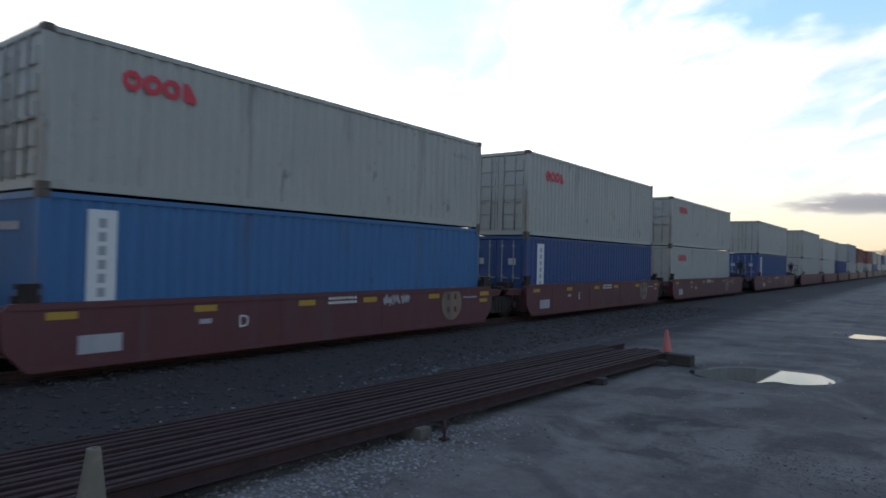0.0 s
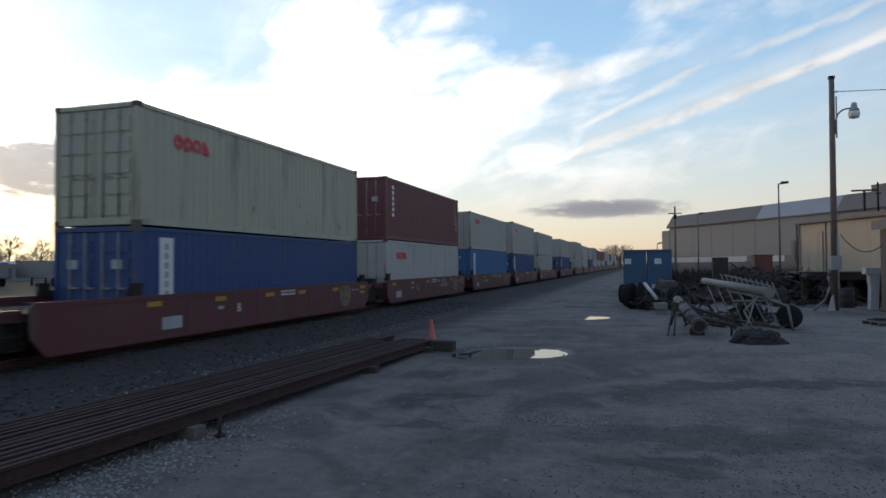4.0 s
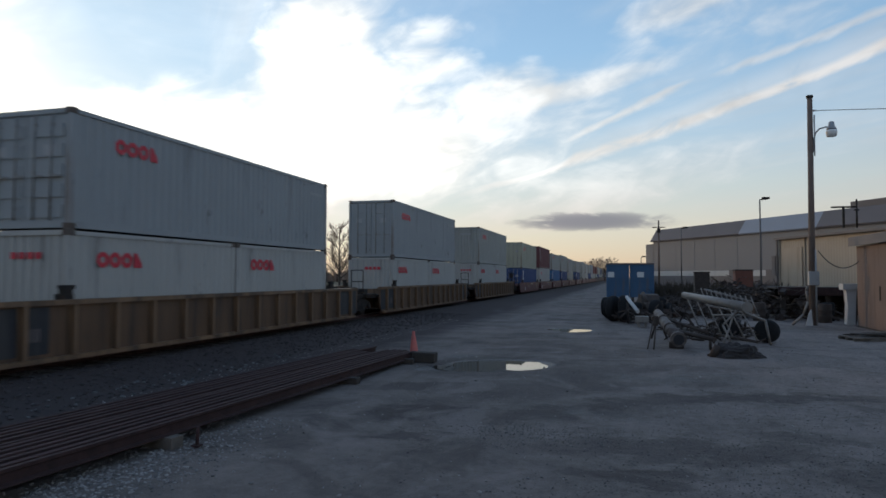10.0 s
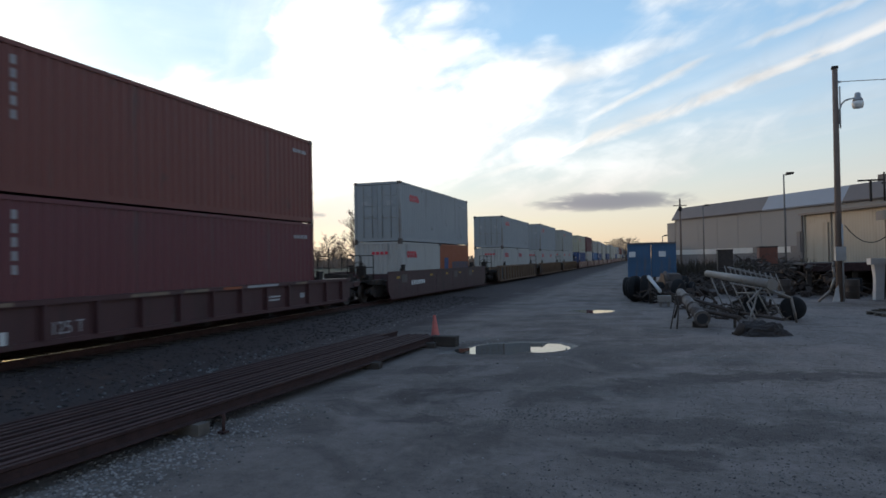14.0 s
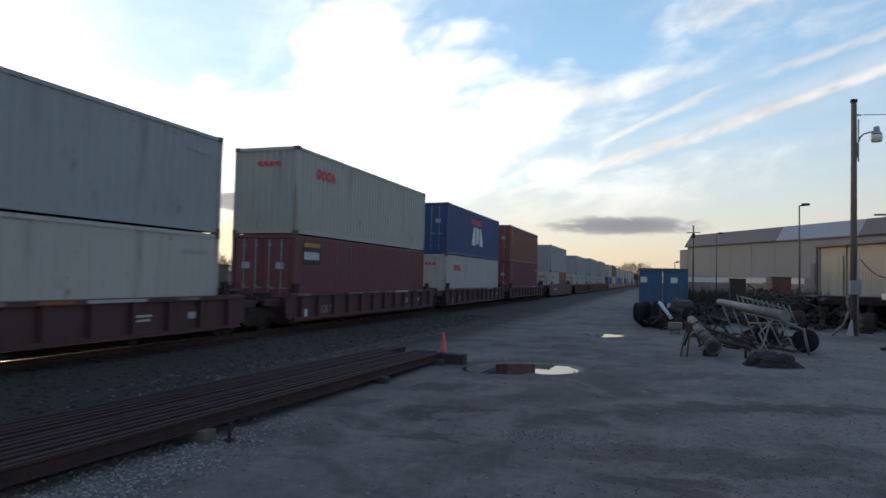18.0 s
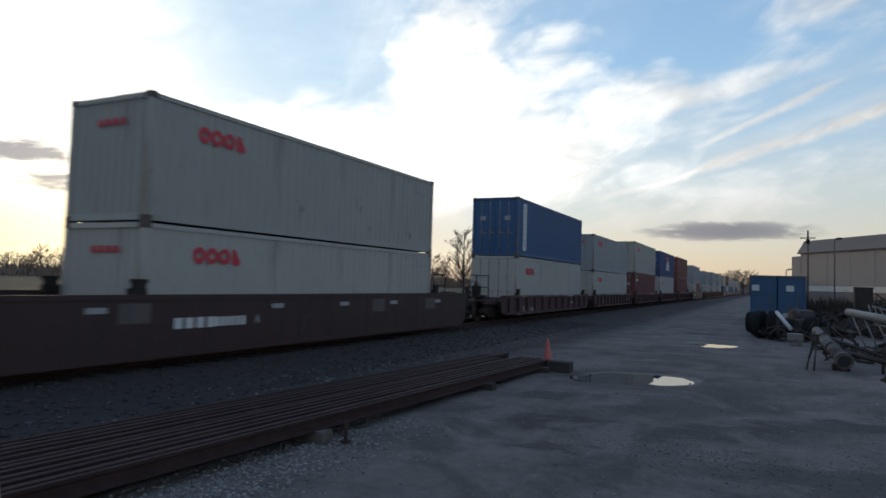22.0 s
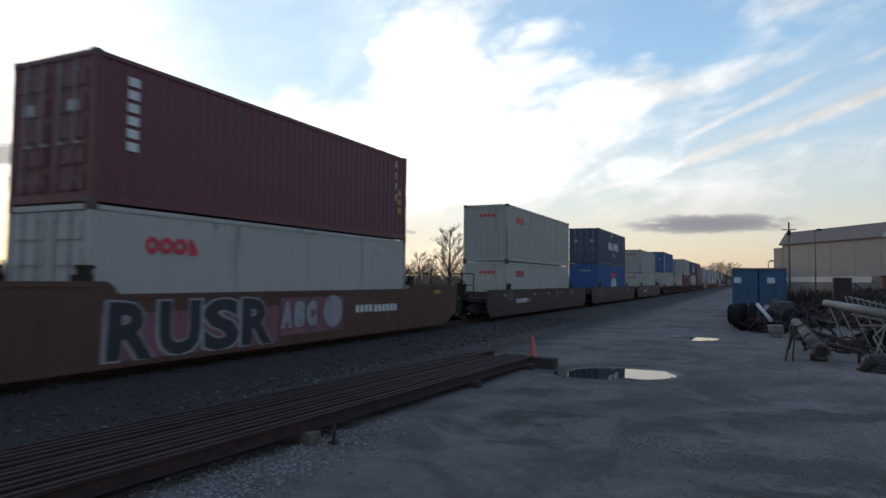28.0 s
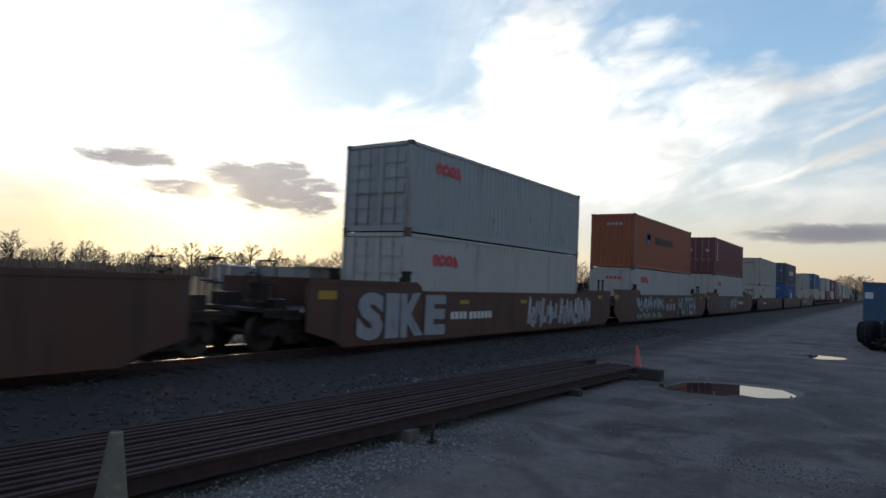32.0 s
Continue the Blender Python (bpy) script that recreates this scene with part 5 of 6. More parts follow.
for cx, cy, sx, sy, k in ((2.6, 7.6, 1.6, 1.0, 2600), (4.6, 10.5, 2.2, 1.4, 2200), (-1.0, 8.6, 0.7, 0.35, 800), (1.0, 6.0, 1.4, 0.5, 1100), (-0.4, 5.2, 1.2, 0.4, 700)):
    grains += [(rnd.gauss(cx, sx), rnd.gauss(cy, sy), rnd.uniform(0.005, 0.013)) for _ in range(k)]
stones("fine_gravel", grains, stone_material(bpy.data.materials.new("mixed_fine_gravel"), (0.045, 0.039, 0.036), (0.26, 0.24, 0.22)), "patches of fine loose gravel on the yard")
stones("rubble", [(rnd.uniform(-8.9, -7.4), rnd.gauss(10.9, 2.4), rnd.uniform(0.015, 0.05)) for _ in range(110)], M_RUBBLE, "pale broken rubble between track and rails")

# ---- the track ----
RAIL_SHAPE = [(-0.07, 0.0), (0.07, 0.0), (0.07, 0.012), (0.012, 0.032), (0.009, 0.115), (0.035, 0.13), (0.036, 0.160), (0.028, 0.163), (-0.028, 0.163), (-0.036, 0.158), (-0.035, 0.13), (-0.009, 0.115), (-0.012, 0.032), (-0.07, 0.012)]
track = thing("railway_track", "railway track of worn steel rails on dark timber ties", "track")
tagged(track, kind="structure")
for s in (-1, 1):
    bm = bmesh.new()
    prism(bm, [(TRACK_X + s * 0.7535 + p, RAIL_Z - 0.168 + q) for p, q in RAIL_SHAPE], "y", -500, 1500)
    r = part("rail", bm, M_RAIL, track)
    bm = bmesh.new()
    crown = [(TRACK_X + s * 0.7535 + 0.033 * k / 4, RAIL_Z + 0.001 - (0.033 * k / 4) ** 2 * 2.2) for k in range(4, -5, -1)]
    prism(bm, crown + [(TRACK_X + s * 0.7535 - 0.033, RAIL_Z - 0.006), (TRACK_X + s * 0.7535 + 0.033, RAIL_Z - 0.006)], "y", -500, 1500)
    part("rail_head", bm, M_RAILHEAD, r, "polished running surface")
tie = boxes_mesh("tie", M_TIE, (-1.3, 1.3, -0.11, 0.11, -0.06, 0.112))
for i in range(110):
    piece("tie", tie, track, pose(TRACK_X + rnd.uniform(-0.03, 0.03), -6 + i * 0.5, 0, 0, 0, rnd.uniform(-0.6, 0.6)))
bm = bmesh.new()
for i in range(300):
    box(bm, TRACK_X - 1.3, TRACK_X + 1.3, 49 + i * 0.55 - 0.11, 49 + i * 0.55 + 0.11, -0.06, 0.112)
tagged(part("far_ties", bm, M_TIE, track), kind="stuff")


# ---- stacked rails, blocks and cones ----
def stacked_rails():
    turn, n = -2.2, 12
    for i in range(n):
        x = -5.42 - i * 0.150 + rnd.uniform(-0.02, 0.02)
        y1 = 15.4 - (i > 5) * rnd.uniform(0.0, 1.4) + rnd.uniform(-0.3, 0.4) + (0.9 if i > 8 else 0)
        L = 22.5 if i not in (3, 7) else 19.0
        ob = new("steel_rail")
        for nm, shape in (("rail_foot", RAIL_SHAPE[:4] + RAIL_SHAPE[-2:]), ("rail_web", [RAIL_SHAPE[3], RAIL_SHAPE[4], RAIL_SHAPE[11], RAIL_SHAPE[12]]), ("rail_head", RAIL_SHAPE[4:12])):
            bm = bmesh.new()
            prism(bm, shape, "y", -L, 0)
            part(nm, bm, M_RAIL, ob)
        ob.matrix_basis = pose(x + 0.58 - (15.4 - y1) * 0.038, y1, 0.055 + (0.004 if i % 2 else 0), -0.42, rnd.uniform(-4, 4), turn + rnd.uniform(-0.12, 0.12))
        tagged(ob, "long rusty steel rail lying in a stack on timbers", "rail", "stacked rails")
    for k, y in enumerate((-2.0, 2.4, 6.75, 11.6, 14.6)):
        bm = bmesh.new()
        box(bm, -1.05, 1.1, -0.1, 0.1, -0.07, 0.085 - 0.02 * (k > 2))
        ob = part("timber_block", bm, M_WOOD if k == 2 else M_TIE)
        ob.matrix_basis = pose(-6.13 + 0.045 * (y - 6), y, 0.04, 0, 0, rnd.uniform(-3, 3))
        tagged(ob, "weathered squared timber under the stacked rails", "timber", "timbers under rails")
    bm = bmesh.new()
    tube(bm, (0, 0, -0.02), (0.01, 0.0, 0.24), 0.022, sides=8)
    box(bm, -0.05, 0.05, -0.05, 0.05, 0.0, 0.02)
    ob = part("steel_stake", bm, M_RAIL)
    ob.matrix_basis = pose(-4.80, 6.8, 0)
    tagged(ob, "short rusty steel stake beside the stacked rails", "stake")


stacked_rails()
M_CONE_RED = material("faded_red_plastic", (0.50, 0.13, 0.11), 0.7, 0, 0.2, 6.0, dirt=(0.24, 0.12, 0.10))
M_CONE_TAN = material("sun_bleached_tan_plastic", (0.14, 0.12, 0.09), 0.7, 0, 0.15, 6.0, dirt=(0.22, 0.18, 0.12))
M_RUBBER = material("black_rubber", (0.020, 0.020, 0.021), 0.95, 0, 0.3, 5.0, spec=0.15)


def traffic_cone(name, m, h, r0, r1, mat, base, label, bands):
    c = thing(name, label, "cone", "", m)
    bm = bmesh.new()
    lathe(bm, [(r1 + 0.03, 0.03), (r1, 0.05), (r1 * 0.98, 0.055), (r0 + 0.004, h - 0.02), (r0, h), (r0 * 0.6, h + 0.002), (r0 * 0.55, h - 0.05)], 24)
    part("body", bm, mat, c)
    bm = bmesh.new()
    prism(bm, [(-base, -base * 0.8), (-base * 0.8, -base), (base * 0.8, -base), (base, -base * 0.8), (base, base * 0.8), (base * 0.8, base), (-base * 0.8, base), (-base, base * 0.8)], "z", 0.0, 0.04)
    part("foot", bm, M_RUBBER if bands else mat, c)
    return c


traffic_cone("traffic_cone", pose(-5.03, 15.85, -0.005, 0, -2, 10), 0.66, 0.03, 0.125, M_CONE_RED, 0.17, "faded red traffic cone at the end of the stacked rails", True)
traffic_cone("traffic_cone", pose(-4.50, 2.46, -0.005, 0, 1, 30), 0.91, 0.042, 0.165, M_CONE_TAN, 0.21, "sun-bleached tan traffic cone beside the stacked rails", False)
bm = bmesh.new()
box(bm, -0.28, 0.28, -0.14, 0.14, 0, 0.25)
bmesh.ops.bevel(bm, geom=bm.edges[:], offset=0.02, segments=1, affect="EDGES")
ob = part("timber_baulk", bm, M_TIE)
ob.matrix_basis = pose(-4.48, 15.0, -0.015, 0, 0, -4)
tagged(ob, "short black creosoted timber beside the red cone", "timber")

# ---- poles and wires ----
M_POLE = material("weathered_brown_pole_timber", (0.15, 0.11, 0.09), 0.9, 0, 0.35, 2.0, 0.4, 30)
M_GALV = material("dull_galvanised_steel", (0.33, 0.34, 0.35), 0.55, 0.5, 0.2)
M_GLASS = material("milky_lamp_globe", (0.70, 0.70, 0.68), 0.3)


def bent_tube(name, pts, r, mat, parent, label="", sides=8):
    bm = bmesh.new()
    for a, b in zip(pts, pts[1:]):
        tube(bm, a, b, r, sides=sides)
    return part(name, bm, mat, parent, label)


def yard_lamp():
    p = thing("utility_pole", "tall brown timber pole with a curved-arm yard lamp and meter box", "pole", "", pose(8.0, 31.6, -0.02, 0, 0.1, 0))
    bm = bmesh.new()
    tube(bm, (0, 0, 0), (0.03, 0, 10.05), 0.14, 0.105, 14)
    part("pole", bm, M_POLE, p)
    bm = bmesh.new()
    box(bm, -0.09, 0.14, -0.11, 0.11, 9.98, 10.1)
    part("pole_cap", bm, M_STEEL, p)
    bent_tube("lamp_arm", [(0.14, 0, 7.6), (0.16, 0, 8.15), (0.25, 0, 8.45), (0.40, 0, 8.6), (0.62, 0, 8.66), (0.76, 0, 8.66)], 0.035, M_GALV, p)
    bm = bmesh.new()
    lathe(bm, [(0.06, 0.34), (0.11, 0.30), (0.13, 0.12), (0.20, 0.02), (0.20, -0.02)], 16, "z", (0.86, 0, 8.56))
    lamp = part("lamp_head", bm, M_GALV, p, "grey lamp hood")
    bm = bmesh.new()
    lathe(bm, [(0.05, -0.33), (0.19, -0.30), (0.235, -0.10), (0.20, -0.02), (0.10, 0.0)], 16, "z", (0.86, 0, 8.54))
    part("globe", bm, M_GLASS, lamp, "milky open globe")
    bm = bmesh.new()
    box(bm, -0.2, 0.2, -0.34, -0.14, 1.75, 2.35)
    box(bm, -0.16, 0.16, -0.37, -0.34, 1.8, 2.2)
    part("meter_box", bm, M_GALV, p)
    bent_tube("conduit", [(0.12, -0.13, 0.0), (0.12, -0.13, 3.3)], 0.035, M_GALV, p)
    bent_tube("conduit", [(0.16, -0.12, 7.4), (0.17, -0.1, 9.2)], 0.03, M_GALV, p)
    bm = bmesh.new()
    lathe(bm, [(0.03, 0), (0.06, 0.03), (0.03, 0.08), (0.05, 0.12), (0.02, 0.15)], 10, "x", (0.14, 0, 9.42))
    part("insulator", bm, M_GLASS, p)
    pts = [(0.28 + 30 * k / 12, 2.0 * k / 12, 9.42 + 0.35 * k / 12 - 0.5 * 4 * (k / 12) * (1 - k / 12) * 0.5) for k in range(13)]
    bent_tube("overhead_wire", pts, 0.016, M_BLACK, p, "thin sagging wire", 5)
    pts = [(0.2 + 2.0 * k / 10, -0.2 - 0.3 * k / 10, 3.25 - 1.0 * 4 * (k / 10) * (1 - k / 10) * 0.9 + 0.3 * k / 10) for k in range(11)]
    bent_tube("cable", pts, 0.02, M_BLACK, p, "slack black cable", 5)


yard_lamp()


M_LIGHTPOLE = material("dull_grey_light_pole", (0.11, 0.105, 0.105), 0.7, 0.2, 0.2)


def street_light(x, y, h, label, head=0.7):
    p = thing("light_pole", label, "light pole", "light poles by the warehouse", pose(x, y, -0.02))
    bm = bmesh.new()
    tube(bm, (0, 0, 0), (0, 0, h), 0.11, 0.07, 10)
    part("pole", bm, M_LIGHTPOLE, p)
    bent_tube("arm", [(0, 0, h - 0.1), (head * 0.6, 0, h + 0.1)], 0.05, M_STEEL, p)
    bm = bmesh.new()
    prism(bm, [(0.2, -0.1), (head + 0.3, 0.0), (head + 0.3, 0.2), (0.25, 0.22)], "y", -0.22, 0.22)
    ob = part("lamp_head", bm, M_STEEL, p)
    ob.matrix_basis = pose(0, 0, h)


street_light(14.8, 80, 10.9, "tall dark steel light pole in front of the warehouse")
street_light(8.7, 110, 9.9, "slim light pole in front of the warehouse")
street_light(3.2, 140, 6.2, "short light pole beyond the blue bins")
p = thing("power_pole", "timber power pole with crossarm before the warehouse", "pole", "", pose(5.3, 110, -0.02))
bm = bmesh.new()
tube(bm, (0, 0, 0), (0, 0, 11.2), 0.17, 0.12, 10)
part("pole", bm, M_POLE, p)
boxes("crossarm", M_POLE, p, (-1.0, 1.0, -0.06, 0.06, 10.0, 10.15))
boxes("transformer_bracket", M_STEEL, p, (-0.25, 0.25, -0.3, -0.12, 9.2, 9.9))
p = thing("roof_aerial", "T-shaped dark aerial over the warehouse roof", "aerial", "", pose(26.0, 90.0, 8.2))
boxes("mast", M_STEEL, p, (-0.12, 0.12, -0.12, 0.12, 0, 2.6))
boxes("crossbar", M_STEEL, p, (-1.35, 1.35, -0.1, 0.1, 2.45, 2.65))
p = thing("roof_vent_pipe", "slim dark vent pipe above the warehouse roof", "pipe", "", pose(27.5, 90.2, 8.2))
bm = bmesh.new()
tube(bm, (0, 0, 0), (0, 0, 3.5), 0.12, 0.1, 8)
part("pipe", bm, M_STEEL, p)
boxes("bracket", M_STEEL, p, (-0.3, 0.3, -0.05, 0.05, 2.1, 2.25))

# ---- buildings ----
M_SIDING = material("grey_metal_siding", (0.18, 0.178, 0.182), 0.7, 0, 0.06, 0.15, dirt=(0.18, 0.18, 0.185), streaks=True)
M_DARKROOF = material("dark_grey_metal_roof", (0.125, 0.112, 0.112), 0.7, 0, 0.2, 0.2)
M_LIGHTROOF = material("bright_metal_roof_sheet", (0.235, 0.255, 0.29), 0.6, 0, 0.1, 0.2)
M_WHITEWALL = material("white_block_wall", (0.47, 0.455, 0.43), 0.8, 0, 0.1, 0.3, dirt=(0.3, 0.3, 0.3))
M_TAN = material("tan_metal_siding", (0.34, 0.285, 0.225), 0.7, 0, 0.10, 0.4, dirt=(0.25, 0.20, 0.155), streaks=True)
M_TANDARK = material("brown_tan_door_sheet", (0.28, 0.235, 0.185), 0.65, 0, 0.15, 0.4)
M_SHED = material("faded_brown_shed_board", (0.155, 0.105, 0.085), 0.8, 0, 0.25, 0.8, 0.3, 12, dirt=(0.08, 0.055, 0.045), streaks=True)


def facade_frame(p0, p1):
    """A pose at p0 with x along the wall to p1 and y into the building."""
    a = math.atan2(p1[1] - p0[1], p1[0] - p0[0])
    return pose(p0[0], p0[1], 0, 0, 0, math.degrees(a)), math.hypot(p1[0] - p0[0], p1[1] - p0[1])


def warehouse():
    m, L = facade_frame((6.0, 150.0), (38.5, 97.0))
    L += 20
    w = thing("warehouse", "long grey metal warehouse with a dark sloping roof", "building", "", m)
    boxes("wall", M_SIDING, w, (0, L, 0, 0.3, 3.3, 10.0), (0, 0.3, 0, 30, 0, 10.0), (L - 0.3, L, 0, 30, 0, 10), (0, L, 29.7, 30, 0, 10))
    boxes("plinth", M_DARKROOF, w, (0, L, -0.04, 0.3, 0, 2.3))
    boxes("base_wall", M_WHITEWALL, w, (0, L, -0.06, 0.3, 2.3, 3.3), label="white block base wall")
    for k in range(14):
        x = 2 + k * (L - 4) / 13
        boxes("wall_rib", M_SIDING, w, (x, x + 0.06, -0.03, 0.0, 3.24, 9.6))
    for a, b, mat in ((-0.4, 27, M_DARKROOF), (27, 44, M_LIGHTROOF), (44, L + 0.4, M_DARKROOF)):
        bm = bmesh.new()
        prism(bm, [(-0.4, 9.7), (1.2, 12.2), (30.5, 12.2), (30.5, 12.4), (1.1, 12.4), (-0.5, 9.9)], "x", a, b)
        part("roof", bm, mat, w, "lighter replaced roof sheets" if mat == M_LIGHTROOF else "")
    boxes("raised_roof", M_DARKROOF, w, (47, L, 3.0, 26, 11.0, 13.6))
    for x in (24, 33, 40, 49):
        boxes("dock_door", M_DARKROOF, w, (x, x + 3, -0.10, -0.05, 0.4, 3.4))
    boxes("annex", M_SIDING, w, (-3.3, -0.05, 0.3, 18, 0, 9.3), label="lower end annex")


warehouse()


def tan_building():
    m, L = facade_frame((12.6, 60.0), (17.2, 47.5))
    L += 14
    w = thing("metal_building", "tan corrugated metal building with a low roof", "building", "", m)
    wall = corrugated(L, 0.0, 5.3, 0.012, 0.3, M_TAN)
    piece("wall", wall, w, pose(L / 2, 0, 0, 0, 0, -90))
    boxes("wall", M_TAN, w, (0, 0.2, 0.05, 14, 0, 5.3), (L - 0.2, L, 0.05, 14, 0, 5.3), (0, L, 13.8, 14, 0, 5.3))
    bm = bmesh.new()
    prism(bm, [(-0.25, 5.25), (7, 5.5), (14.3, 5.25), (14.3, 5.35), (7, 5.62), (-0.25, 5.37)], "x", -0.25, L + 0.3)
    part("roof", bm, M_DARKROOF, w)
    boxes("gutter", M_DARKROOF, w, (-0.25, L + 0.3, -0.36, -0.26, 5.2, 5.36))
    boxes("sliding_door", M_TAN, w, (0.7, 3.1, -0.10, -0.04, 0.2, 4.5))
    boxes("corner_trim", M_TANDARK, w, (-0.06, 0.12, -0.06, 0.06, 0, 5.2))
    boxes("door_track_post", M_TANDARK, w, (3.3, 3.45, -0.08, 0.0, 0, 5.2))
    boxes("downpipe", M_DARKROOF, w, (-0.2, -0.08, -0.2, -0.08, 0, 5.2))
    boxes("utility_box", M_DARKROOF, w, (-0.75, -0.25, -0.25, 0.3, 2.2, 3.9), (-0.58, -0.45, 0.0, 0.12, 0, 2.2))


tan_building()


def shed():
    w = thing("storage_shed", "faded brown boarded storage shed with a flat roof", "shed", "", pose(9.68, 27.4, -0.02))
    for i in range(13):
        y = i * 0.31
        boxes("board", M_SHED, w, (0.0, 0.04, y, y + 0.304, 0.05, 3.42))
    for i in range(12):
        x = 0.05 + i * 0.31
        boxes("board", M_DARKROOF if 2 < i < 6 else M_SHED, w, (x, x + 0.304, -0.04, 0.0, 0.05, 3.38))
    boxes("back_wall", M_SHED, w, (3.74, 3.8, 0, 4.0, 0.05, 3.38), (0.05, 3.8, 3.98, 4.03, 0.05, 3.38))
    bm = bmesh.new()
    prism(bm, [(-0.25, 3.42), (3.95, 3.90), (3.95, 4.02), (-0.25, 3.80)], "y", -0.3, 4.25)
    part("roof", bm, M_DARKROOF, w)
    boxes("door_handle", M_STEEL, w, (-0.03, 0.0, 1.4, 1.46, 1.2, 1.75))
    boxes("sill", M_TIE, w, (-0.05, 3.85, -0.08, 4.05, 0.0, 0.06))


shed()


def dock():
    d = thing("loading_deck", "dark rusty timber loading deck on posts", "deck", "", pose(7.6, 36.0, -0.02))
    for i in range(24):
        boxes("plank", M_TIE, d, (i * 0.34, i * 0.34 + 0.32, 0, 5.0, 1.5, 1.58))
    boxes("edge_beam", M_RAIL, d, (-0.05, 8.3, -0.12, 0.0, 1.2, 1.6))
    for x in (0.1, 2.1, 4.2, 6.2, 8.0):
        for y in (0.1, 4.8):
            boxes("post", M_TIE, d, (x, x + 0.22, y, y + 0.22, 0, 1.5))
    boxes("back_boarding", M_TIE, d, (0, 8.2, 5.0, 5.06, 0, 1.5))


dock()

# ---- scrap, machines and bins ----
M_SCRAP = material("rusty_scrap_steel", (0.058, 0.043, 0.036), 0.8, 0.2, 0.5, 3.0, 0.4, 25, dirt=(0.03, 0.026, 0.024))
M_PIPE = material("dull_pale_painted_pipe", (0.20, 0.18, 0.162), 0.55, 0.1, 0.2, 3.0, dirt=(0.16, 0.12, 0.09), dirt_at=(0.5, 0.75))
M_RUSTPIPE = material("rust_mottled_pipe", (0.15, 0.13, 0.118), 0.7, 0.1, 0.4, 3.0, 0.3, 20, dirt=(0.06, 0.042, 0.034), dirt_at=(0.40, 0.60))
M_BIN = material("scuffed_blue_bin_paint", (0.04, 0.105, 0.20), 0.6, 0, 0.2, 1.0, dirt=(0.10, 0.10, 0.11), dirt_at=(0.5, 0.75), streaks=True)
M_WHITEPLASTIC = material("dirty_white_plastic", (0.46, 0.46, 0.46), 0.6, 0, 0.15, 4.0)
M_TYRE = M_RUBBER


def conveyor():
    """A long tube on slanting legs, with a rake of bars behind it."""
    c = thing("tube_conveyor", "pale steel tube on slanting legs with a rake of bars", "machine", "", pose(0, 0, 0))
    a, b = Vector((2.2, 24.8, 1.42)), Vector((3.68, 21.2, 1.17))
    bm = bmesh.new()
    tube(bm, a, b, 0.115, 0.145, 18)
    lathe(bm, [(0.165, -0.03), (0.165, 0.03)], 18, "y", (3.68, 21.2, 1.17))
    part("tube", bm, M_PIPE, c)
    for k in range(6):
        p = a.lerp(b, 0.08 + 0.17 * k)
        bent_tube("leg", [p + Vector((-0.03, 0, -0.1)), (p.x + 0.36, p.y - 0.35, 0.18)], 0.024, M_PIPE, c)
    bent_tube("front_leg", [(3.45, 21.5, 1.05), (3.0, 21.2, 0.62), (3.25, 21.0, 0.0)], 0.03, M_PIPE, c)
    bent_tube("front_leg", [(3.6, 21.5, 1.0), (4.25, 21.6, 0.75), (4.42, 21.8, 0.0)], 0.038, M_PIPE, c)
    bent_tube("front_leg", [(3.35, 21.6, 0.95), (3.15, 21.0, 0.55), (2.95, 20.9, 0.0)], 0.028, M_PIPE, c)
    bent_tube("cross_bar", [(2.85, 22.4, 0.85), (4.1, 21.7, 0.9)], 0.028, M_PIPE, c)
    bent_tube("base_rail", [(2.5, 24.4, 0.2), (3.9, 21.0, 0.16)], 0.045, M_SCRAP, c)
    r = part("rake", _bar_bm((3.0, 25.4, 1.05), (4.45, 23.8, 0.78), 0.03), M_PIPE, c)
    part("rake_bar", _bar_bm((2.95, 25.5, 1.62), (4.25, 24.0, 1.25), 0.03), M_PIPE, r)
    for k in range(11):
        t = k / 10
        p = Vector((3.0, 25.4, 1.05)).lerp(Vector((4.45, 23.8, 0.78)), t)
        part("tine", _bar_bm(p, p + Vector((-0.16 - 0.05 * t, 0.12, 0.62)), 0.02), M_PIPE, r)
    return c


def _bar_bm(a, b, r):
    bm = bmesh.new()
    tube(bm, a, b, r, sides=8)
    return bm


def tyre(name, m, r, w, label, group="", hub=True):
    t = thing(name, label, "wheel", group, m)
    bm = bmesh.new()
    prof = [(r * 0.55, -w / 2), (r * 0.86, -w / 2), (r * 0.97, -w * 0.36), (r, -w * 0.2), (r, w * 0.2), (r * 0.97, w * 0.36), (r * 0.86, w / 2), (r * 0.55, w / 2)]
    lathe(bm, prof, 28, "y")
    part("tyre", bm, M_TYRE, t)
    if hub:
        bm = bmesh.new()
        lathe(bm, [(0.05, -w * 0.42), (r * 0.2, -w * 0.40), (r * 0.5, -w * 0.34), (r * 0.53, -w * 0.51), (r * 0.53, w * 0.51), (r * 0.3, w * 0.3)], 20, "y")
        part("rim", bm, M_SCRAP, t)
    return t


conveyor()
tyre("drum_wheel", pose(4.5, 22.7, 0.36, 0, 0, -25), 0.37, 0.34, "dark rusty wide wheel beside the tube conveyor")
tyre("drum_wheel", pose(3.55, 23.6, 0.36, 0, 0, -25), 0.37, 0.3, "dark rusty wide wheel beside the tube conveyor")


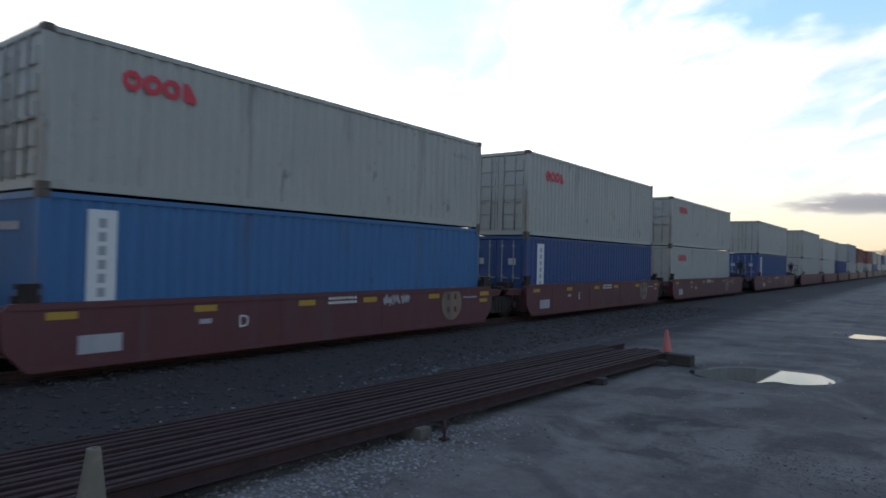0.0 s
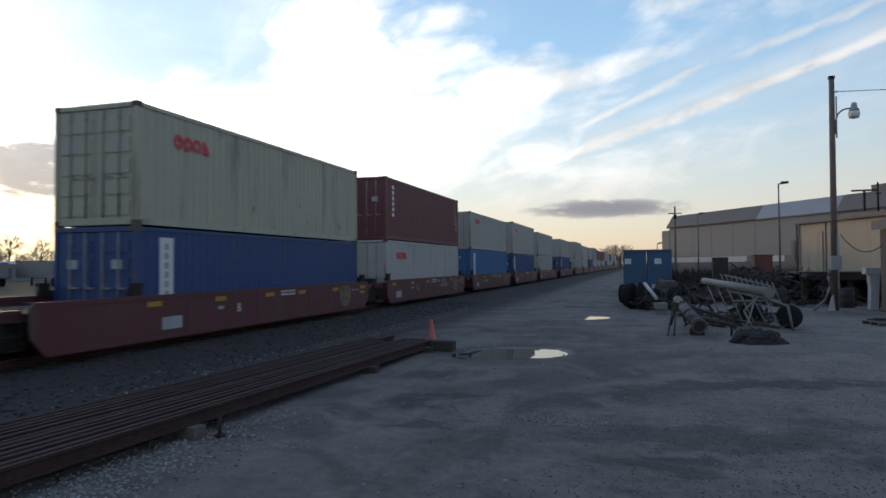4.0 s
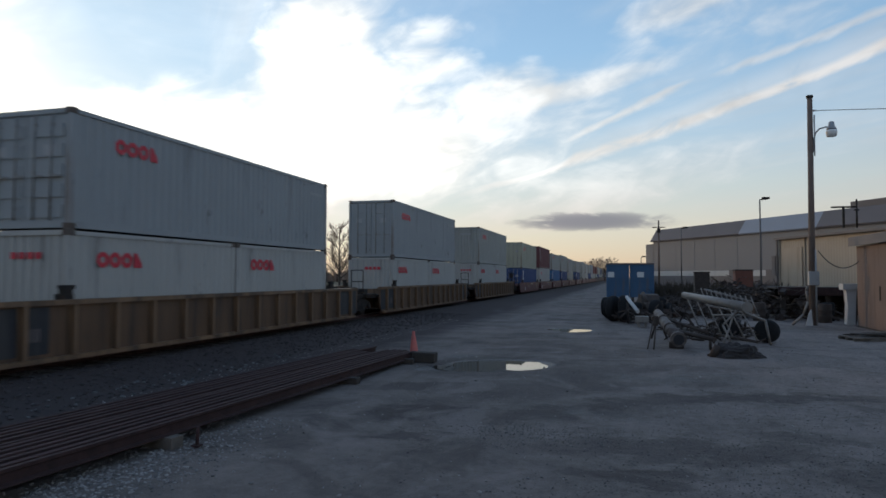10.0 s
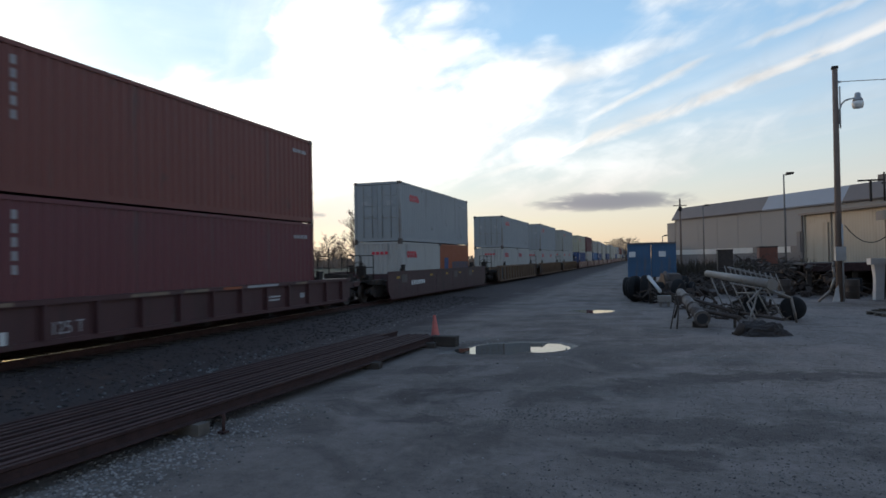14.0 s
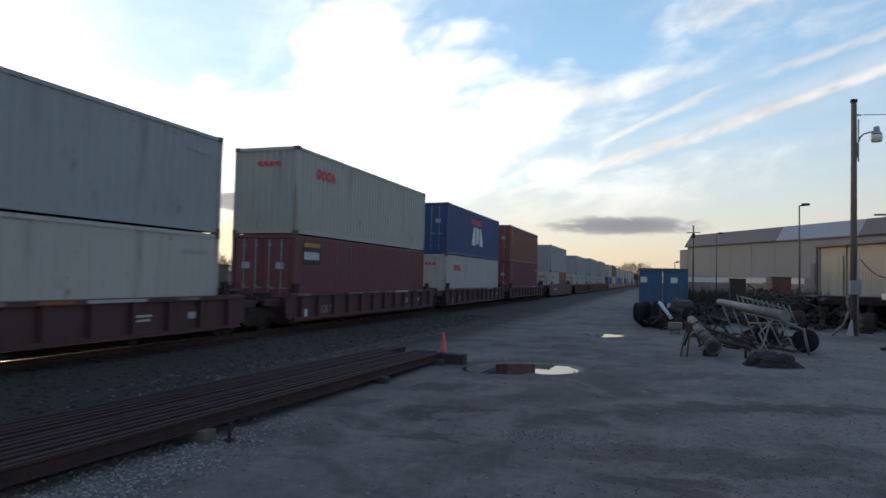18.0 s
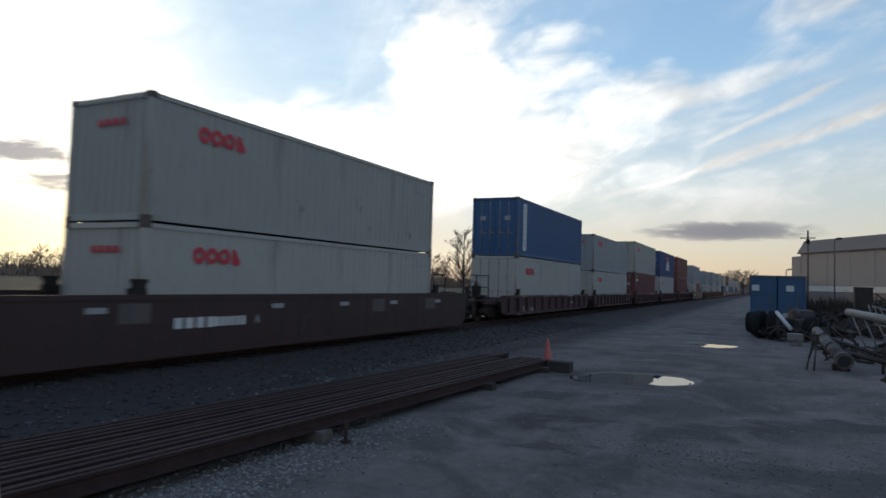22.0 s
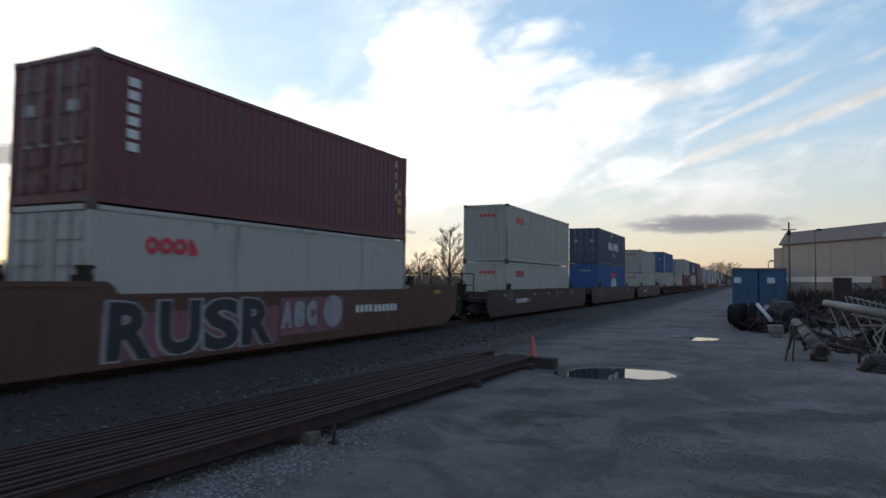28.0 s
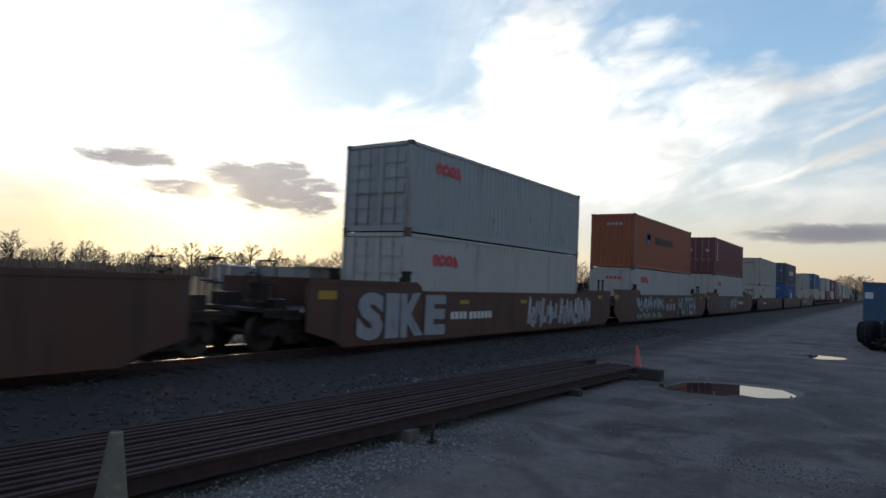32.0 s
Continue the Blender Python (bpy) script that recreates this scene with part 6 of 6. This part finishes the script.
def lump(name, m, size, seed, mat, label, category="scrap"):
    bm = bmesh.new()
    bmesh.ops.create_icosphere(bm, subdivisions=4, radius=1.0)
    for v in bm.verts:
        k = 1 + 0.30 * noise.noise(v.co * 1.8 + Vector((seed, 0, 0))) + 0.18 * noise.noise(v.co * 5 + Vector((0, seed, 0))) + 0.08 * noise.noise(v.co * 12)
        v.co = Vector((v.co.x * size[0] * k, v.co.y * size[1] * k, max(-0.02, v.co.z * size[2] * k)))
    ob = part(name, bm, mat)
    ob.matrix_basis = m
    return tagged(ob, label, category)


lump("earth_mound", pose(2.95, 18.4, -0.02, 0, 0, 8), (0.62, 0.4, 0.36), 2.0, material("dark_oily_earth", (0.032, 0.027, 0.026), 0.95, 0, 0.4, 5.0, 0.6, 25), "small dark heap of oily earth and roots", "earth heap")
bm = bmesh.new()
tube(bm, (-0.1, 0, 0), (0.05, 0, 0.3), 0.11, sides=14)
ob = part("bent_pipe_stub", bm, M_SCRAP)
ob.matrix_basis = pose(2.46, 18.3, -0.02)
tagged(ob, "short rusty pipe stub standing by the earth heap", "pipe")


def auger():
    c = thing("pipe_auger", "grey flanged pipe lying on a low stand", "machine", "", pose(0, 0, 0))
    a, b = Vector((1.22, 23.2, 0.84)), Vector((1.64, 19.9, 0.27))
    bm = bmesh.new()
    tube(bm, a, b, 0.135, 0.185, 18)
    for k in (0.3, 0.62):
        q = a.lerp(b, k)
        tube(bm, q, q + (b - a).normalized() * 0.07, 0.20, sides=18)
    part("pipe", bm, M_RUSTPIPE, c)
    bm = bmesh.new()
    d = (b - a).normalized()
    tube(bm, b - d * 0.06, b + d * 0.04, 0.225, sides=22)
    f = part("flange", bm, M_RUSTPIPE, c)
    # the flange is closed; a black disc paints the shade inside the pipe mouth
    bm = bmesh.new()
    tube(bm, b + d * 0.035, b + d * 0.05, 0.155, sides=18)
    part("bore", bm, M_BLACK, f, "black disc painted as the shade of an open end")
    boxes("stand", M_SCRAP, c, (1.40, 1.80, 20.05, 20.35, -0.01, 0.16))
    bent_tube("stand_leg", [(1.22, 22.9, 0.8), (1.0, 22.9, 0.0)], 0.035, M_SCRAP, c)
    bent_tube("stand_leg", [(1.22, 22.9, 0.8), (1.5, 22.9, 0.0)], 0.035, M_SCRAP, c)
    p = [(0.95, 19.6, 0.0), (1.02, 20.0, 0.55), (0.98, 20.3, 0.95)]
    bent_tube("hitch_arm", p, 0.024, M_SCRAP, c)
    bent_tube("hitch_arm", [(0.78, 19.6, 0.0), (0.98, 20.3, 0.85)], 0.02, M_SCRAP, c)
    boxes("gear_box", M_SCRAP, c, (0.92, 1.10, 20.2, 20.5, 0.62, 0.9))
    bent_tube("long_frame", [(1.35, 21.6, 0.45), (2.6, 19.8, 0.30)], 0.07, M_SCRAP, c)
    bent_tube("long_frame", [(1.25, 22.6, 0.75), (2.5, 20.8, 0.42)], 0.05, M_SCRAP, c)
    bent_tube("frame_leg", [(2.5, 19.95, 0.3), (2.5, 19.95, 0.0)], 0.04, M_SCRAP, c)


auger()
c = thing("white_pipe_stand", "short white pipe leaning on a pale block", "pipe", "", pose(0, 0, 0))
bm = bmesh.new()
tube(bm, (0.22, 30.2, 1.16), (0.66, 28.3, 0.62), 0.075, sides=14)
part("pipe", bm, M_WHITEPLASTIC, c)
boxes("block", M_PIPE, c, (0.55, 1.08, 27.9, 28.4, 0.20, 0.44), (0.62, 0.72, 28.0, 28.3, -0.01, 0.2), (0.92, 1.02, 28.0, 28.3, -0.01, 0.2))
bent_tube("prop", [(0.26, 30.0, 1.06), (0.28, 30.0, 0.0)], 0.05, M_SCRAP, c)
for k, (x, y, a, r) in enumerate(((-0.38, 31.4, 70, 0.60), (0.08, 30.9, 82, 0.62), (-0.85, 35.6, 80, 0.5), (-0.62, 33.4, 75, 0.5), (2.0, 37.5, 60, 0.5), (1.5, 31.4, 64, 0.52))):
    tyre("truck_tyre", pose(x, y, r - 0.02, 0, 0, a), r, 0.34, "worn black truck tyre standing on edge", "standing tyres")


def machine_wreck():
    """A dark stripped machine in front of the bins."""
    c = thing("stripped_loader", "dark stripped loader with bucket and wheels", "machine", "", pose(1.25, 33.5, -0.02, 0, 0, 12))
    bm = bmesh.new()
    prism(bm, [(-1.1, 0.4), (1.2, 0.4), (1.3, 0.75), (0.6, 0.9), (0.2, 1.25), (-0.3, 1.2), (-0.6, 0.85), (-1.1, 0.8)], "x", -0.42, 0.42)
    part("body", bm, M_SCRAP, c)
    for y in (-0.75, 0.8):
        for s in (-1, 1):
            bm = bmesh.new()
            lathe(bm, [(0.2, -0.15), (0.42, -0.15), (0.45, 0), (0.42, 0.15), (0.2, 0.15)], 20, "x", (s * 0.7, y, 0.43))
            part("wheel", bm, M_TYRE, c)
    bent_tube("boom", [(-0.4, -0.6, 1.3), (-0.45, -1.6, 0.9), (-0.4, -1.9, 0.3)], 0.09, M_SCRAP, c)
    bm = bmesh.new()
    prism(bm, [(-2.3, 0.03), (-1.6, 0.03), (-1.75, 0.6), (-1.9, 0.2)], "x", -0.8, 0.6)
    part("bucket", bm, M_SCRAP, c)


machine_wreck()


def blue_bins():
    for k, (x, w) in enumerate(((-1.05, 1.45), (0.44, 1.5))):
        b = thing("blue_bin", "tall scuffed blue steel bin on a wheeled frame", "bin", "blue bins", pose(x, 44.0, -0.02))
        bm = bmesh.new()
        box(bm, 0, w, 0, 4.2, 0.75, 2.9)
        bmesh.ops.bevel(bm, geom=bm.edges[:], offset=0.03, segments=1, affect="EDGES")
        part("body", bm, M_BIN, b)
        for x1 in (0.04, w / 2 - 0.04, w - 0.12):
            boxes("stiffener", M_BIN, b, (x1, x1 + 0.08, -0.07, 0.0, 0.78, 2.85))
        boxes("rim", M_DARKROOF, b, (-0.04, w + 0.02, -0.09, 4.25, 2.88, 2.98))
        boxes("label_plate", M_WHITE, b, (w * 0.3 if k else 0.1, w * 0.3 + 0.42 if k else 0.5, -0.08, -0.072, 2.05, 2.4), label="white label plate")
        for z in (1.25, 1.85):
            boxes("band", M_BIN, b, (0.0, w, -0.055, 0.0, z, z + 0.08))
        boxes("skid", M_SCRAP, b, (0.1, 0.25, 0.0, 4.2, 0.0, 0.76), (w - 0.25, w - 0.1, 0.0, 4.2, 0.0, 0.76))


blue_bins()


def scrap_yard():
    r = random.Random(21)
    bm = bmesh.new()
    for k in range(1500):
        u = r.random() * 1.22 - 0.22
        x = 3.2 + 6.5 * u + r.uniform(-0.6, 0.6)
        y = r.uniform(34.5, 48)
        hmax = 0.5 + 1.5 * math.exp(-((u - 0.62) / 0.28) ** 2) + 0.5 * (y > 42)
        z = r.uniform(0, hmax * 0.85)
        if r.random() < 0.62:
            d = Vector((r.uniform(-1, 1), r.uniform(-1, 1), r.uniform(-0.5, 0.6))).normalized() * r.uniform(0.2, 0.9)
            a = Vector((x, y, max(0.05, z)))
            b = a + d
            b.z = max(0.04, b.z)
            tube(bm, a, b, r.uniform(0.01, 0.04), sides=5)
        else:
            q = [r.uniform(0.03, 0.22) for _ in range(3)]
            before = len(bm.verts)
            box(bm, -q[0], q[0], -q[1], q[1], -q[2] * 0.6, q[2] * 0.6)
            bm.verts.ensure_lookup_table()
            m = pose(x, y, max(0.15, z * 0.85), r.uniform(-40, 40), r.uniform(-40, 40), r.uniform(0, 180))
            bmesh.ops.transform(bm, matrix=m, verts=bm.verts[before:])
    tagged(part("scrap_heap", bm, M_SCRAP), "dark heap of rusty scrap steel behind the machines", "scrap", kind="stuff")
    for x, y, w, h, z, mat, lab in ((5.0, 46, 0.9, 0.9, 1.5, M_SCRAP, "dark steel crate on the scrap heap"), (7.6, 46.5, 1.05, 1.0, 1.55, material("rust_red_crate", (0.16, 0.06, 0.04), 0.8, 0, 0.4), "rust-red crate on the scrap heap")):
        c = thing("steel_crate", lab, "crate", "crates on scrap", pose(x, y, 0))
        boxes("body", mat, c, (-w / 2, w / 2, -w / 2, w / 2, z - 0.1, z + h))
        boxes("rim", M_SCRAP, c, (-w / 2 - 0.03, w / 2 + 0.03, -w / 2 - 0.03, w / 2 + 0.03, z + h - 0.06, z + h + 0.02))
        boxes("stand", M_SCRAP, c, (-w / 2, w / 2, -w / 2, w / 2, 0, z - 0.1))
    # barrels, pallets and a pale post near the pole
    for x, y, m2 in ((9.0, 33.6, M_SCRAP), (9.55, 35.2, M_RUBBER), (5.6, 37.0, M_SCRAP), (6.3, 34.0, M_SCRAP)):
        d = thing("steel_drum", "dark rusty steel drum standing in the scrap", "drum", "drums in the scrap", pose(x, y, -0.02))
        bm = bmesh.new()
        lathe(bm, [(0.27, 0), (0.285, 0.02), (0.28, 0.28), (0.29, 0.3), (0.28, 0.32), (0.28, 0.56), (0.29, 0.58), (0.28, 0.6), (0.285, 0.86), (0.27, 0.88), (0.26, 0.87)], 18)
        part("body", bm, m2, d)
    p = thing("white_pedestal", "dirty white moulded pedestal with a wide top", "pedestal", "", pose(9.75, 32.6, -0.02))
    bm = bmesh.new()
    prism(bm, [(-0.20, 0), (0.12, 0), (0.16, 0.9), (0.20, 1.55), (-0.22, 1.55), (-0.16, 0.9)], "y", -0.2, 0.2)
    part("column", bm, M_WHITEPLASTIC, p)
    boxes("top", M_WHITEPLASTIC, p, (-0.36, 0.34, -0.3, 0.3, 1.55, 1.82))
    bent_tube("side_panel", [(0.15, -0.1, 0.05), (0.3, -0.1, 1.5)], 0.04, M_SCRAP, p)
    f = thing("bent_sheet", "bent white sheet-metal strip leaning by the pole", "sheet metal", "", pose(7.45, 31.2, -0.02))
    bent_tube("strip", [(-0.35, 0, 0.02), (0.1, 0, 0.5), (0.28, 0, 1.05), (0.22, 0, 1.5), (0.26, 0, 1.72)], 0.05, M_PIPE, f)
    bm = bmesh.new()
    prism(bm, [(0.18, 0.02), (0.46, 0.02), (0.40, 0.72), (0.30, 0.55)], "y", -0.02, 0.02)
    part("shard", bm, M_WHITEPLASTIC, f)
    # flat pallet wreck on the ground by the shed
    q = thing("broken_pallet", "broken dark pallet and loose boards flat on the gravel", "pallet", "", pose(8.15, 24.7, -0.01, 0, 0, 12))
    for i in range(7):
        boxes("slat", M_WOOD, q, (-0.9 + i * 0.28, -0.68 + i * 0.28, -0.5 + r.uniform(-0.1, 0.1), 0.55 + r.uniform(-0.1, 0.1), 0.09, 0.12))
    for y in (-0.45, 0.0, 0.45):
        boxes("runner", M_WOOD, q, (-0.95, 1.1, y - 0.04, y + 0.04, 0.0, 0.09))
    for k in range(9):
        bm = bmesh.new()
        box(bm, -r.uniform(0.5, 1.0), r.uniform(0.5, 1.0), -0.07, 0.07, 0.0, 0.035)
        part("loose_board", bm, M_TIE if k % 2 else M_WOOD, q).matrix_basis = pose(r.uniform(-0.4, 0.7), r.uniform(-0.5, 0.5), 0.125 + 0.036 * (k // 2), 0, r.uniform(-2, 2), r.uniform(-25, 25))


def dry_weeds():
    """Dead weeds and brambles behind the scrap, as thin leaning stems."""
    r = random.Random(63)
    bm = bmesh.new()
    for k in range(4200):
        x, y = r.uniform(1.7, 11.5), r.uniform(48.0, 60.0)
        p = Vector((x, y, -0.03))
        q = p + Vector((r.uniform(-0.4, 0.4), r.uniform(-0.4, 0.4), r.uniform(0.5, 1.3) + 0.8 * r.random() ** 2))
        n = Vector((r.uniform(0.02, 0.05), r.uniform(-0.03, 0.03), 0))
        mid = p.lerp(q, 0.6) + Vector((r.uniform(-0.15, 0.15), r.uniform(-0.15, 0.15), 0.05))
        vs = [bm.verts.new(v) for v in (p - n, p + n, mid + n, mid - n, q)]
        bm.faces.new(vs[:4])
        bm.faces.new((vs[3], vs[2], vs[4]))
    tagged(part("dry_weeds", bm, M_WEED), "dark dead weeds behind the scrap heap", "weeds", kind="stuff")



M_WEED = material("dead_weed_stems", (0.058, 0.046, 0.033), 0.95, 0, 0.4, 2.0)
scrap_yard()
dry_weeds()

# ---- beyond the track: pale sheds, fence and winter trees ----
M_BARK = material("grey_winter_bark", (0.075, 0.058, 0.045), 0.95, 0, 0.3, 3.0)
M_TWIG = material("brown_winter_twigs", (0.25, 0.175, 0.13), 0.95, 0, 0.3, 3.0)


def tree_meshes(seed, h):
    """A leafless tree: a leader with rising limbs, each split into branches and twigs."""
    r = random.Random(seed)
    bt, bc = bmesh.new(), bmesh.new()
    tip = Vector((r.uniform(-0.05, 0.05) * h, r.uniform(-0.05, 0.05) * h, h * 0.86))
    foot = Vector((0, 0, -0.05))
    tube(bt, foot, tip, h * 0.019, 0.03, 6, False)

    def side(d, k):
        return (d + Vector((r.uniform(-1, 1), r.uniform(-1, 1), r.uniform(-0.25, 0.75))) * k).normalized()
    for i in range(24):
        t = 0.14 + 0.84 * i / 24
        p = foot.lerp(tip, t)
        a = i * 2.4 + r.uniform(-0.5, 0.5)
        d = Vector((math.cos(a), math.sin(a), r.uniform(0.7, 1.3))).normalized()
        reach = h * (0.50 - 0.34 * t) * r.uniform(0.75, 1.1)
        q = p + d * reach
        tube(bt, p, q, h * 0.009 * (1.15 - t), 0.028, 4, False)
        for j in range(7):
            p1 = p.lerp(q, r.uniform(0.25, 1.0))
            d1 = side(d, 0.75)
            q1 = p1 + d1 * reach * r.uniform(0.3, 0.5)
            tube(bc, p1, q1, 0.03, 0.022, 3, False)
            for k in range(4):
                p2 = p1.lerp(q1, r.uniform(0.3, 1.0))
                tube(bc, p2, p2 + side(d1, 0.8) * reach * r.uniform(0.14, 0.28), 0.022, 0.014, 3, False)
    return mesh_of("trunk", bt, M_BARK, False), mesh_of("crown", bc, M_TWIG, False)


TREES = [tree_meshes(s, h) for s, h in ((1, 9.0), (2, 9.0), (3, 9.0), (4, 9.0))]


def bare_tree(x, y, k, size, label="bare winter tree with a wide twiggy crown", wide=1.2):
    t = thing("tree", label, "tree", "bare trees beyond the track", pose(x, y, -0.05, 0, 0, (k * 77) % 360))
    t.scale = (size * wide, size * wide, size)
    piece("trunk", TREES[k % 4][0], t)
    piece("crown", TREES[k % 4][1], t)


def at_angle(az_deg, dist):
    return -math.sin(radians(az_deg)) * dist, math.cos(radians(az_deg)) * dist


r = random.Random(8)
for k in range(120):
    a = 20 + k * 0.475 + r.uniform(-0.4, 0.4)
    x, y = at_angle(a, r.uniform(215, 290))
    bare_tree(x, y, k, r.uniform(0.7, 1.15) * (1.25 if k % 5 == 0 else 0.9))
for a, d, s in ((24.7, 120, 1.4), (26.3, 150, 0.8), (23.6, 135, 0.7), (2.2, 330, 1.35), (1.2, 335, 1.3), (3.0, 345, 1.2), (1.7, 325, 1.25), (0.6, 340, 0.9)):
    x, y = at_angle(a, d)
    bare_tree(x, y, int(d) % 7, s, "bare winter tree beyond the train", 0.95 if d < 200 else 1.5)


def hedge():
    """Far scrub under the trees, as many small twigs and clumps."""
    r = random.Random(31)
    bm = bmesh.new()
    for k in range(2600):
        a = r.uniform(12, 80)
        x, y = at_angle(a, r.uniform(205, 300))
        h = r.uniform(0.8, 3.6)
        for j in range(3):
            p = Vector((x + r.uniform(-1.5, 1.5), y + r.uniform(-1.5, 1.5), -0.1))
            q = p + Vector((r.uniform(-1.2, 1.2), r.uniform(-1.2, 1.2), h))
            n = Vector((r.uniform(-0.5, 0.5), r.uniform(-0.5, 0.5), 0.1))
            bm.faces.new([bm.verts.new(v) for v in (p - n, p + n, q + n * 0.8, q - n * 0.5)])
    tagged(part("scrub", bm, M_TWIG), "brown leafless scrub along the far field", "scrub", kind="stuff")


hedge()
M_PALESHED = material("pale_low_shed_sheet", (0.22, 0.225, 0.22), 0.7, 0, 0.15, 0.1, dirt=(0.16, 0.15, 0.12), streaks=True)
for x, y0, y1, h in ((-95, 74, 104, 3.1), (-88, 108, 150, 2.7)):
    s = thing("low_shed", "long pale low shed beyond the track", "building", "low sheds beyond the track", pose(x, y0, -0.02))
    L = y1 - y0
    boxes("wall", M_PALESHED, s, (-6, 0, 0, L, 0, h - 0.5))
    bm = bmesh.new()
    prism(bm, [(-6.3, h - 0.5), (0.3, h - 0.5), (0.3, h - 0.4), (-3, h + 0.1), (-6.3, h - 0.4)], "y", -0.3, L + 0.3)
    part("roof", bm, M_LIGHTROOF, s)
    k = int(L / 6)
    for i in range(k):
        boxes("opening", M_DARKROOF, s, (0.0, 0.03, 2 + i * 6, 4.2 + i * 6, 0.3, h - 1.0))
# a low earth bank and parked trailers in the field past the track
bm = bmesh.new()
prism(bm, [(-33.5, -0.06), (-29.0, -0.06), (-30.2, 0.38), (-31.6, 0.50), (-32.6, 0.34)], "y", -10, 160)
bmesh.ops.bisect_plane(bm, geom=bm.verts[:] + bm.edges[:] + bm.faces[:], plane_co=(0, 40, 0), plane_no=(0, 1, 0))
tagged(part("earth_bank", bm, material("dull_brown_grass_bank", (0.060, 0.050, 0.034), 0.95, 0, 0.5, 0.8, 0.6, 6)), "low brown grassy bank beyond the track", "bank", kind="structure")
M_TRAILER = material("dull_pale_trailer_sheet", (0.20, 0.20, 0.20), 0.6, 0, 0.12, 0.4, dirt=(0.2, 0.18, 0.16), streaks=True)


def box_trailer(az_deg, dist, L, h, turn):
    x, y = at_angle(az_deg, dist)
    t = thing("box_trailer", "pale parked box trailer in the far yard", "trailer", "parked trailers", pose(x, y, -0.03, 0, 0, turn))
    boxes("body", M_TRAILER, t, (-1.25, 1.25, 0, L, 0.95, h))
    boxes("rim", M_DARKROOF, t, (-1.28, 1.28, -0.04, L + 0.04, h, h + 0.08))
    boxes("door_frame", M_DARKROOF, t, (-1.25, 1.25, -0.03, -0.005, 0.9, 1.05))
    for y1 in (0.9, 2.1):
        for s in (-1, 1):
            bm = bmesh.new()
            lathe(bm, [(0.2, -0.14), (0.48, -0.14), (0.5, 0), (0.48, 0.14), (0.2, 0.14)], 16, "x", (s * 0.95, y1, 0.5))
            part("wheel", bm, M_TYRE, t)
    for s in (-1, 1):
        boxes("landing_leg", M_STEEL, t, (s * 0.8 - 0.06, s * 0.8 + 0.06, L - 2.5, L - 2.3, 0, 0.95))


for a, d, L, h, turn in ((34.2, 90, 8, 2.9, 50), (30.5, 120, 12, 3.1, 75), (46.5, 84, 9, 2.8, 80), (51.5, 88, 12, 2.6, 66)):
    box_trailer(a, d, L, h, turn)


def brick_office():
    """A long low building with a flat roof and a row of windows."""
    m, L = facade_frame(at_angle(46.0, 97), at_angle(36.6, 101))
    w = thing("low_office", "long low tan-brown building with small windows", "building", "", m)
    boxes("wall", M_SHEDWALL, w, (0, L, 0, 6, 0, 2.95))
    boxes("roof", M_DARKROOF, w, (-0.3, L + 0.3, -0.4, 6.3, 2.95, 3.2))
    for i in range(int(L / 2.6)):
        p = boxes("window", M_DARKROOF, w, (0.8 + i * 2.6, 2.1 + i * 2.6, -0.03, 0.0, 1.2, 2.2))
        boxes("sill", M_PALESHED, p, (0.75 + i * 2.6, 2.15 + i * 2.6, -0.08, -0.03, 1.1, 1.2))


M_SHEDWALL = material("tan_brown_low_wall", (0.17, 0.135, 0.11), 0.85, 0, 0.2, 0.3, dirt=(0.11, 0.085, 0.07), streaks=True)
brick_office()


def near_tangle():
    """Loose bars and plates between the machines."""
    r = random.Random(77)
    bm = bmesh.new()
    for k in range(330):
        u = r.random()
        x, y = (r.uniform(-0.3, 2.3), r.uniform(29.5, 34.5)) if u < 0.5 else (r.uniform(1.6, 4.6), r.uniform(22.5, 27.5))
        z = r.uniform(0.02, 0.95 if u < 0.5 else 0.55) * r.random() ** 0.5
        d = Vector((r.uniform(-1, 1), r.uniform(-1, 1), r.uniform(-0.8, 0.5))).normalized() * r.uniform(0.15, 0.8)
        a = Vector((x, y, max(0.03, z)))
        b = a + d
        b.z = max(0.02, b.z)
        tube(bm, a, b, r.uniform(0.012, 0.05), sides=5)
    tagged(part("scrap_bars", bm, M_SCRAP), "loose rusty bars and rods among the machines", "scrap", kind="stuff")


near_tangle()
# ---- what moves ----
# seconds and metres that the train has gone along the track
GONE = [
    (0, 0.00), (1, 9.55), (2, 19.14), (3, 28.80),
    (4, 38.54), (5, 48.37), (6, 58.30), (7, 68.35),
    (8, 78.47), (9, 88.64), (10, 98.84), (11, 109.06),
    (12, 119.32), (13, 129.65), (14, 140.08), (15, 150.59),
    (16, 161.15), (17, 171.73), (18, 182.35), (19, 193.03),
    (20, 203.82), (21, 214.73), (22, 225.68), (23, 236.62),
    (24, 247.54), (25, 258.45), (26, 269.42), (27, 280.54),
    (28, 291.90), (29, 303.55), (30, 315.15), (31, 326.67),
    (32, 338.14),
]


def gone(t):
    for (a, s), (b, r) in zip(GONE, GONE[1:]):
        if t <= b:
            return s + (r - s) * (t - a) / (b - a)
    return GONE[-1][1]


def motions():
    for ob, m in MOVERS:
        walk(ob, [(t, Matrix.Translation((0, s, 0)) @ m) for t, s in GONE])
    for w, k in wheelsets:
        if w.parent.parent in NEAR_CARS:
            walk(w, [(i / 30, pose(0, k, WHEEL_R, -math.degrees(gone(i / 30) / WHEEL_R) % 360)) for i in range(961)])


NEAR_CARS = {cars[u] for u in range(-1, 19)}
motions()
